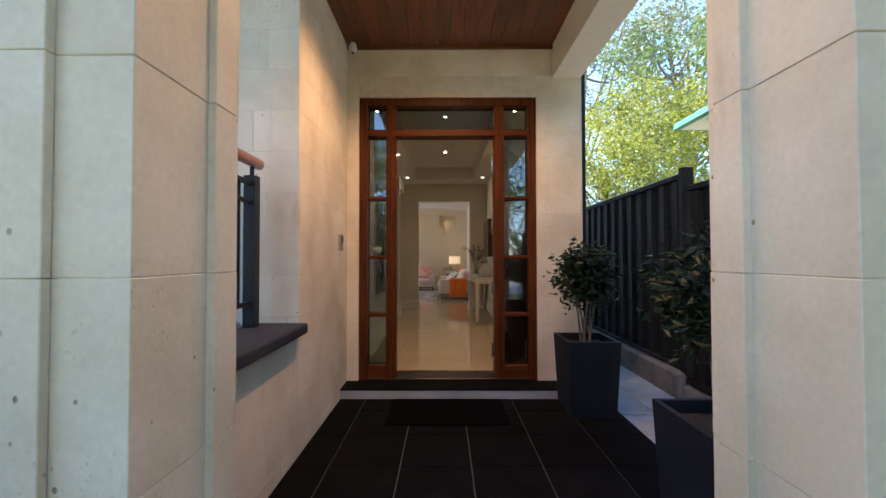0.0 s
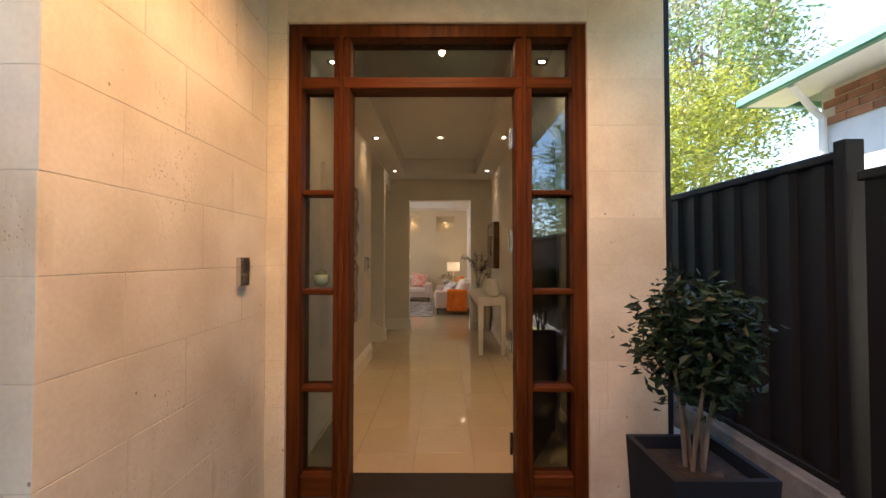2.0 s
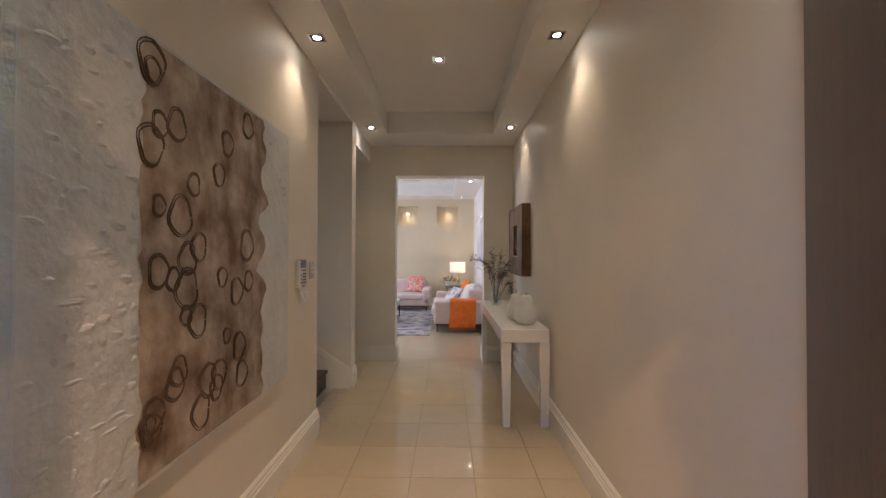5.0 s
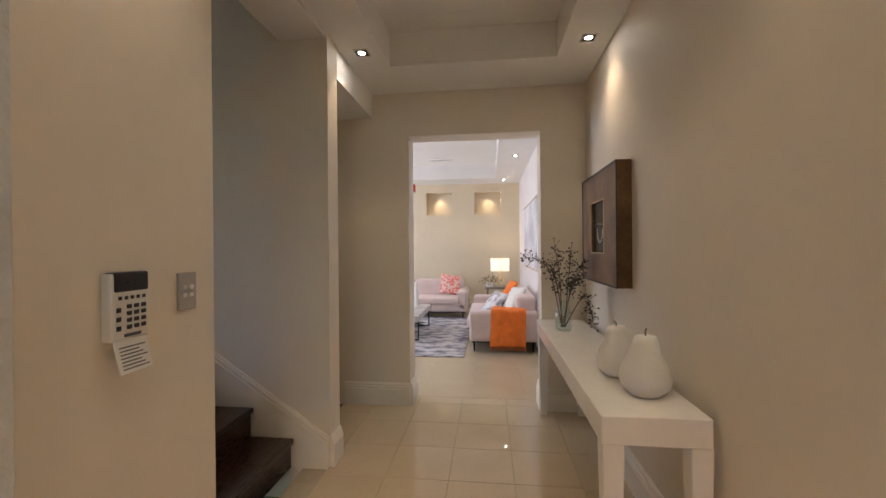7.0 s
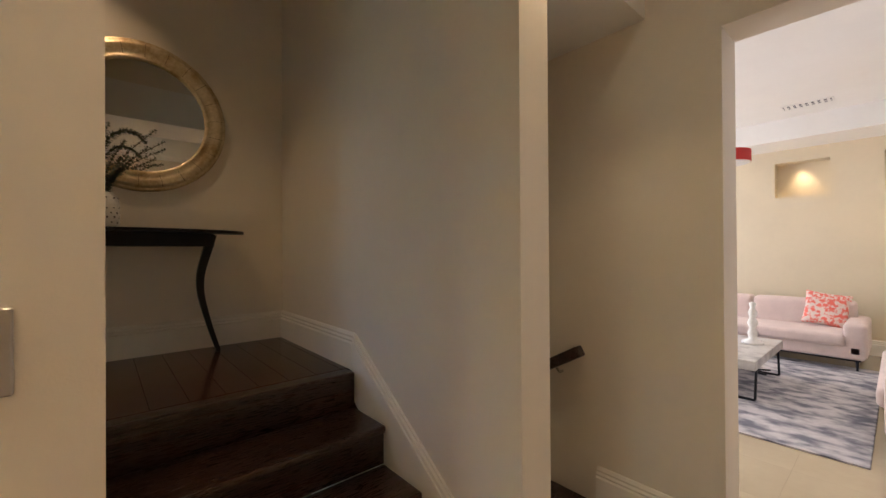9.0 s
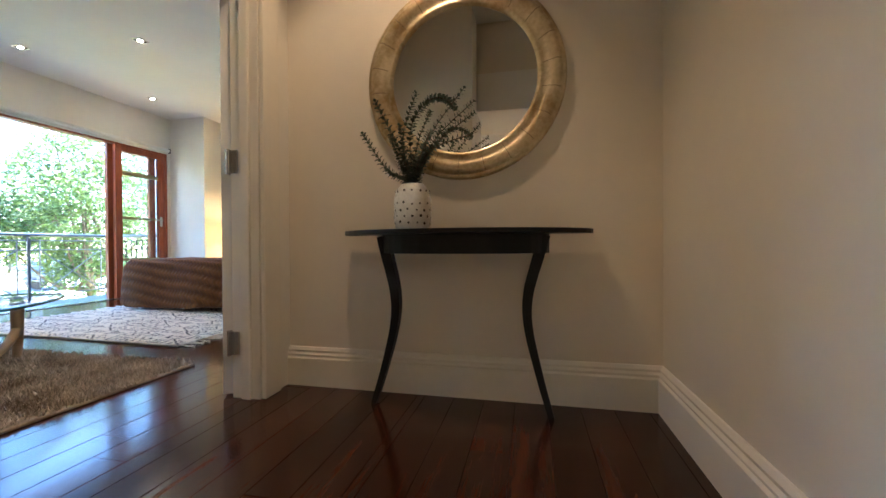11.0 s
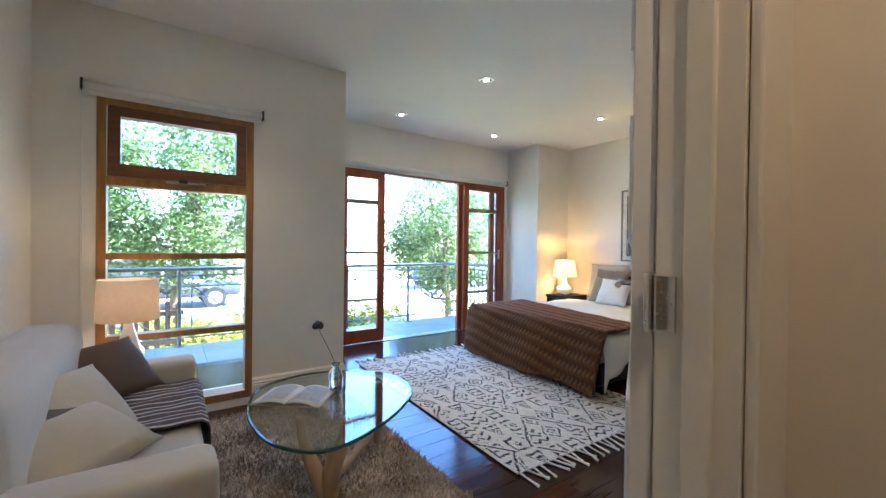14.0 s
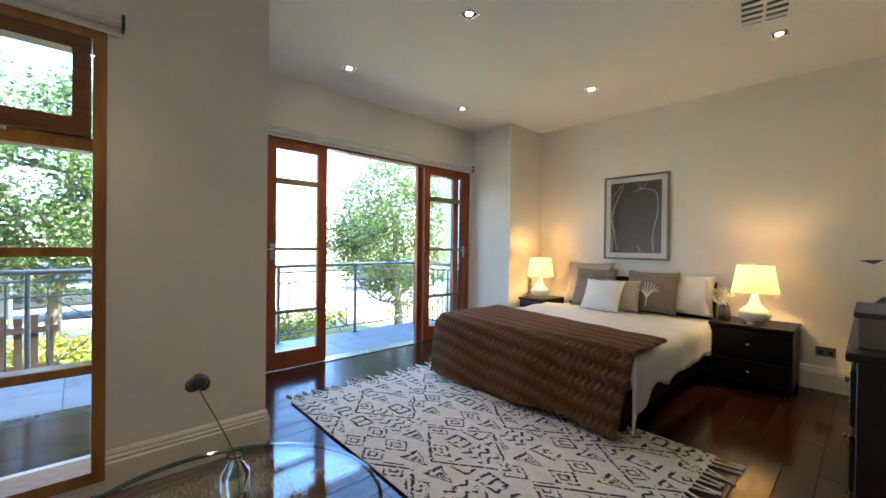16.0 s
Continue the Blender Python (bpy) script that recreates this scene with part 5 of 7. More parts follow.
for lo, hi, count in ((4.30, 4.60, 90), (5.38, 5.65, 14)):
    bm = bmesh.new()
    for _ in range(count):
        cy, cz = g.uniform(lo, hi), g.uniform(0.61, 1.89)
        w, h = g.uniform(0.008, 0.035), g.uniform(0.006, 0.018)
        ring = [bm.verts.new((-0.7605, cy + w * math.cos(a) * (1 + 0.3 * math.sin(2 * a + cz * 40)), cz + h * math.sin(a))) for a in np.linspace(0, 5.6, 9)]
        top = bm.verts.new((-0.7605 + g.uniform(0.003, 0.007), cy + w * 0.4, cz + h * 0.4))
        for a, b2 in zip(ring, ring[1:] + ring[:1]):
            bm.faces.new((a, b2, top))
    part("plaster_ridge", bm, M["plaster_art"], art, "thick palette-knife ridges")["kind"] = "stuff"

pad = thing("alarm_keypad", pose(-0.80, 5.93, 1.025), "white alarm keypad with its flap open on the wall", "keypad")
part("body", B(0.0, 0.028, -0.055, 0.055, 0.03, 0.20, bev=0.006, seg=2), M["plastic"], pad)
part("display", B(0.0, 0.0295, -0.046, 0.0555, 0.152, 0.203, bev=0.006, seg=2), M["dark_plastic"], pad, "black display window")
for c in range(5):
    part("key", B(0.028, 0.0305, -0.034 + c * 0.017, -0.024 + c * 0.017, 0.133, 0.142, bev=0.001), M["dark_plastic"], pad)
for r in range(3):
    part("key", B(0.028, 0.0305, -0.040, -0.027, 0.056 + r * 0.023, 0.068 + r * 0.023, bev=0.001), M["dark_plastic"], pad)
for r in range(4):
    for c in range(3):
        part("key", B(0.028, 0.0315, -0.012 + c * 0.021, 0.003 + c * 0.021, 0.057 + r * 0.0175, 0.068 + r * 0.0175, bev=0.002), M["dark_plastic"], pad)
part("name_bar", B(0.028, 0.0295, -0.018, 0.030, 0.038, 0.046), M["grey_metal"], pad)
flap = part("flap", B(0.0, 0.004, -0.045, 0.05, -0.085, 0.0, bev=0.001, m=pose(0.022, 0, 0.03, 0, -14, 0)), M["plastic"], pad)
for k in range(7):
    part("text_bar", B(0.0045, 0.005, -0.036, 0.040 - 0.01 * (k % 3), -0.075 + k * 0.009, -0.0715 + k * 0.009, m=pose(0.022, 0, 0.03, 0, -14, 0)), M["grey_metal"], flap)


M["switch_steel"] = mat("satin_switch_plate", (0.42, 0.39, 0.35), 0.35, 0.6, vary=0.05, scale=30)


def switch_plate(m, label):
    t = thing("light_switch", m, label, "light switch", "light switches")
    part("plate", B(0.0, 0.009, -0.037, 0.037, -0.058, 0.058, bev=0.002), M["switch_steel"], t)
    for y in (-0.014, 0.014):
        for z in (-0.012, 0.012):
            part("rocker", B(0.009, 0.0125, y - 0.009, y + 0.009, z - 0.0065, z + 0.0065, bev=0.002), M["plastic"], t)


switch_plate(pose(-0.80, 6.15, 1.155), "satin steel four-gang light switch near the stairs")
switch_plate(pose(-0.80, 3.86, 1.16), "satin steel light switch inside the front door")
cact = thing("potted_cactus", pose(-0.555, 3.535, 1.072), "small cactus in a sage green bowl on the sidelight bar", "potted plant")
part("bowl", lathe(bmesh.new(), [(0.0, 0.0), (0.03, 0.0), (0.042, 0.02), (0.044, 0.06), (0.040, 0.06), (0.036, 0.05), (0.0, 0.05)], 20), mat("sage_glaze", (0.17, 0.24, 0.20), 0.4, vary=0.06, scale=10), cact, smooth=True)
bm = lathe(bmesh.new(), [(0.034, 0.05), (0.033, 0.065), (0.022, 0.078), (0.0, 0.084)], 20)
for v in bm.verts:
    v.co.xy *= 1 + 0.08 * math.cos(10 * math.atan2(v.co.y, v.co.x))
part("cactus", bm, mat("cactus_green", (0.05, 0.09, 0.045), 0.7, vary=0.2, scale=60), cact, smooth=True)

# ---- landing things ----
demi = thing("black_console_table", pose(-2.89, 6.455, L), "slim black half-round console table with curved legs", "console table")
out = [(0.0, -0.53), (0.0, 0.53)]
arc = [(0.30 * math.cos(a), 0.53 * math.sin(a)) for a in np.linspace(math.pi / 2, -math.pi / 2, 25)]
part("tabletop", prism(bmesh.new(), [(0.026 + x, y) for x, y in arc], 0.708, 0.725), M["black_wood"], demi)
bm = prism(bmesh.new(), [(0.03 + x * 0.72, y * 0.68) for x, y in arc], 0.63, 0.708)
part("apron", bm, M["black_wood"], demi)
for s in (-1, 1):
    line = spline([(0.09, s * 0.335, 0.70), (0.10, s * 0.315, 0.62), (0.115, s * 0.275, 0.47), (0.12, s * 0.275, 0.34), (0.13, s * 0.315, 0.16), (0.15, s * 0.36, 0.0)], 6)
    bm = tube(bmesh.new(), line, [0.036 - 0.020 * i / (len(line) - 1) for i in range(len(line))], 4)
    part("leg", bm, M["black_wood"], demi)

mir = thing("round_mirror", pose(-2.888, 6.455, 2.072), "round mirror in a wide antique gold-leaf frame", "mirror")
bm = bmesh.new()
prof = [(r * 0.97, h) for r, h in [(0.325, 0.006), (0.33, 0.022), (0.345, 0.026), (0.352, 0.018), (0.375, 0.030), (0.405, 0.040), (0.425, 0.030), (0.432, 0.02), (0.440, 0.026), (0.448, 0.0)]]
seg = 72
rings = [[bm.verts.new((h, r * math.cos(2 * math.pi * i / seg), r * math.sin(2 * math.pi * i / seg))) for r, h in prof] for i in range(seg)]
for i in range(seg):
    for j in range(len(prof) - 1):
        bm.faces.new((rings[i][j], rings[i][j + 1], rings[(i + 1) % seg][j + 1], rings[(i + 1) % seg][j]))
part("frame", bm, M["gold_leaf"], mir, smooth=True)
M["seam"] = mat("gilding_seam", (0.16, 0.10, 0.05), 0.5, metal=0.4, vary=0.2, scale=20)
for i in range(22):
    a = 2 * math.pi * i / 22 + 0.1
    part("leaf_seam", tube(bmesh.new(), [(h + 0.0003, r * math.cos(a), r * math.sin(a)) for r, h in prof[3:7]], 0.0013, 4), M["seam"], mir)
part("glass", tube(bmesh.new(), [(0.001, 0, 0), (0.007, 0, 0)], 0.319, 72), M["mirror"], mir, "silvered mirror glass")

ev = thing("spotted_vase", pose(-2.70, 6.28, L + 0.725), "white vase with dark dots holding eucalyptus sprigs", "vase")
part("body", lathe(bmesh.new(), [(0.0, 0.0), (0.062, 0.0), (0.068, 0.008), (0.074, 0.03), (0.074, 0.12), (0.066, 0.155), (0.050, 0.175), (0.046, 0.182), (0.042, 0.175), (0.058, 0.15), (0.066, 0.03), (0.0, 0.02)], 32), M["ceramic"], ev, smooth=True)
bm = bmesh.new()
for r in range(6):
    for c in range(14):
        a = 2 * math.pi * (c + 0.5 * (r % 2) + 0.2 * rb.random()) / 14
        rad = 0.0745 if r < 4 else 0.0705
        m = Matrix.Translation((rad * math.cos(a), rad * math.sin(a), 0.025 + r * 0.025 + rb.uniform(-0.004, 0.004))) @ Matrix.Rotation(a, 4, "Z") @ Matrix.Rotation(math.pi / 2, 4, "Y")
        bmesh.ops.create_circle(bm, cap_ends=True, segments=8, radius=rb.uniform(0.0035, 0.006), matrix=m)
part("dot", bm, mat("dark_glaze", (0.03, 0.022, 0.02), 0.3, vary=0.1, scale=20), ev, "hand-painted dark dots")["kind"] = "stuff"
SPRIGS = (((0.02, -0.10, 0.24), (0.03, -0.20, 0.39)), ((0.02, -0.05, 0.32), (0.02, -0.15, 0.52)), ((0.03, -0.03, 0.36), (0.04, 0.03, 0.53)), ((0.02, 0.00, 0.40), (0.02, 0.07, 0.50), (0.03, 0.14, 0.50), (0.03, 0.18, 0.46)), ((0.03, 0.08, 0.36), (0.05, 0.22, 0.53)), ((0.04, 0.10, 0.34), (0.07, 0.26, 0.47)), ((0.04, 0.10, 0.32), (0.06, 0.26, 0.43)), ((0.05, 0.09, 0.30), (0.09, 0.25, 0.34)), ((0.04, 0.03, 0.32), (0.06, 0.09, 0.45)), ((0.05, -0.02, 0.28), (0.07, -0.03, 0.40)), ((0.06, 0.05, 0.28), (0.10, 0.10, 0.36)), ((0.03, -0.04, 0.26), (0.06, -0.07, 0.36)))
verts, faces = [], []
for way in SPRIGS:
    line = spline([(0, 0.0, 0.05), (0, way[0][1] * 0.12, 0.185), *way], 20)
    part("stem", tube(bmesh.new(), line, 0.0018, 5), M["bark"], ev)
    for i in range(20, len(line) - 1):
        d = (line[i + 1] - line[i]).normalized()
        k = 0.0185 * (1 - 0.5 * i / len(line))
        a = d.cross(Vector((1, 0.2, 0.1))).normalized()
        a = Matrix.Rotation(i * 1.57 + rb.uniform(-0.4, 0.4), 3, d) @ a
        for side_dir in (a, -a):
            s0 = d.cross(side_dir)
            tip_dir = (side_dir + d * rb.uniform(0.1, 0.6)).normalized()
            o = len(verts)
            for along, across, lift in ((0.0, 0.0, 0.0), (0.6, 0.62, 0.12), (1.35, 0.55, 0.16), (1.8, 0.0, 0.1), (1.35, -0.55, 0.16), (0.6, -0.62, 0.12)):
                verts.append(tuple(line[i] + tip_dir * k * along + s0 * k * across + d * k * lift))
            faces.append(tuple(range(o, o + 6)))
me = bpy.data.meshes.new("leaf")
me.from_pydata(verts, [], faces)
me.materials.append(M["eucalypt"])
ob = new("leaf", me)
ob.parent = ev
ob["label"] = "grey-green round eucalyptus leaves"
ob["kind"] = "stuff"

# ---- bedroom things ----
rug = thing("shaggy_rug", pose(-2.28, 3.94, L), "grey-brown shaggy wool rug under the glass table", "rug")
part("backing", B(-0.755, 0.755, -0.97, 0.97, 0.0, 0.014, bev=0.004), M["shaggy"], rug)
g = np.random.default_rng(11)
n = 26000
base = np.stack([g.uniform(-0.755, 0.755, n), g.uniform(-0.97, 0.97, n), np.full(n, 0.012)], 1)
lean = np.stack([g.normal(0, 0.012, n), g.normal(0, 0.012, n), g.uniform(0.016, 0.034, n)], 1)
ang = g.uniform(0, 6.28, n)
wide = np.stack([np.cos(ang), np.sin(ang), 0 * ang], 1) * 0.0045
me = bpy.data.meshes.new("wool_tuft")
me.from_pydata(np.stack([base - wide, base + wide, base + lean], 1).reshape(-1, 3).tolist(), [], np.arange(3 * n).reshape(-1, 3).tolist())
me.materials.append(M["shaggy"])
pile = new("wool_tuft", me)
pile.parent = rug
tagged(pile, kind="stuff")

brug = thing("berber_rug", pose(-4.08, 3.41, L, 0, 0, -1.5), "cream berber rug with dark diamond lines and fringes", "rug")
part("weave", sheet_grid(bmesh.new(), lambda u, v: (-0.71 + 1.42 * u + 0.010 * noise.noise((v * 5, u * 2, 0)), -1.07 + 2.14 * v, 0.013 + 0.003 * noise.noise((u * 9, v * 9, 2))), 30, 40), M["berber"], brug)
part("underside", B(-0.70, 0.70, -1.06, 1.06, 0.0, 0.007), M["linen"], brug)
for s in (-1, 1):
    for i in range(30):
        x = -0.69 + 1.38 * i / 29
        dx = rb.uniform(-0.05, 0.05)
        line = spline([(x, s * 1.065, 0.010), (x + dx * 0.4, s * 1.11, 0.008), (x + dx, s * (1.15 + rb.uniform(0, 0.05)), 0.006)], 4)
        part("tassel", tube(bmesh.new(), line, [0.006, 0.007, 0.005, 0.006, 0.004, 0.006, 0.005, 0.007, 0.008], 5), M["linen"], brug)

sofa = thing("sofa", pose(-1.34, 3.86, L), "cream upholstered two-seat sofa with a striped throw", "sofa")
# local x runs back to front as -x
part("base", soft_box(bmesh.new(), -0.66, -0.02, -0.68, 0.68, 0.07, 0.26, 0.02), M["sofa_white"], sofa, smooth=True)
part("seat_cushion", soft_box(bmesh.new(), -0.70, -0.16, -0.52, 0.52, 0.245, 0.385, 0.045, 5, 0.02), M["sofa_white"], sofa, smooth=True)
bm = soft_box(bmesh.new(), -0.24, -0.01, -0.60, 0.60, 0.25, 0.74, 0.09, 6)
for v in bm.verts:
    v.co.z += 0.05 * max(0, 1 - (v.co.y / 0.6) ** 2) * (v.co.z > 0.5)
    v.co.x -= 0.07 * (0.8 - v.co.z)
part("backrest", bm, M["sofa_white"], sofa, smooth=True)
for s in (-1, 1):
    bm = soft_box(bmesh.new(), -0.71, -0.02, s * 0.61 - 0.095, s * 0.61 + 0.095, 0.07, 0.505, 0.05, 5)
    part("arm", bm, M["sofa_white"], sofa, smooth=True)
for x in (-0.64, -0.08):
    for y in (-0.62, 0.62):
        part("leg", B(x - 0.028, x + 0.028, y - 0.028, y + 0.028, 0.0, 0.075, bev=0.004), M["oak"], sofa)


def put_cushion(m, w, t, material, label, seed, h=None):
    c = thing("cushion", m, label, "cushion", "cushions")
    part("pad", cushion(bmesh.new(), w, h or w, t, seed=seed), material, c, smooth=True)
    return c


put_cushion(pose(-1.77, 3.50, L + 0.395, 46, 2, 40), 0.38, 0.14, M["brown_cloth"], "dark brown cushion leaning in the sofa's corner", 1, 0.34)
put_cushion(pose(-1.73, 4.10, L + 0.40, 58, 0, 54), 0.40, 0.12, M["brown_cloth"], "brown cushion leaning on the sofa back", 2, 0.36)
put_cushion(pose(-1.72, 3.99, L + 0.40, 44, -3, 54), 0.42, 0.12, M["beige_cloth"], "beige cushion with striped piping on the sofa", 3, 0.33)
put_cushion(pose(-1.78, 4.21, L + 0.40, 66, 2, 50), 0.42, 0.13, M["beige_cloth"], "plain beige cushion at the sofa's arm", 4, 0.31)
throw = thing("striped_throw", pose(-1.34, 3.86, L), "brown and cream striped throw laid over the sofa seat", "throw")


def drape(u, v):
    x = -0.22 - 0.66 * u
    y = -0.46 + 0.58 * v + 0.02 * noise.noise((u * 4, v * 3, 0))
    z = 0.418 + 0.010 * noise.noise((u * 6, v * 6, 4))
    if x < -0.70:
        k = min(1.0, (-0.70 - x) / 0.04)
        z -= 0.02 * k + max(0, (-0.74 - x)) * 2.2
        x = -0.70 - 0.028 * k - 0.004 * noise.noise((v * 9, 0, 0))
    return (x, y, z)


thicken(part("cloth", sheet_grid(bmesh.new(), drape, 40, 24), M["stripes"], throw, smooth=True), 0.008)

side = thing("side_table", pose(-1.62, 2.98, L), "small pale square side table between sofa and window", "side table")
part("tabletop", B(-0.17, 0.17, -0.16, 0.13, 0.42, 0.445, bev=0.004), M["lacquer_white"], side)
for x in (-0.14, 0.14):
    for y in (-0.13, 0.10):
        part("leg", B(x - 0.018, x + 0.018, y - 0.018, y + 0.018, 0.0, 0.42), M["lacquer_white"], side)
lamp = thing("table_lamp", pose(-1.735, 2.97, L + 0.445), "white tapered ceramic table lamp with linen drum shade, lit", "lamp", "lit table lamps")
bm = bmesh.new()
rr = [[bm.verts.new((sx * w, sy * w, z)) for sx, sy in ((-1, -1), (1, -1), (1, 1), (-1, 1))] for w, z in ((0.072, 0.0), (0.072, 0.055), (0.052, 0.09), (0.024, 0.20), (0.020, 0.25))]
for a, b2 in zip(rr, rr[1:]):
    for i in range(4):
        bm.faces.new((a[i], a[(i + 1) % 4], b2[(i + 1) % 4], b2[i]))
bm.faces.new(rr[0][::-1]), bm.faces.new(rr[-1])
part("base", bm, M["ceramic"], lamp)
part("neck", tube(bmesh.new(), [(0, 0, 0.25), (0, 0, 0.33)], 0.008), M["chrome"], lamp)


def open_drum(name, r0, r1, z0, z1, material, parent):
    bm = bmesh.new()
    rings = [[bm.verts.new((r * math.cos(2 * math.pi * i / 40), r * math.sin(2 * math.pi * i / 40), z)) for i in range(40)] for r, z in ((r0, z0), (r1, z1))]
    for i in range(40):
        bm.faces.new((rings[0][i], rings[0][(i + 1) % 40], rings[1][(i + 1) % 40], rings[1][i]))
    return part(name, bm, material, parent, smooth=True)


open_drum("shade", 0.148, 0.142, 0.245, 0.475, shade_mat("linen_shade", (0.50, 0.40, 0.29), 0.25), lamp)

M["bottle_glass"] = mat("bottle_glass", (0.93, 0.97, 0.96), 0.02, vary=0.0)
M["bottle_glass"].node_tree.nodes["Principled BSDF"].inputs["Transmission Weight"].default_value = 1.0
tab = thing("glass_coffee_table", pose(0, 0, L), "low glass coffee table on a curved pale timber base", "coffee table")
outline = [tuple(p) for p in spline([(-2.24, 3.80, 0), (-2.34, 3.60, 0), (-2.60, 3.52, 0), (-2.86, 3.63, 0), (-2.99, 3.84, 0), (-2.95, 4.09, 0), (-2.70, 4.32, 0), (-2.42, 4.43, 0), (-2.26, 4.30, 0), (-2.21, 4.05, 0)], 8, True)]
top = part("tabletop", prism(bmesh.new(), [(p[0], p[1]) for p in outline], 0.372, 0.388), M["table_glass"], tab, "rounded triangular clear glass top")
top.visible_shadow = False
edge_bm = tube(bmesh.new(), [(p[0], p[1], 0.380) for p in outline] + [(outline[0][0], outline[0][1], 0.380)], 0.0072, 6)
part("glass_edge", edge_bm, mat("dark_glass_edge", (0.02, 0.07, 0.06), 0.08, vary=0.1, scale=10), tab, "dark green polished glass edge")
for pts, wide in ((((-2.40, 4.06, 0.370), (-2.42, 4.08, 0.25), (-2.455, 4.15, 0.13), (-2.485, 4.21, 0.03)), (0.020, 0.026, 0.036, 0.024)), (((-2.56, 4.22, 0.370), (-2.54, 4.21, 0.28), (-2.50, 4.20, 0.16), (-2.487, 4.215, 0.035)), (0.022, 0.030, 0.040, 0.024)), (((-2.87, 3.86, 0.37), (-2.88, 3.84, 0.20), (-2.895, 3.81, 0.02)), (0.030, 0.028, 0.020)), (((-2.48, 4.12, 0.06), (-2.62, 4.03, 0.075), (-2.78, 3.91, 0.11), (-2.88, 3.84, 0.19)), (0.022, 0.020, 0.022, 0.026))):
    line = spline(pts, 7)
    n = len(line) - 1
    radii = [float(np.interp(i / n, np.linspace(0, 1, len(wide)), wide)) for i in range(n + 1)]
    part("base_limb", tube(bmesh.new(), line, radii, 10), M["oak"], tab, smooth=True)
book = thing("open_book", pose(-2.43, 3.87, L + 0.389, 0, 0, -39), "open paperback book lying on the glass table", "book")
for s in (-1, 1):
    def page(u, v, s=s):
        x = s * 0.16 * u
        return (x, -0.11 + 0.22 * v, 0.006 + 0.022 * math.sin(math.pi * min(1, u * 1.05 + 0.06)) ** 0.7 * (1 - 0.35 * u))
    thicken(part("page", sheet_grid(bmesh.new(), page, 14, 2), M["paper"], book, smooth=True), 0.006)
    for k in range(16):
        v = 0.10 + 0.05 * k
        bm = sheet_grid(bmesh.new(), lambda u, w, v=v: tuple(Vector(page(0.14 + 0.74 * u, v + 0.016 * w)) + Vector((0, 0, 0.0012))), 6, 1)
        part("text_line", bm, M["grey_metal"], book)
part("cover", B(-0.165, 0.165, -0.114, 0.114, 0.0, 0.004), M["beige_cloth"], book)
bot = thing("glass_bottle", pose(-2.63, 3.87, L + 0.389), "small clear jug bottle with one dark dried flower", "vase")
part("bottle", lathe(bmesh.new(), [(0.0, 0.004), (0.032, 0.0), (0.036, 0.01), (0.036, 0.085), (0.018, 0.112), (0.016, 0.128), (0.022, 0.134), (0.018, 0.126), (0.014, 0.11), (0.032, 0.08), (0.032, 0.012), (0.0, 0.01)], 24), M["bottle_glass"], bot, smooth=True)
part("handle", tube(bmesh.new(), [(0.034 + 0.016 * math.sin(a), 0.0, 0.07 - 0.018 * math.cos(a)) for a in np.linspace(0, math.pi, 9)], 0.004, 6), M["table_glass"], bot)
part("stem", tube(bmesh.new(), spline([(-0.01, 0.0, 0.01), (0.0, -0.01, 0.13), (0.075, -0.05, 0.31)], 6), 0.0018, 5), M["bark"], bot)
bm = bmesh.new()
for k in range(7):
    a = k * 0.9
    bmesh.ops.create_icosphere(bm, subdivisions=2, radius=0.016, matrix=Matrix.Translation((0.078 + 0.014 * math.cos(a), -0.052 + 0.014 * math.sin(a), 0.325 + 0.004 * (k % 3))) @ Matrix.Diagonal((1, 0.8, 1.15, 1)))
part("flower_head", bm, M["berry"], bot, "dark dried seed head", smooth=True)

# bed
bed = thing("bed", pose(-6.58, 3.37, L), "queen bed with dark headboard and white bedding", "bed")
part("headboard", B(0.0, 0.06, -0.72, 0.72, 0.0, 0.79, bev=0.008), M["black_wood"], bed)
part("bed_base", B(0.06, 2.0, -0.72, 0.72, 0.09, 0.26, bev=0.01), M["black_wood"], bed)
for x in (0.2, 1.9):
    for y in (-0.66, 0.66):
        part("leg", B(x - 0.03, x + 0.03, y - 0.03, y + 0.03, 0.0, 0.10), M["black_wood"], bed)
part("mattress", soft_box(bmesh.new(), 0.07, 2.04, -0.74, 0.74, 0.26, 0.455, 0.06, 5), M["linen"], bed, smooth=True)


def quilt(u, v):
    s = -0.98 + 1.96 * v
    x = 0.45 + 1.63 * u
    over = max(0.0, abs(s) - 0.75)
    y = math.copysign(min(abs(s), 0.75 + 0.045 * min(1, over / 0.05)), s)
    z = 0.483 + 0.014 * noise.noise((x * 4, s * 4, 1)) + 0.008 * noise.noise((x * 11, s * 9, 5)) - over * 1.0
    end = max(0.0, x - 2.02)
    z -= end * 1.5
    y += 0.025 * noise.noise((x * 6, s * 3, 8)) * (over > 0)
    if over > 0.04:
        z -= (0.04 * noise.noise((x * 5, 3, 3)) + 0.10 * max(0.0, (x - 1.72) / 0.36)) * (over / 0.23)
    return (x - end * 0.4, y, z)


thicken(part("quilt", sheet_grid(bmesh.new(), quilt, 40, 60), M["linen"], bed, "white quilt hanging over the sides", smooth=True), 0.014)

knit = thing("knitted_throw", pose(-6.62, 3.39, L), "rust brown cable-knit throw spread over the bed's foot", "throw")


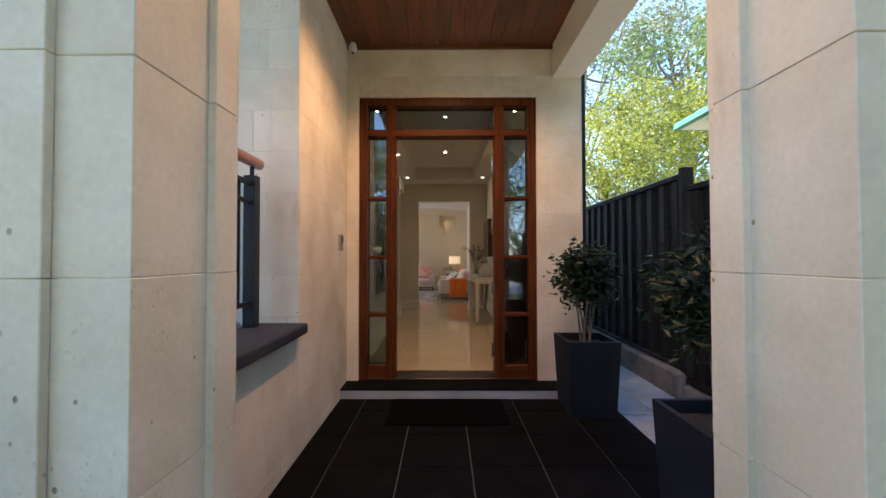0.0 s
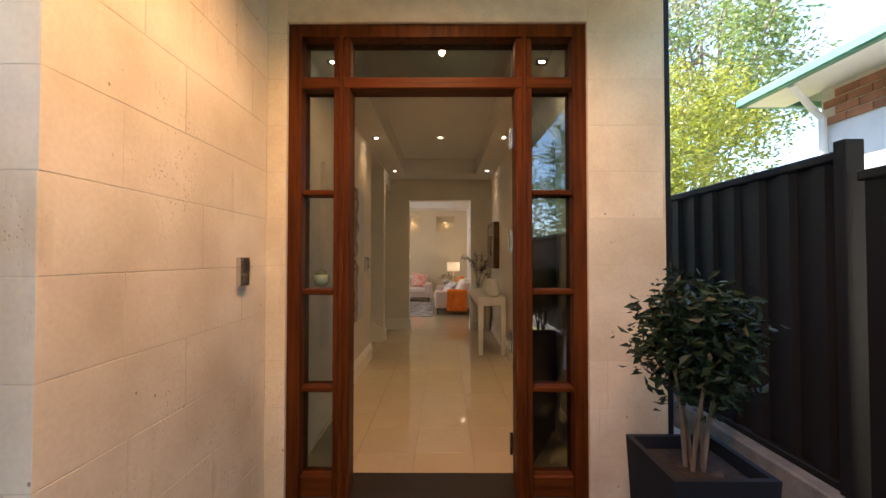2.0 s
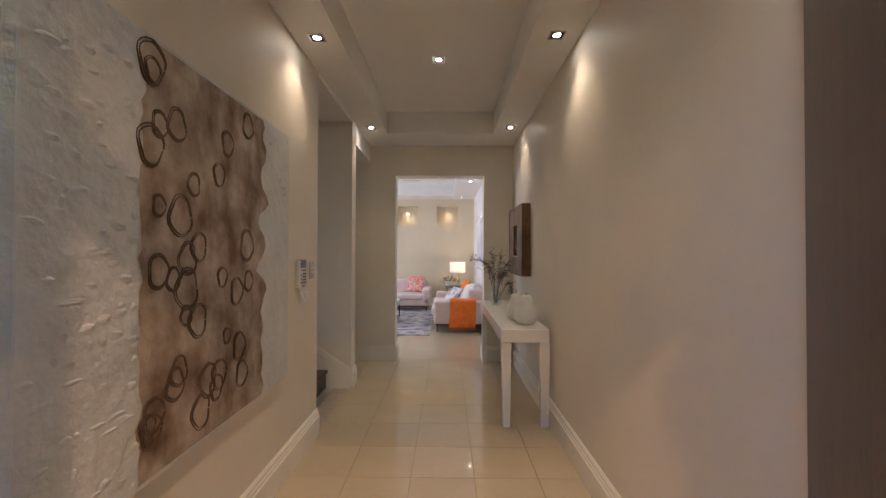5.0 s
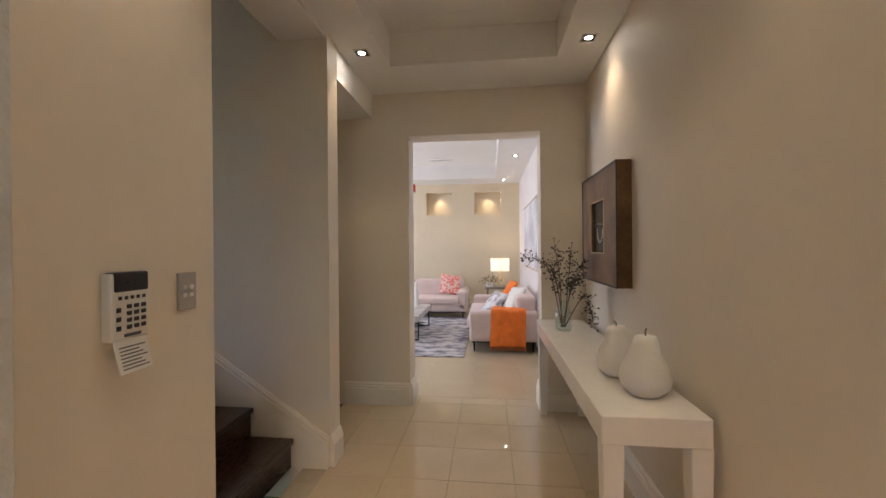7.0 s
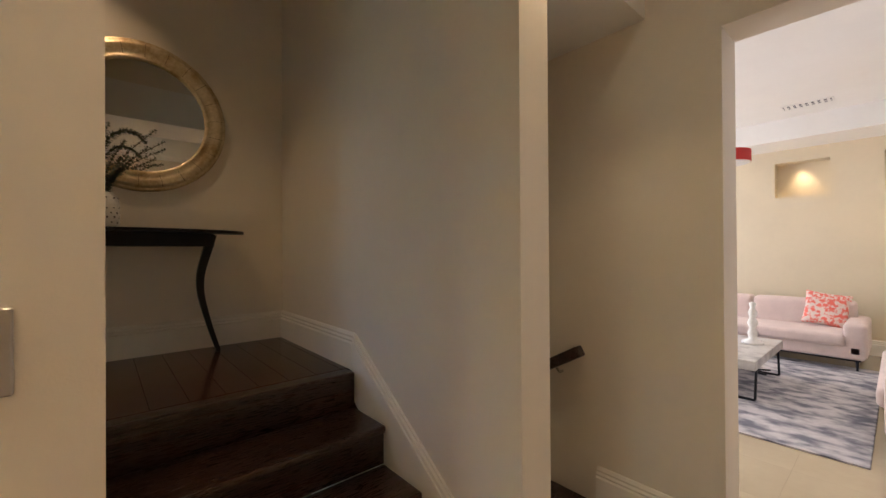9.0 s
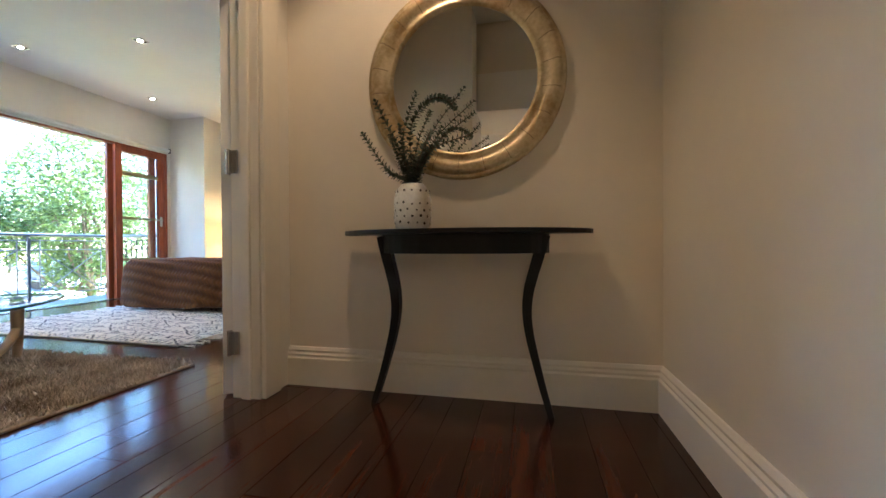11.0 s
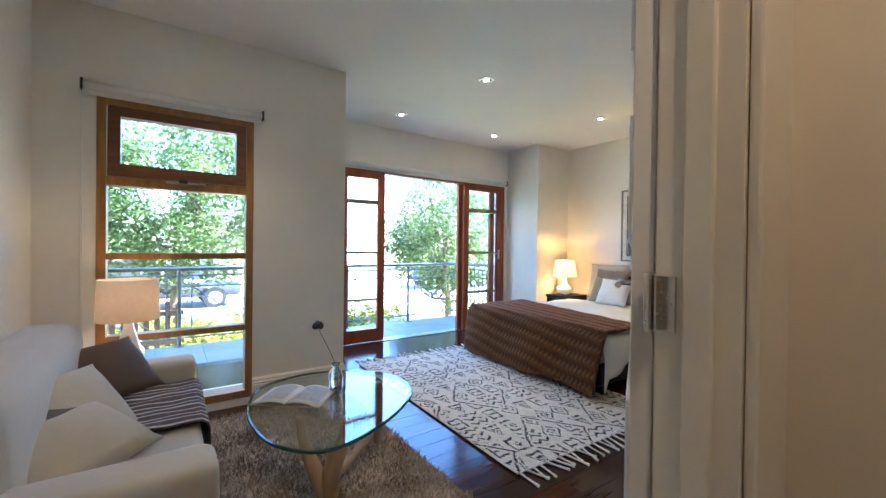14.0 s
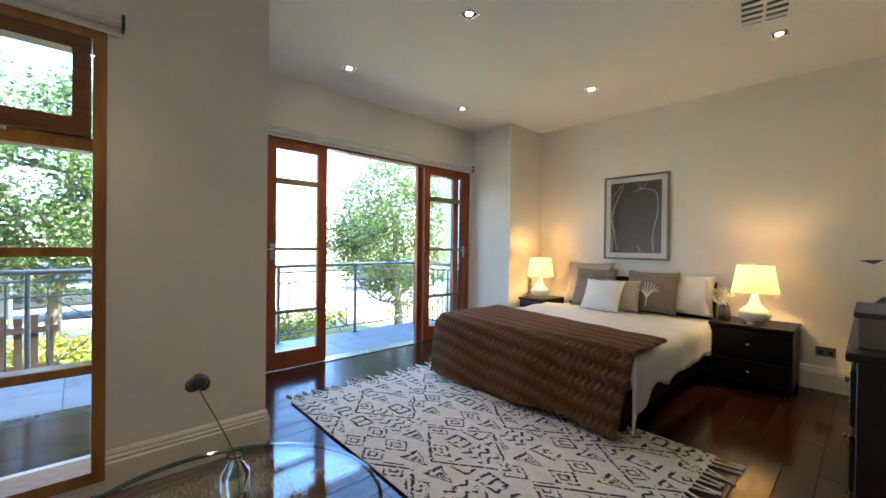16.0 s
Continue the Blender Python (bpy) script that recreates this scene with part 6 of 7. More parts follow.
def knit_f(u, v):
    s = -1.18 + (1.98 - 0.10 * u * u) * v
    x0 = 1.27 + 0.36 * v + 0.012 * noise.noise((v * 7, 2, 0))
    x = x0 + (2.56 - x0) * u
    over = max(0.0, abs(s) - 0.79)
    y = math.copysign(min(abs(s), 0.79 + 0.03 * min(1, over / 0.06)), s)
    end = max(0.0, x - 2.06)
    z = 0.532 + 0.008 * noise.noise((x * 5, s * 5, 1)) - over - end
    x = min(x, 2.06 + 0.03 * min(1, end / 0.04)) + (0.03 * min(1, end / 0.4) + 0.016 * (1 + math.sin(s * 9 + 1)) * min(1, end / 0.2)) * (end > 0.03)
    if over > 0.02:
        y += math.copysign(0.03 * math.sin(x * 11) + 0.06 * over, s)
    return (x, y, max(z, 0.05 + 0.015 * math.sin(s * 5)))


m, nd, ln, b, op, sep, noi, tc = graph("cable_knit")
rows_k = op("SINE", op("SUBTRACT", op("MULTIPLY", op("SUBTRACT", sep.outputs[0], sep.outputs[2]), 58.0), op("MULTIPLY", sep.outputs[1], 9.0)))
twist = op("SINE", op("ADD", op("MULTIPLY", sep.outputs[1], 150.0), op("MULTIPLY", rows_k, 2.0)))
hgt = op("MULTIPLY_ADD", twist, 0.5, rows_k)
# wool darkens where the ribs dip: crease shade put into the colour
finish(nd, ln, b, op("MULTIPLY_ADD", rows_k, -0.3, 0.5), (0.080, 0.031, 0.009), (0.20, 0.082, 0.022), noi, 0.7, hgt)
M["cable"] = m
thicken(part("cloth", sheet_grid(bmesh.new(), knit_f, 80, 90), M["cable"], knit, smooth=True), 0.014)

for k, (px, py, rz, tilt, w, t_, key, lab) in enumerate((
    (0.17, 0.50, 90, -14, 0.52, 0.15, "linen", "white pillow standing against the headboard"),
    (0.17, -0.42, 90, -14, 0.52, 0.15, "beige_cloth", "pale beige pillow standing against the headboard"),
    (0.32, 0.28, 92, -18, 0.46, 0.15, "taupe", "taupe linen cushion with a pale tree print"),
    (0.30, -0.30, 88, -18, 0.46, 0.15, "taupe", "taupe linen cushion against the pillows"),
    (0.45, 0.05, 95, -22, 0.36, 0.13, "beige_cloth", "oatmeal cushion with a pale coral print"),
    (0.46, -0.28, 84, -24, 0.36, 0.13, "taupe", "taupe cushion in the front row"),
    (0.60, -0.08, 90, -30, 0.38, 0.13, "linen", "plain white cushion in front of the others"))):
    put_cushion(pose(-6.58 + px, 3.34 + py, L + 0.485, tilt, 0, rz), w, t_, M[key], lab, 20 + k, w * (0.72 if key == "linen" and k == 0 else 0.88))
# printed motifs on two of the cushions
pr = thing("cushion_print", pose(-6.58 + 0.41, 3.34 + 0.285, L + 0.535, -18, 0, 92), "pale embroidered tree on the taupe cushion", "embroidery")
bm = bmesh.new()
tube(bm, [(0, -0.02, 0.02), (0, -0.02, 0.12)], 0.004, 5)
for k in range(9):
    a = math.pi * (0.1 + 0.8 * k / 8)
    tube(bm, spline([(0, -0.02, 0.10), (0.05 * math.cos(a), -0.02, 0.16), (0.10 * math.cos(a), -0.015, 0.13 + 0.12 * math.sin(a))], 4), 0.003, 5)
part("stitching", bm, M["linen"], pr)

ba = thing("framed_drawing", pose(-6.597, 3.355, 2.10), "white line drawing on charcoal in a dark frame", "picture")
bm = wall_along_x(-0.325, 0.325, -0.02, 0.0, -0.44, 0.44, [(-0.307, 0.307, -0.422, 0.422)])
bmesh.ops.rotate(bm, cent=(0, 0, 0), matrix=Matrix.Rotation(-math.pi / 2, 3, "Z"), verts=bm.verts)
bmesh.ops.translate(bm, vec=(0.024, 0, 0), verts=bm.verts)
part("picture_frame", bm, M["silver_wood"], ba)
part("mount", B(0.0, 0.012, -0.307, 0.307, -0.422, 0.422), M["paper"], ba)
part("print", B(0.012, 0.014, -0.255, 0.255, -0.37, 0.37), M["art_grey"], ba)
bm = bmesh.new()
for pts in (((-0.12, 0.36), (-0.23, 0.24), (-0.25, 0.22)), ((-0.12, 0.33), (-0.22, 0.10), (-0.24, -0.05), (-0.18, -0.22)), ((-0.24, -0.02), (-0.22, -0.18), (-0.18, -0.34)), ((0.02, 0.36), (0.07, 0.29), (0.12, 0.37)), ((-0.02, 0.27), (0.08, 0.29), (0.20, 0.24), (0.22, 0.05), (0.17, -0.20), (0.19, -0.36)), ((-0.25, -0.15), (-0.23, -0.36)), ((0.02, -0.28), (0.06, -0.36))):
    tube(bm, spline([(0.0145, y, z) for y, z in pts], 5), 0.0028, 5)
part("drawn_line", bm, M["paper"], ba)
gl = part("glass", B(0.016, 0.018, -0.307, 0.307, -0.422, 0.422), M["picture_glass"], ba)
gl.visible_shadow = False


def nightstand(y0, y1, label, zt):
    t = thing("nightstand", pose(-6.575, (y0 + y1) / 2, L), label, "nightstand", "nightstands")
    w = (y1 - y0) / 2
    part("body", B(0.0, 0.44, -w + 0.008, w - 0.008, 0.04, zt - 0.025, bev=0.003), M["black_wood"], t)
    part("top", B(0.0, 0.46, -w, w, zt - 0.025, zt, bev=0.004), M["black_wood"], t)
    for z0, z1 in ((0.06, zt / 2 - 0.02), (zt / 2, zt - 0.04)):
        d = part("drawer", B(0.44, 0.455, -w + 0.02, w - 0.02, z0, z1, bev=0.002), M["black_wood"], t)
        part("knob", lathe(bmesh.new(), [(0.006, 0.0), (0.011, 0.01), (0.0, 0.018)], 10, (0, 0, 0)), M["chrome"], d).matrix_basis = pose(0.455, 0, (z0 + z1) / 2, 0, 90, 0)
    for x in (0.03, 0.41):
        for y in (-w + 0.03, w - 0.03):
            part("foot", B(x - 0.02, x + 0.02, y - 0.02, y + 0.02, 0.0, 0.04), M["black_wood"], t)
    return t


nightstand(4.13, 4.66, "black wooden nightstand with two drawers beside the bed", 0.50)
nightstand(2.23, 2.565, "dark wooden nightstand in the corner beside the bed", 0.50)


def gourd_lamp(x, y, label):
    t = thing("table_lamp", pose(x, y, L + 0.50), label, "lamp", "lit table lamps")
    part("foot", lathe(bmesh.new(), [(0.0, 0.0), (0.062, 0.0), (0.062, 0.022), (0.0, 0.022)], 24), M["chrome"], t)
    part("base", lathe(bmesh.new(), [(0.05, 0.022), (0.085, 0.04), (0.108, 0.075), (0.10, 0.105), (0.06, 0.135), (0.036, 0.165), (0.024, 0.215), (0.017, 0.24)], 32), M["ceramic"], t, smooth=True)
    part("neck", tube(bmesh.new(), [(0, 0, 0.24), (0, 0, 0.50)], 0.006), M["chrome"], t)
    open_drum("shade", 0.152, 0.118, 0.252, 0.465, M["shade"], t)
    part("finial", lathe(bmesh.new(), [(0.0, 0.475), (0.007, 0.482), (0.004, 0.495), (0.0, 0.5)], 10), M["chrome"], t)
    bm = bmesh.new()
    for k in range(3):
        a = 2 * math.pi * k / 3
        tube(bm, [(0, 0, 0.47), (0.118 * math.cos(a), 0.118 * math.sin(a), 0.463)], 0.002, 4)
    part("spider", bm, M["chrome"], t)


gourd_lamp(-6.25, 4.41, "white gourd ceramic lamp with cream shade, lit")
gourd_lamp(-6.25, 2.44, "white gourd ceramic lamp with cream shade, lit")
hyd = thing("hydrangea_vase", pose(-6.30, 4.20, L + 0.50), "white hydrangea head in a grey glass vase", "vase")
part("vase", lathe(bmesh.new(), [(0.0, 0.0), (0.04, 0.0), (0.046, 0.05), (0.036, 0.11), (0.025, 0.14), (0.02, 0.14), (0.03, 0.1), (0.0, 0.01)], 20), mat("smoked_glass", (0.10, 0.085, 0.07), 0.2, vary=0.1, scale=10), hyd, smooth=True)
g = np.random.default_rng(2)
u = g.normal(size=(420, 3))
u /= np.linalg.norm(u, axis=1)[:, None]
leaf_mesh("bloom", u * 0.062 + np.array([0, -0.01, 0.20]), 0.016, 2, M["petal"], hyd, 0.15, "round white flower head", 1.2)
sc = thing("figurine", pose(-6.32, 2.28, L + 0.50), "small pale driftwood ornament on the nightstand", "ornament")
bm = lathe(bmesh.new(), [(0.0, 0.0), (0.045, 0.0), (0.045, 0.02), (0.018, 0.03), (0.022, 0.07), (0.035, 0.10), (0.02, 0.14), (0.03, 0.18), (0.015, 0.22), (0.0, 0.225)], 16)
for v in bm.verts:
    if v.co.z > 0.02:
        v.co += Vector((noise.noise(v.co * 22), noise.noise(v.co * 22 + Vector((4, 4, 4))), 0)) * 0.022
part("body", bm, mat("driftwood", (0.36, 0.30, 0.22), 0.7, vary=0.2, scale=20), sc, smooth=True)
dres = thing("dresser", pose(0, 0, 0), "dark wooden chest of drawers against the bedroom wall", "dresser")
part("body", B(-5.20, -4.12, 5.0, 5.435, L + 0.06, L + 0.74, bev=0.004), M["ebony"], dres)
part("top", B(-5.23, -4.09, 4.975, 5.437, L + 0.74, L + 0.77, bev=0.008, seg=2), M["ebony"], dres)
for k in range(3):
    d = part("drawer", B(-5.17, -4.15, 4.985, 5.0, L + 0.10 + k * 0.21, L + 0.28 + k * 0.21, bev=0.003), M["ebony"], dres)
    for x in (-4.9, -4.42):
        part("knob", lathe(bmesh.new(), [(0.0, -0.02), (0.012, -0.014), (0.006, 0.0)], 10), M["chrome"], d).matrix_basis = pose(x, 4.983, L + 0.19 + k * 0.21, -90, 0, 0)
for x in (-5.17, -4.16):
    for y in (5.03, 5.41):
        part("foot", B(x - 0.02, x + 0.02, y - 0.018, y + 0.018, L, L + 0.06), M["ebony"], dres)
tb = thing("storage_box", pose(-4.40, 5.15, L + 0.77), "taupe lidded box standing on the dresser", "box")
part("box_body", B(-0.18, 0.20, -0.15, 0.15, 0.0, 0.10, bev=0.003), M["taupe"], tb)
part("lid", B(-0.19, 0.21, -0.16, 0.16, 0.10, 0.118, bev=0.004), M["brown_cloth"], tb)
dp = thing("potted_plant", pose(-4.75, 5.26, L + 0.77), "leafy plant in a brass pot on the dresser", "potted plant")
part("pot", lathe(bmesh.new(), [(0.0, 0.0), (0.06, 0.0), (0.075, 0.12), (0.07, 0.12), (0.0, 0.1)], 20), M["gold_leaf"], dp, smooth=True)
leaf_mesh("leaves", np.random.default_rng(6).normal(size=(160, 3)) * np.array([0.08, 0.07, 0.10]) + np.array([0, 0, 0.27]), 0.035, 6, M["eucalypt"], dp)
part("stem", tube(bmesh.new(), [(0, 0, 0.1), (0.01, 0, 0.3)], 0.006), M["bark"], dp)
outlet = thing("power_outlet", pose(-6.598, 4.80, L + 0.30), "silver double power outlet on the bedroom wall", "power outlet")
part("plate", B(0.0, 0.008, -0.058, 0.058, -0.036, 0.036, bev=0.002), M["grey_metal"], outlet)
for y in (-0.028, 0.028):
    part("socket", B(0.008, 0.0095, y - 0.014, y + 0.014, -0.02, 0.012), M["dark_plastic"], outlet)
epic = thing("framed_picture", pose(0, 0, 0), "dark framed picture on the wall above the sofa", "picture")
part("picture_frame", B(-1.325, -1.302, 3.45, 4.35, 1.72, 2.42, bev=0.004), M["black_wood"], epic)
part("print", B(-1.328, -1.325, 3.50, 4.30, 1.77, 2.37), M["art_grey"], epic)

# ---- living room things ----
lr = thing("area_rug", pose(-1.25, 11.0, 0), "grey abstract patterned living room rug", "rug")
part("weave", B(-1.1, 1.1, -1.36, 1.36, 0.0, 0.012, bev=0.003), M["abstract_rug"], lr)


def living_sofa(m, length, label):
    t = thing("sofa", m, label, "sofa", "pink living room sofas")
    h = length / 2
    part("base", soft_box(bmesh.new(), -h + 0.02, h - 0.02, -0.86, -0.02, 0.15, 0.32, 0.03), M["pink_cloth"], t, smooth=True)
    part("seat_cushion", soft_box(bmesh.new(), -h + 0.16, h - 0.16, -0.90, -0.22, 0.30, 0.44, 0.05, 5, 0.02), M["pink_cloth"], t, smooth=True)
    n = 2
    for k in range(n):
        x0, x1 = -h + 0.10 + (2 * h - 0.2) * k / n, -h + 0.10 + (2 * h - 0.2) * (k + 1) / n
        part("back_cushion", soft_box(bmesh.new(), x0 + 0.004, x1 - 0.004, -0.28, -0.03, 0.34, 0.78, 0.07, 5), M["pink_cloth"], t, smooth=True)
    for s in (-1, 1):
        part("arm", soft_box(bmesh.new(), s * (h - 0.09) - 0.09, s * (h - 0.09) + 0.09, -0.86, -0.02, 0.16, 0.58, 0.06, 5), M["pink_cloth"], t, smooth=True)
    for x in (-h + 0.08, h - 0.08):
        for y in (-0.80, -0.08):
            part("leg", tube(bmesh.new(), [(x, y, 0.16), (x, y, 0.0)], [0.016, 0.009], 6), M["black_metal"], t)
    part("skirt_rail", B(-h + 0.05, h - 0.05, -0.83, -0.05, 0.13, 0.152), M["black_metal"], t)


living_sofa(pose(-1.30, 13.0, 0) @ Matrix.Diagonal((1, 1, 0.87, 1)), 2.1, "pale pink fabric sofa along the feature wall")
living_sofa(pose(0.76, 10.80, 0, 0, 0, -90) @ Matrix.Diagonal((1, 1, 0.87, 1)), 1.85, "pale pink fabric sofa with an orange throw on its arm")
put_cushion(pose(-0.62, 12.62, 0.39, -20, 8, 6), 0.40, 0.13, M["coral_print"], "coral and white patterned cushion on the pink sofa", 30)
put_cushion(pose(0.36, 11.35, 0.39, -28, 0, -80), 0.42, 0.13, M["orange_cloth"], "bright orange cushion on the pink sofa", 31)
put_cushion(pose(0.36, 10.36, 0.40, -34, -6, -70), 0.42, 0.14, M["linen"], "white cushion on the pink sofa", 32)
put_cushion(pose(0.12, 10.52, 0.39, -40, 4, -62), 0.36, 0.12, M["silver_silk"], "silver patterned cushion on the pink sofa", 33)
oth = thing("orange_throw", pose(0, 0, 0), "bright orange fringed throw hung over the sofa arm", "throw")


def ofold(u, v):
    x = 0.18 + 0.42 * v + 0.01 * noise.noise((u * 5, v * 5, 0)) - 0.03 * u
    s = 0.9 * u
    if s < 0.30:
        y, z = 10.16 - s * 1.02, 0.526 + 0.008 * math.sin(v * 9)
    else:
        y, z = 9.842 + 0.012 * math.sin(v * 14 + u * 3), 0.52 - (s - 0.30) * 0.72
    return (x, y, z)


thicken(part("cloth", sheet_grid(bmesh.new(), ofold, 24, 16), M["orange_cloth"], oth, smooth=True), 0.012)
bm = bmesh.new()
for k in range(26):
    x = 0.155 + 0.42 * k / 25
    tube(bm, [(x, 9.842, 0.095), (x + rb.uniform(-0.006, 0.006), 9.84, 0.045)], 0.004, 4)
part("fringe", bm, M["orange_cloth"], oth)
ct = thing("coffee_table", pose(-1.33, 10.90, 0.012), "grey marble coffee table on a black steel frame", "coffee table")
part("tabletop", B(-0.52, 0.52, -0.58, 0.58, 0.27, 0.35, bev=0.004), M["marble"], ct)
for y in (-0.50, 0.50):
    for x in (-0.50, 0.50):
        part("leg", tube(bmesh.new(), [(x, y, 0.012), (x, y * 0.9, 0.27)], 0.012, 4), M["black_metal"], ct)
    part("foot_bar", tube(bmesh.new(), [(-0.50, y, 0.012), (0.50, y, 0.012)], 0.012, 4), M["black_metal"], ct)
    part("brace", tube(bmesh.new(), [(-0.5, y * 0.95, 0.14), (0.5, -y * 0.2, 0.14)], 0.010, 4), M["black_metal"], ct)
tw = thing("twisted_vase", pose(-0.98, 11.1, 0.362), "white twisted ornament on the marble table", "ornament")
bm = lathe(bmesh.new(), [(0.0, 0.0), (0.09, 0.0), (0.09, 0.02), (0.03, 0.05), (0.045, 0.10), (0.025, 0.15), (0.045, 0.20), (0.025, 0.25), (0.04, 0.30), (0.02, 0.35), (0.03, 0.39), (0.0, 0.41)], 16)
part("body", bm, M["ceramic"], tw, smooth=True)
st2 = thing("side_table", pose(0.34, 12.75, 0), "small square wooden side table between the sofas", "side table")
part("tabletop", B(-0.26, 0.26, -0.22, 0.24, 0.50, 0.54, bev=0.004), M["silver_wood"], st2)
for x in (-0.22, 0.22):
    for y in (-0.18, 0.20):
        part("leg", B(x - 0.02, x + 0.02, y - 0.02, y + 0.02, 0.0, 0.50), M["silver_wood"], st2)
ll = thing("table_lamp", pose(0.36, 12.75, 0.54), "glass-based table lamp with white drum shade, lit", "lamp", "lit table lamps")
part("base", lathe(bmesh.new(), [(0.0, 0.0), (0.06, 0.0), (0.06, 0.015), (0.045, 0.03), (0.075, 0.10), (0.06, 0.17), (0.025, 0.20), (0.04, 0.23), (0.012, 0.26), (0.010, 0.32)], 24), M["gold_leaf"], ll, smooth=True)
open_drum("shade", 0.18, 0.18, 0.30, 0.54, shade_mat("white_shade", (0.86, 0.80, 0.72), 0.35), ll)
pl2 = thing("potted_plant", pose(0.16, 12.64, 0.54), "small dried plant in a white pot", "potted plant")
part("pot", lathe(bmesh.new(), [(0.0, 0.0), (0.06, 0.0), (0.07, 0.09), (0.0, 0.085)], 18), M["ceramic"], pl2)
leaf_mesh("leaves", np.random.default_rng(3).normal(size=(140, 3)) * np.array([0.06, 0.05, 0.035]) + np.array([0, 0, 0.13]), 0.022, 3, mat("dried_leaf", (0.20, 0.13, 0.05), 0.8, vary=0.3, scale=10, island=0.3), pl2)
la = thing("framed_painting", pose(0, 0, 0), "pale abstract painting in a thin silver frame", "picture")
part("picture_frame", B(0.735, 0.778, 9.92, 11.72, 0.98, 1.93, bev=0.003), M["chrome"], la)
part("print", B(0.731, 0.735, 9.95, 11.69, 1.01, 1.90), M["pale_abstract"], la)
pend = thing("pendant_lamp", pose(-1.26, 11.3, 0), "red drum pendant lamp under the living room ceiling", "lamp")
open_drum("shade", 0.24, 0.24, 2.19, 2.31, M["red_shade"], pend)
part("diffuser", tube(bmesh.new(), [(0, 0, 2.185), (0, 0, 2.20)], 0.232, 32), M["matte_white"], pend)
part("cord", tube(bmesh.new(), [(0, 0, 2.20), (0, 0, 2.88)], 0.006), M["black_metal"], pend)


# ---- outdoors ----
def crown_points(center, radii, clumps, per, tight, seed):
    g = np.random.default_rng(seed)
    u = g.normal(size=(clumps, 3))
    u /= np.linalg.norm(u, axis=1)[:, None]
    c = u * np.array(radii) * (0.35 + 0.65 * g.random((clumps, 1)) ** 0.5) + np.array(center)
    return c, (c[:, None] + g.normal(size=(clumps, per, 3)) * tight).reshape(-1, 3)


def tree(x, y, ground_z, trunk_h, radii, clumps, per, size, material, seed, label, trunk_r=0.12, name="tree"):
    t = thing(name, pose(x, y, ground_z), label, "tree", "trees round the house")
    r = random.Random(seed)
    c, pts = crown_points((0, 0, trunk_h + radii[2] * 0.75), radii, clumps, per, size * 3.2, seed)
    bm = bmesh.new()
    lean = (r.uniform(-0.3, 0.3), r.uniform(-0.3, 0.3))
    line = spline([(0, 0, 0), (lean[0] * 0.3, lean[1] * 0.3, trunk_h * 0.6), (lean[0], lean[1], trunk_h), (lean[0] * 1.4, lean[1] * 1.4, trunk_h + radii[2])], 5)
    tube(bm, line, [trunk_r * (1 - 0.75 * i / (len(line) - 1)) for i in range(len(line))], 8)
    for k in range(0, clumps, max(1, clumps // 16)):
        a = line[r.randint(6, len(line) - 1)]
        e = Vector(c[k])
        b2 = (a + e) / 2 + Vector((0, 0, -0.15 * radii[2]))
        tube(bm, spline([a, b2, e], 4), [trunk_r * 0.35 * (1 - 0.085 * i) for i in range(9)], 5)
    part("trunk", bm, M["bark"], t, smooth=True)
    leaf_mesh("crown", pts, size, seed, material, t, 0.2)
    return t


tree(-2.0, -4.8, -0.2, 1.6, (2.5, 1.8, 1.9), 300, 120, 0.05, M["tree_leaf"], 21, "leafy green street tree before the bedroom window", 0.13)
tree(0.9, -6.6, -0.2, 2.0, (2.0, 1.8, 2.4), 130, 60, 0.07, M["lime_leaf"], 22, "sunlit pale green tree across the lawn", 0.13)
tree(-7.9, -2.5, -0.2, 1.0, (1.5, 1.4, 1.75), 180, 110, 0.046, M["tree_leaf"], 23, "round green tree beyond the balcony", 0.12)
tree(-4.2, -24.0, -0.2, 2.0, (4.0, 3.0, 1.6), 80, 45, 0.14, M["gum_leaf"], 24, "hazy far tree across the street", 0.2)
tree(-19.0, -24.0, -0.2, 2.0, (4.0, 3.0, 1.6), 80, 45, 0.14, M["gum_leaf"], 25, "hazy far tree across the street", 0.2)
tree(5.2, -19.0, -0.2, 2.0, (4.0, 3.0, 2.6), 80, 45, 0.14, M["gum_leaf"], 26, "hazy far tree across the street", 0.2)
# beside the porch, beyond the fence
tree(4.3, 11.5, -0.2, 1.6, (2.0, 2.0, 1.9), 190, 80, 0.055, M["lime_leaf"], 31, "bright yellow-green tree behind the fence", 0.1)
tree(2.95, -0.8, -0.2, 1.3, (0.8, 3.0, 3.2), 420, 90, 0.04, M["tree_leaf"], 36, "dense green tree leaning over the steel fence", 0.08)
tree(6.8, 13.0, -0.2, 2.6, (2.6, 2.2, 2.6), 190, 80, 0.06, M["lime_leaf"], 32, "bright yellow-green tree behind the fence", 0.1)
tree(10.0, 16.5, -0.2, 5.0, (3.6, 3.0, 4.0), 150, 60, 0.10, M["tree_leaf"], 33, "tall dark green tree behind the neighbour's house", 0.25)
tree(7.2, 21.0, -0.2, 7.0, (4.0, 3.4, 4.6), 120, 50, 0.11, M["gum_leaf"], 34, "tall thin grey-green gum tree", 0.25, "gum_tree")
tree(15.0, 24.0, -0.2, 8.5, (5.0, 4.6, 5.6), 130, 55, 0.14, M["gum_leaf"], 35, "tall thin grey-green gum tree", 0.3, "gum_tree")

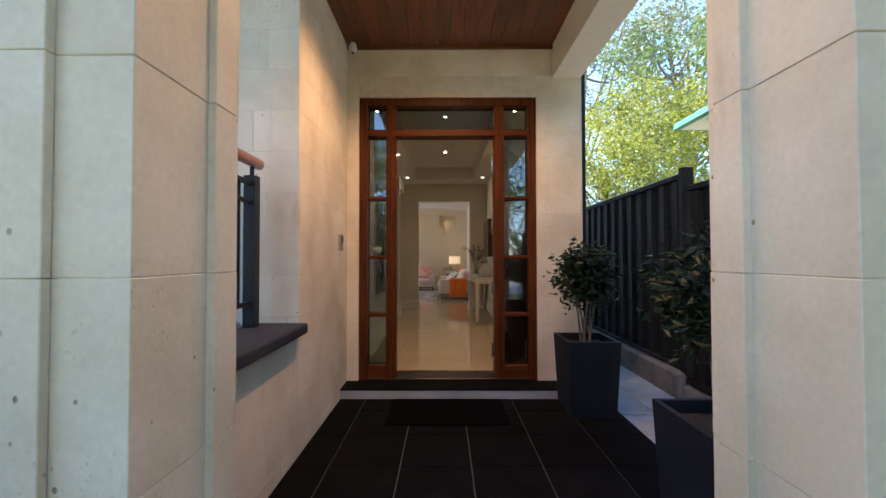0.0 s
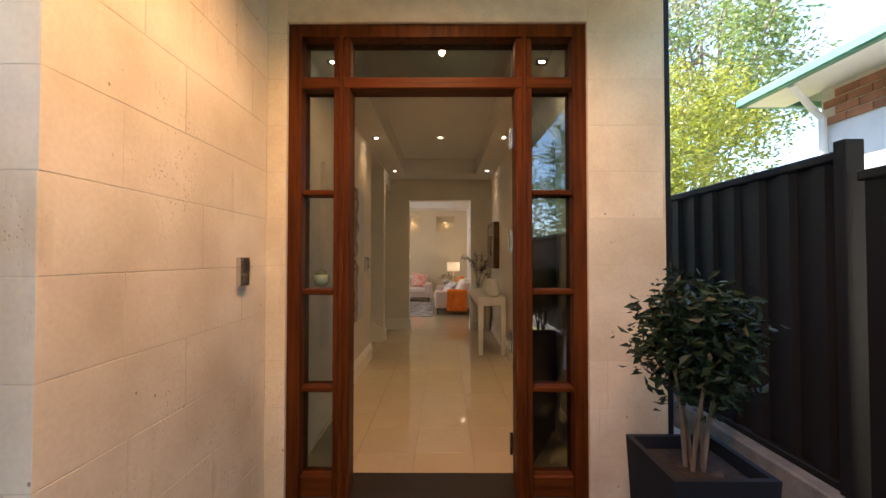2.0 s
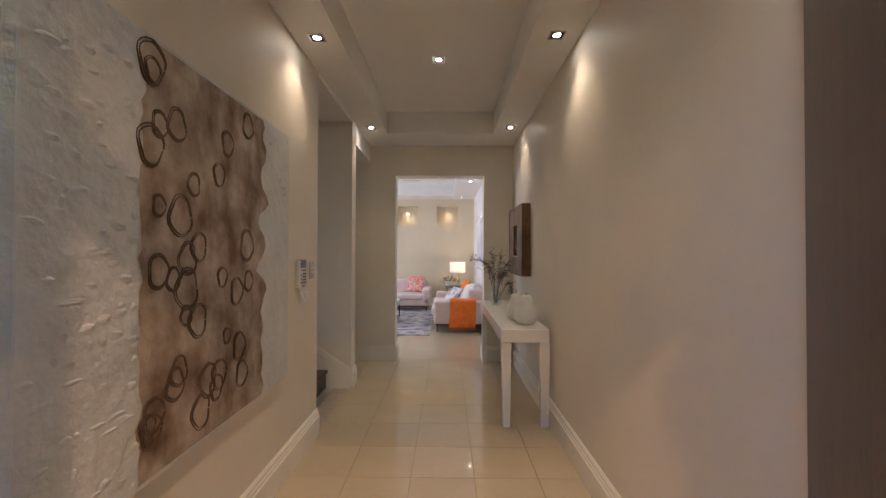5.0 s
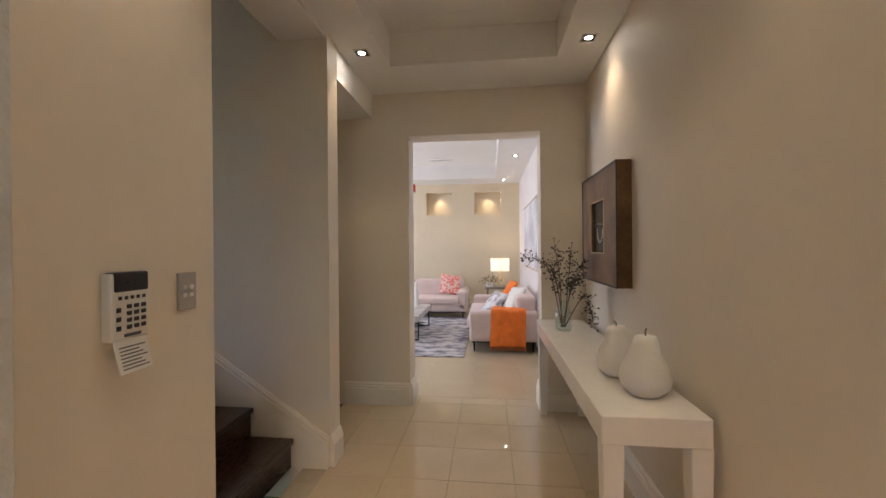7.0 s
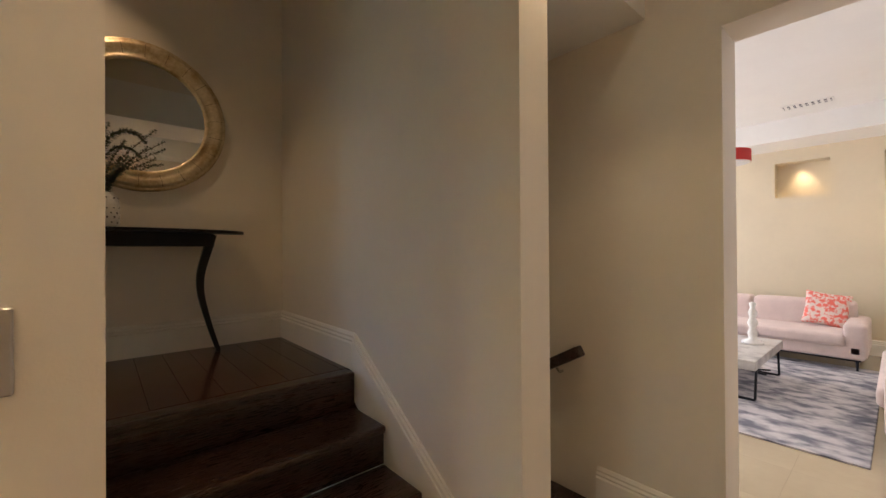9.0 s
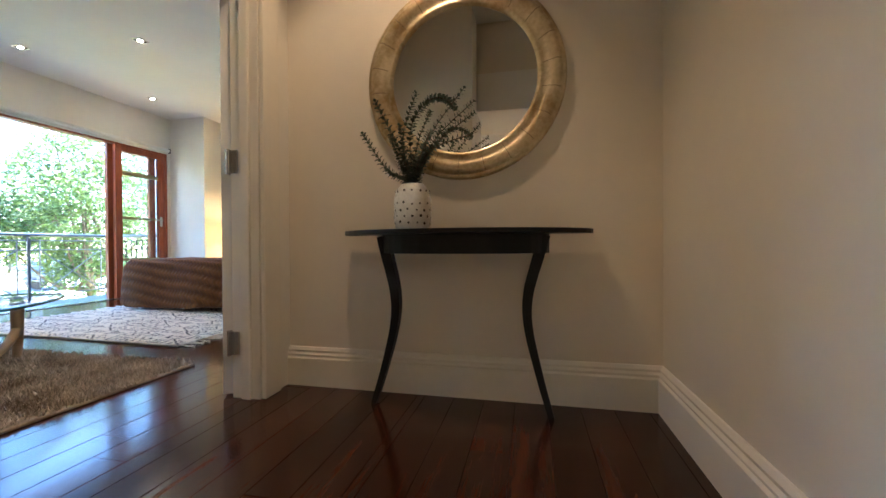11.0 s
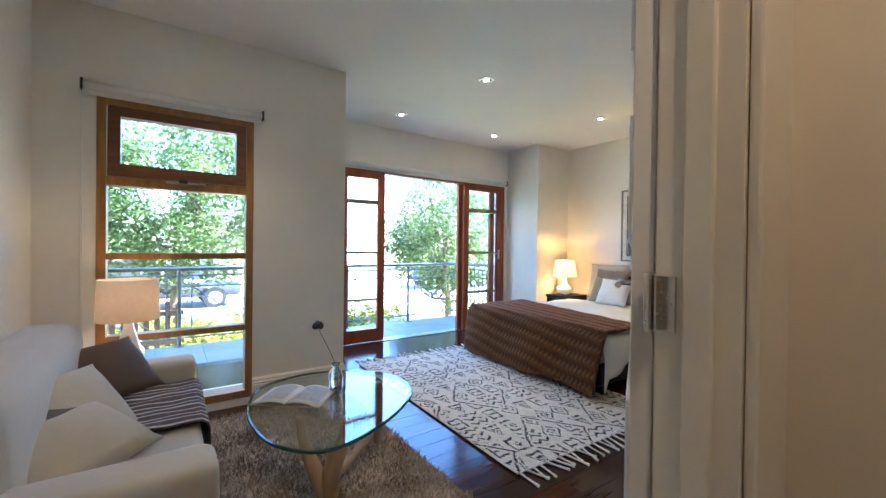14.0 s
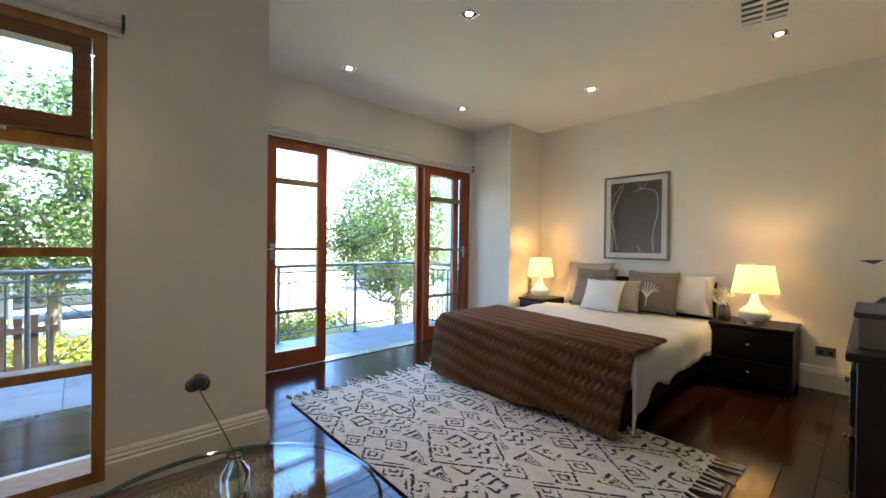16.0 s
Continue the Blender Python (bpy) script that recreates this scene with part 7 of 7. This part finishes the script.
# hedge and garden before the balcony
c, pts = crown_points((-3.8, -3.4, 0.05), (3.2, 0.6, 0.35), 120, 40, 0.12, 41)
hedge = leaf_mesh("shrub_bed", pts, 0.06, 41, M["lime_leaf"], None, 0.2)
tagged(hedge, "low sunlit yellow-green shrubs before the balcony", "shrubs", kind="stuff")
gate = thing("picket_gate", pose(-1.2, -2.6, -0.2), "dark timber picket gate in the garden", "gate")
for k in range(12):
    part("picket", B(-0.9 + k * 0.15, -0.82 + k * 0.15, -0.02, 0.02, 0.0, 0.95 + 0.04 * (k % 2), bev=0.006), M["ebony"], gate)
for z in (0.25, 0.75):
    part("rail", B(-0.95, 0.95, 0.02, 0.05, z, z + 0.08), M["ebony"], gate)
ub = thing("utility_box", pose(-0.9, -6.9, -0.2), "pale grey electrical cabinet by the street", "utility box")
part("cabinet", B(-0.45, 0.45, -0.3, 0.3, 0.0, 1.5, bev=0.02), M["paver"], ub)
part("lid", B(-0.48, 0.48, -0.33, 0.33, 1.5, 1.56, bev=0.01), M["paver"], ub)


def parked_car(m, label, paint):
    t = thing("parked_car", m, label, "car")
    prof = [(-2.1, 0.35), (-2.1, 0.75), (-1.2, 0.88), (-0.7, 1.35), (0.7, 1.42), (1.45, 0.98), (2.05, 0.88), (2.1, 0.35)]
    bm = bmesh.new()
    lo = [bm.verts.new((x, -0.82 if z < 1 else -0.64, z)) for x, z in prof]
    hi = [bm.verts.new((x, 0.82 if z < 1 else 0.64, z)) for x, z in prof]
    n = len(prof)
    for i in range(n):
        bm.faces.new((lo[i], lo[(i + 1) % n], hi[(i + 1) % n], hi[i]))
    bm.faces.new(lo), bm.faces.new(hi[::-1])
    bmesh.ops.bevel(bm, geom=bm.edges[:], offset=0.06, segments=3, affect="EDGES")
    part("body", bm, paint, t, smooth=True)
    for s in (-1, 1):
        part("side_window", prism(bmesh.new(), [(-1.0, 0.93), (-0.62, 1.28), (0.62, 1.34), (1.15, 0.97)], -0.006, 0.006), M["dark_plastic"], t).matrix_basis = Matrix.Translation((0, s * 0.745, 0)) @ Matrix.Rotation(math.pi / 2 + s * 0.42, 4, "X") @ Matrix.Translation((0, -0.0, 0))
        for x in (-1.35, 1.35):
            w = part("wheel", tube(bmesh.new(), [(x, s * 0.66, 0.32), (x, s * 0.85, 0.32)], 0.32, 24), M["dark_plastic"], t)
            part("rim", tube(bmesh.new(), [(x, s * 0.84, 0.32), (x, s * 0.862, 0.32)], 0.2, 16), M["chrome"], w)
    return t


parked_car(pose(-1.7, -9.0, -0.17, 0, 0, 4), "dark parked car in the sunny street", mat("dark_car_paint", (0.02, 0.022, 0.025), 0.2, vary=0.05, scale=2, coat=0.6))
parked_car(pose(-13.5, -10.2, -0.17, 0, 0, -3), "dark parked car in the sunny street", mat("grey_car_paint", (0.06, 0.07, 0.08), 0.2, vary=0.05, scale=2, coat=0.6))


def house(x0, x1, y0, y1, eave, label, wall_mat):
    t = thing("house", pose(0, 0, -0.2), label, "house")
    part("wall", B(x0, x1, y0, y1, 0.0, eave), wall_mat, t)
    bm = bmesh.new()
    o = 0.45
    v = [bm.verts.new(p) for p in ((x0 - o, y0 - o, eave), (x1 + o, y0 - o, eave), (x1 + o, y1 + o, eave), (x0 - o, y1 + o, eave), ((x0 + x1) / 2, y0 + 2, eave + 1.7), ((x0 + x1) / 2, y1 - 2, eave + 1.7))]
    for f in ((0, 1, 4), (1, 2, 5, 4), (2, 3, 5), (3, 0, 4, 5), (3, 2, 1, 0)):
        bm.faces.new([v[i] for i in f])
    part("roof", bm, M["roof_tile"], t)
    return t


nb = house(4.05, 11.0, -7.0, 5.55, 3.22, "neighbour's house with orange brick band and green gutter", M["render_white"])
part("soffit", B(3.60, 4.05, -7.4, 6.0, 3.16, 3.19), M["render_white"], nb)
part("gutter", B(3.52, 3.61, -7.45, 6.05, 3.16, 3.26, bev=0.015), M["green_trim"], nb, "green metal gutter")
part("gutter", B(3.52, 9.0, 5.98, 6.06, 3.16, 3.26, bev=0.015), M["green_trim"], nb, "green metal gutter")
part("brick_backing", B(4.042, 4.052, -7.0, 5.55, 2.78, 3.17), M["mortar"], nb)
part("downpipe", tube(bmesh.new(), [(3.60, 5.4, 3.16), (3.9, 5.5, 2.95), (4.0, 5.5, 2.85), (4.0, 5.5, 0.0)], 0.035, 10), M["render_white"], nb)
far1 = house(-16, -4, -34, -27, 3.0, "far pale house across the street", M["render_white"])

# boundary fence of folded steel sheets on a concrete kerb
structure("fence_kerb", B(1.93, 2.10, 3.30, 9.0, -0.3, 0.09, bev=0.012), M["concrete"], "rough concrete kerb under the fence", category="kerb")
structure("fence_kerb_near", B(1.96, 2.12, -3.0, 3.30, -0.3, -0.01, bev=0.012), M["concrete"], "rough concrete kerb under the fence", category="kerb")


def fence_run(y0, y1, z0, z1, label):
    t = thing("steel_fence", pose(0, 0, 0), label, "fence", "boundary fence")
    n = int((y1 - y0) / 0.21)
    for k in range(n):
        a = y0 + (y1 - y0) * k / n
        w = (y1 - y0) / n
        bm = bmesh.new()
        px = [(2.055, 0.0), (2.055, 0.42), (2.025, 0.52), (2.025, 0.9), (2.055, 1.0)]
        v0 = [bm.verts.new((x, a + w * f, z0)) for x, f in px]
        v1 = [bm.verts.new((x, a + w * f, z1 - 0.03)) for x, f in px]
        for i in range(len(px) - 1):
            bm.faces.new((v0[i], v0[i + 1], v1[i + 1], v1[i]))
        part("sheet", bm, M["fence"], t)
    part("top_rail", B(2.005, 2.075, y0, y1, z1 - 0.05, z1, bev=0.008), M["fence"], t)
    part("bottom_rail", B(2.012, 2.07, y0, y1, z0 - 0.02, z0 + 0.03, bev=0.006), M["fence"], t)
    part("post", B(1.99, 2.085, y0 - 0.03, y0 + 0.03, z0 - 0.1, z1 + 0.04, bev=0.004), M["fence"], t)


fence_run(3.33, 9.0, 0.10, 1.745, "dark brown folded steel boundary fence")
fence_run(-3.0, 3.27, 0.02, 1.625, "dark brown folded steel boundary fence")

# ---- pieces of walls and floors ----
BLOCKS = {}


def block_mesh(w, h, d, c, material, key):
    k = (round(w, 3), round(h, 3), key)
    if k not in BLOCKS:
        bm = bmesh.new()
        a = [bm.verts.new((x, 0, z)) for x, z in ((0, 0), (w, 0), (w, h), (0, h))]
        b2 = [bm.verts.new((x, -d, z)) for x, z in ((c, c), (w - c, c), (w - c, h - c), (c, h - c))]
        e = [bm.verts.new((x, -d + c, z)) for x, z in ((0, 0), (w, 0), (w, h), (0, h))]
        for i in range(4):
            j = (i + 1) % 4
            bm.faces.new((a[i], a[j], e[j], e[i]))
            bm.faces.new((e[i], e[j], b2[j], b2[i]))
        bm.faces.new(b2)
        me = bpy.data.meshes.new(key)
        bmesh.ops.recalc_face_normals(bm, faces=bm.faces)
        bm.to_mesh(me)
        bm.free()
        me.materials.append(material)
        BLOCKS[k] = me
    return BLOCKS[k]


def coursed(parent, origin, rz, length, z0, z1, phase, course, blen, depth, material, name, holes=(), gap=0.003, chamfer=0.0008, seed=1):
    """Courses of blocks on a face that starts at origin and runs along its local x; the face looks along local -y."""
    rnd = random.Random(seed)
    k = math.floor((z0 - phase) / course)
    row = 0
    while phase + k * course < z1 - 1e-6:
        lo, hi = max(z0, phase + k * course), min(z1, phase + (k + 1) * course)
        x = -blen * (0.5 if row % 2 else rnd.uniform(0.0, 0.2))
        while x < length:
            bl = blen * rnd.uniform(0.85, 1.15)
            segs = [(max(0, x), min(length, x + bl))]
            for a, b2, hl, hh in holes:
                if hi > hl + 1e-6 and lo < hh - 1e-6:
                    nxt = []
                    for s, e in segs:
                        if e <= a or s >= b2:
                            nxt.append((s, e))
                        else:
                            nxt += [(s, a)] if s < a else []
                            nxt += [(b2, e)] if e > b2 else []
                    segs = nxt
            for s, e in segs:
                if e - s > 0.03 and hi - lo > 0.02:
                    ob = new(name, block_mesh(round((e - s - gap) / 0.01) * 0.01 if e - s > 0.2 else e - s - gap, hi - lo - gap, depth, chamfer, material, name))
                    ob.matrix_basis = pose(origin[0], origin[1], 0, 0, 0, rz) @ Matrix.Translation((s + gap / 2, 0, lo + gap / 2))
                    ob.parent = parent
            x += bl
        k += 1
        row += 1


coursed(wall_facade, (-0.80, 3.435), 0, 2.0, -0.08, 3.0, 1.18, 0.236, 0.60, 0.015, M["stone"], "stone_block", [(0.10, 1.62, -1, 2.42)], seed=2)
coursed(wall_porch, (-0.815, 2.30), 90, 1.12, -0.08, 2.86, 1.18, 0.236, 0.62, 0.015, M["stone"], "stone_block", seed=3)
coursed(wall_porch, (-1.28, 2.315), 0, 0.48, 0.5, 3.4, 1.18, 0.236, 0.5, 0.015, M["stone"], "stone_block", seed=4)
coursed(wall_pier, (-1.48, 2.315), 0, 0.20, 0.62, 3.4, 1.18, 0.236, 0.5, 0.015, M["stone"], "stone_block", seed=5)
coursed(bpy.data.objects["wall_balcony"], (-0.815, 0.30), 90, 1.99, -0.08, 0.60, 1.18 - 0.236 * 5, 0.30, 0.62, 0.015, M["stone"], "stone_block", seed=6)
coursed(wall_facade, (1.20, 3.435), 90, 0.26, -0.08, 3.0, 1.18, 0.236, 0.6, 0.01, M["stone"], "stone_block", seed=7)
# reveals of the door opening in stone
for x, rz in ((-0.70, 90), (0.82, -90)):
    coursed(wall_facade, (x - (0.0 if rz > 0 else 0.0), 3.42 if rz > 0 else 3.45), rz, 0.03, 0.0, 2.42, 1.18, 0.236, 0.6, 0.004, M["stone"], "stone_block", seed=8)


def pillar(x0, x1, y0, y1, label, seed):
    t = thing("gate_pillar", pose(0, 0, 0), label, "pillar", "limestone gate pillars")
    part("core", B(x0 + 0.001, x1 - 0.001, y0 + 0.001, y1 - 0.001, -0.2, 2.86), M["mortar"], t)
    for k in range(-4, 6):
        lo, hi = max(-0.08, 1.01 + 0.36 * k), min(2.86, 1.01 + 0.36 * (k + 1))
        if hi - lo < 0.05:
            continue
        s = 0.001 + 0.003 * abs(noise.noise((k * 1.7, seed, 0)))
        part("stone_block", B(x0 - s, x1 + s, y0 - s, y1 + s, lo + 0.0005, hi - 0.0005, bev=0.0016, seg=1), M["stone"], t)
        # raised vertical band on the inner face and on the front
        inner = x1 if x1 < 0.1 else x0
        d = 0.018 if x1 < 0.1 else -0.018
        part("stone_band", B(min(inner, inner + d), max(inner, inner + d), y0 + 0.20, y1 - 0.04, lo + 0.0005, hi - 0.0005, bev=0.0016, seg=1), M["stone"], t)
        mid = (x0 + x1) / 2
        part("stone_band", B(x0 + 0.05 if x1 > 0.1 else x0, mid + 0.04 if x1 < 0.1 else x1, y0 - 0.02, y0 - 0.002, lo + 0.0005, hi - 0.0005, bev=0.0016, seg=1), M["stone"], t)
    return t


pillar(-0.80, -0.47, 0.68, 1.00, "pale limestone gate pillar with raised bands", 1)
pillar(0.63, 1.02, 0.62, 0.94, "pale limestone gate pillar with raised bands", 2)


def tile_floor(parent, x0, x1, y0, y1, z, w, h, material, name, gap=0.003, thick=0.01, ox=0.0, oy=0.0, bond=0.0, chamfer=0.0012):
    """Square pieces over a rectangle, cut at its edges."""
    row = 0
    y = y0 - oy
    while y < y1 - 1e-6:
        x = x0 - ox - (bond * w if row % 2 else 0)
        while x < x1 - 1e-6:
            a, b2, c2, d = max(x, x0), min(x + w, x1), max(y, y0), min(y + h, y1)
            if b2 - a > 0.012 and d - c2 > 0.012:
                ob = new(name, block_mesh(b2 - a - gap, d - c2 - gap, thick, chamfer, material, name + str(chamfer)))
                ob.matrix_basis = Matrix(((1, 0, 0, a + gap / 2), (0, 0, 1, c2 + gap / 2), (0, -1, 0, z - thick), (0, 0, 0, 1)))
                ob.parent = parent
            x += w
        y += h
        row += 1


tile_floor(floor_hall, -0.80, 0.90, 3.58, 8.40, 0.0, 0.36, 0.36, M["porcelain"], "floor_tile", 0.0018, 0.01, 0.005, 0.0)
tile_floor(floor_recess, -1.06, -0.80, 7.40, 8.20, 0.0, 0.36, 0.36, M["porcelain"], "floor_tile", 0.0022, 0.01, 0.0, 0.1)
tile_floor(floor_living, -2.6, 0.78, 8.40, 13.30, 0.0, 0.45, 0.45, M["porcelain"], "floor_tile", 0.0004, 0.01, 0.1, 0.0, chamfer=0.0002)
structure("floor_living_far", B(-4.2, -2.6, 8.40, 13.30, -0.01, 0.0), M["porcelain"], "polished cream porcelain floor", category="floor")
tile_floor(floor_porch, -0.80, 1.30, -1.2, 3.22, -0.08, 0.385, 0.385, M["slate"], "slate_tile", 0.006, 0.01, 0.18, 0.06)
tile_floor(path_side, 1.30, 1.96, -1.2, 8.6, -0.12, 0.40, 0.40, M["paver"], "paver", 0.008, 0.012, 0.1, 0.2)
tile_floor(floor_balcony, -6.75, -1.06, 0.32, 2.46, 0.622, 0.45, 0.45, M["balcony"], "balcony_tile", 0.004, 0.012)


def boards(parent, x0, x1, y0, y1, w, z, seed):
    rnd = random.Random(seed)
    y = y0
    while y < y1 - 0.01:
        b2 = min(y + w, y1)
        x = x0 - rnd.uniform(0, 1.2)
        while x < x1:
            ln_ = rnd.choice((1.2, 1.5, 1.8, 2.1))
            a, e = max(x, x0), min(x + ln_, x1)
            if e - a > 0.05:
                ob = new("floorboard", block_mesh(round(e - a, 2), b2 - y - 0.0015, 0.012, 0.0012, M["jarrah"], "floorboard"))
                ob.matrix_basis = Matrix(((1, 0, 0, a), (0, 0, 1, y), (0, -1, 0, z - 0.012), (0, 0, 0, 1)))
                ob.parent = parent
            x += ln_
        y = b2


boards(floor_bed, -6.60, -1.30, 1.62, 5.60, 0.13, L, 1)
boards(floor_landing, -2.89, -1.38, 5.60, 6.285, 0.13, L, 2)
boards(floor_landing, -2.89, -1.88, 6.285, 7.25, 0.13, L, 3)
# brick band of the neighbour's wall
n_rows = 4
for r in range(n_rows):
    y = 5.52 - (0.12 if r % 2 else 0)
    while y > -1.0:
        ob = new("brick", block_mesh(0.23, 0.076, 0.012, 0.002, M["brick"], "brick"))
        ob.matrix_basis = Matrix(((0, 1, 0, 4.042), (-1, 0, 0, y), (0, 0, 1, 2.78 + r * 0.086), (0, 0, 0, 1)))
        ob.parent = nb
        y -= 0.24
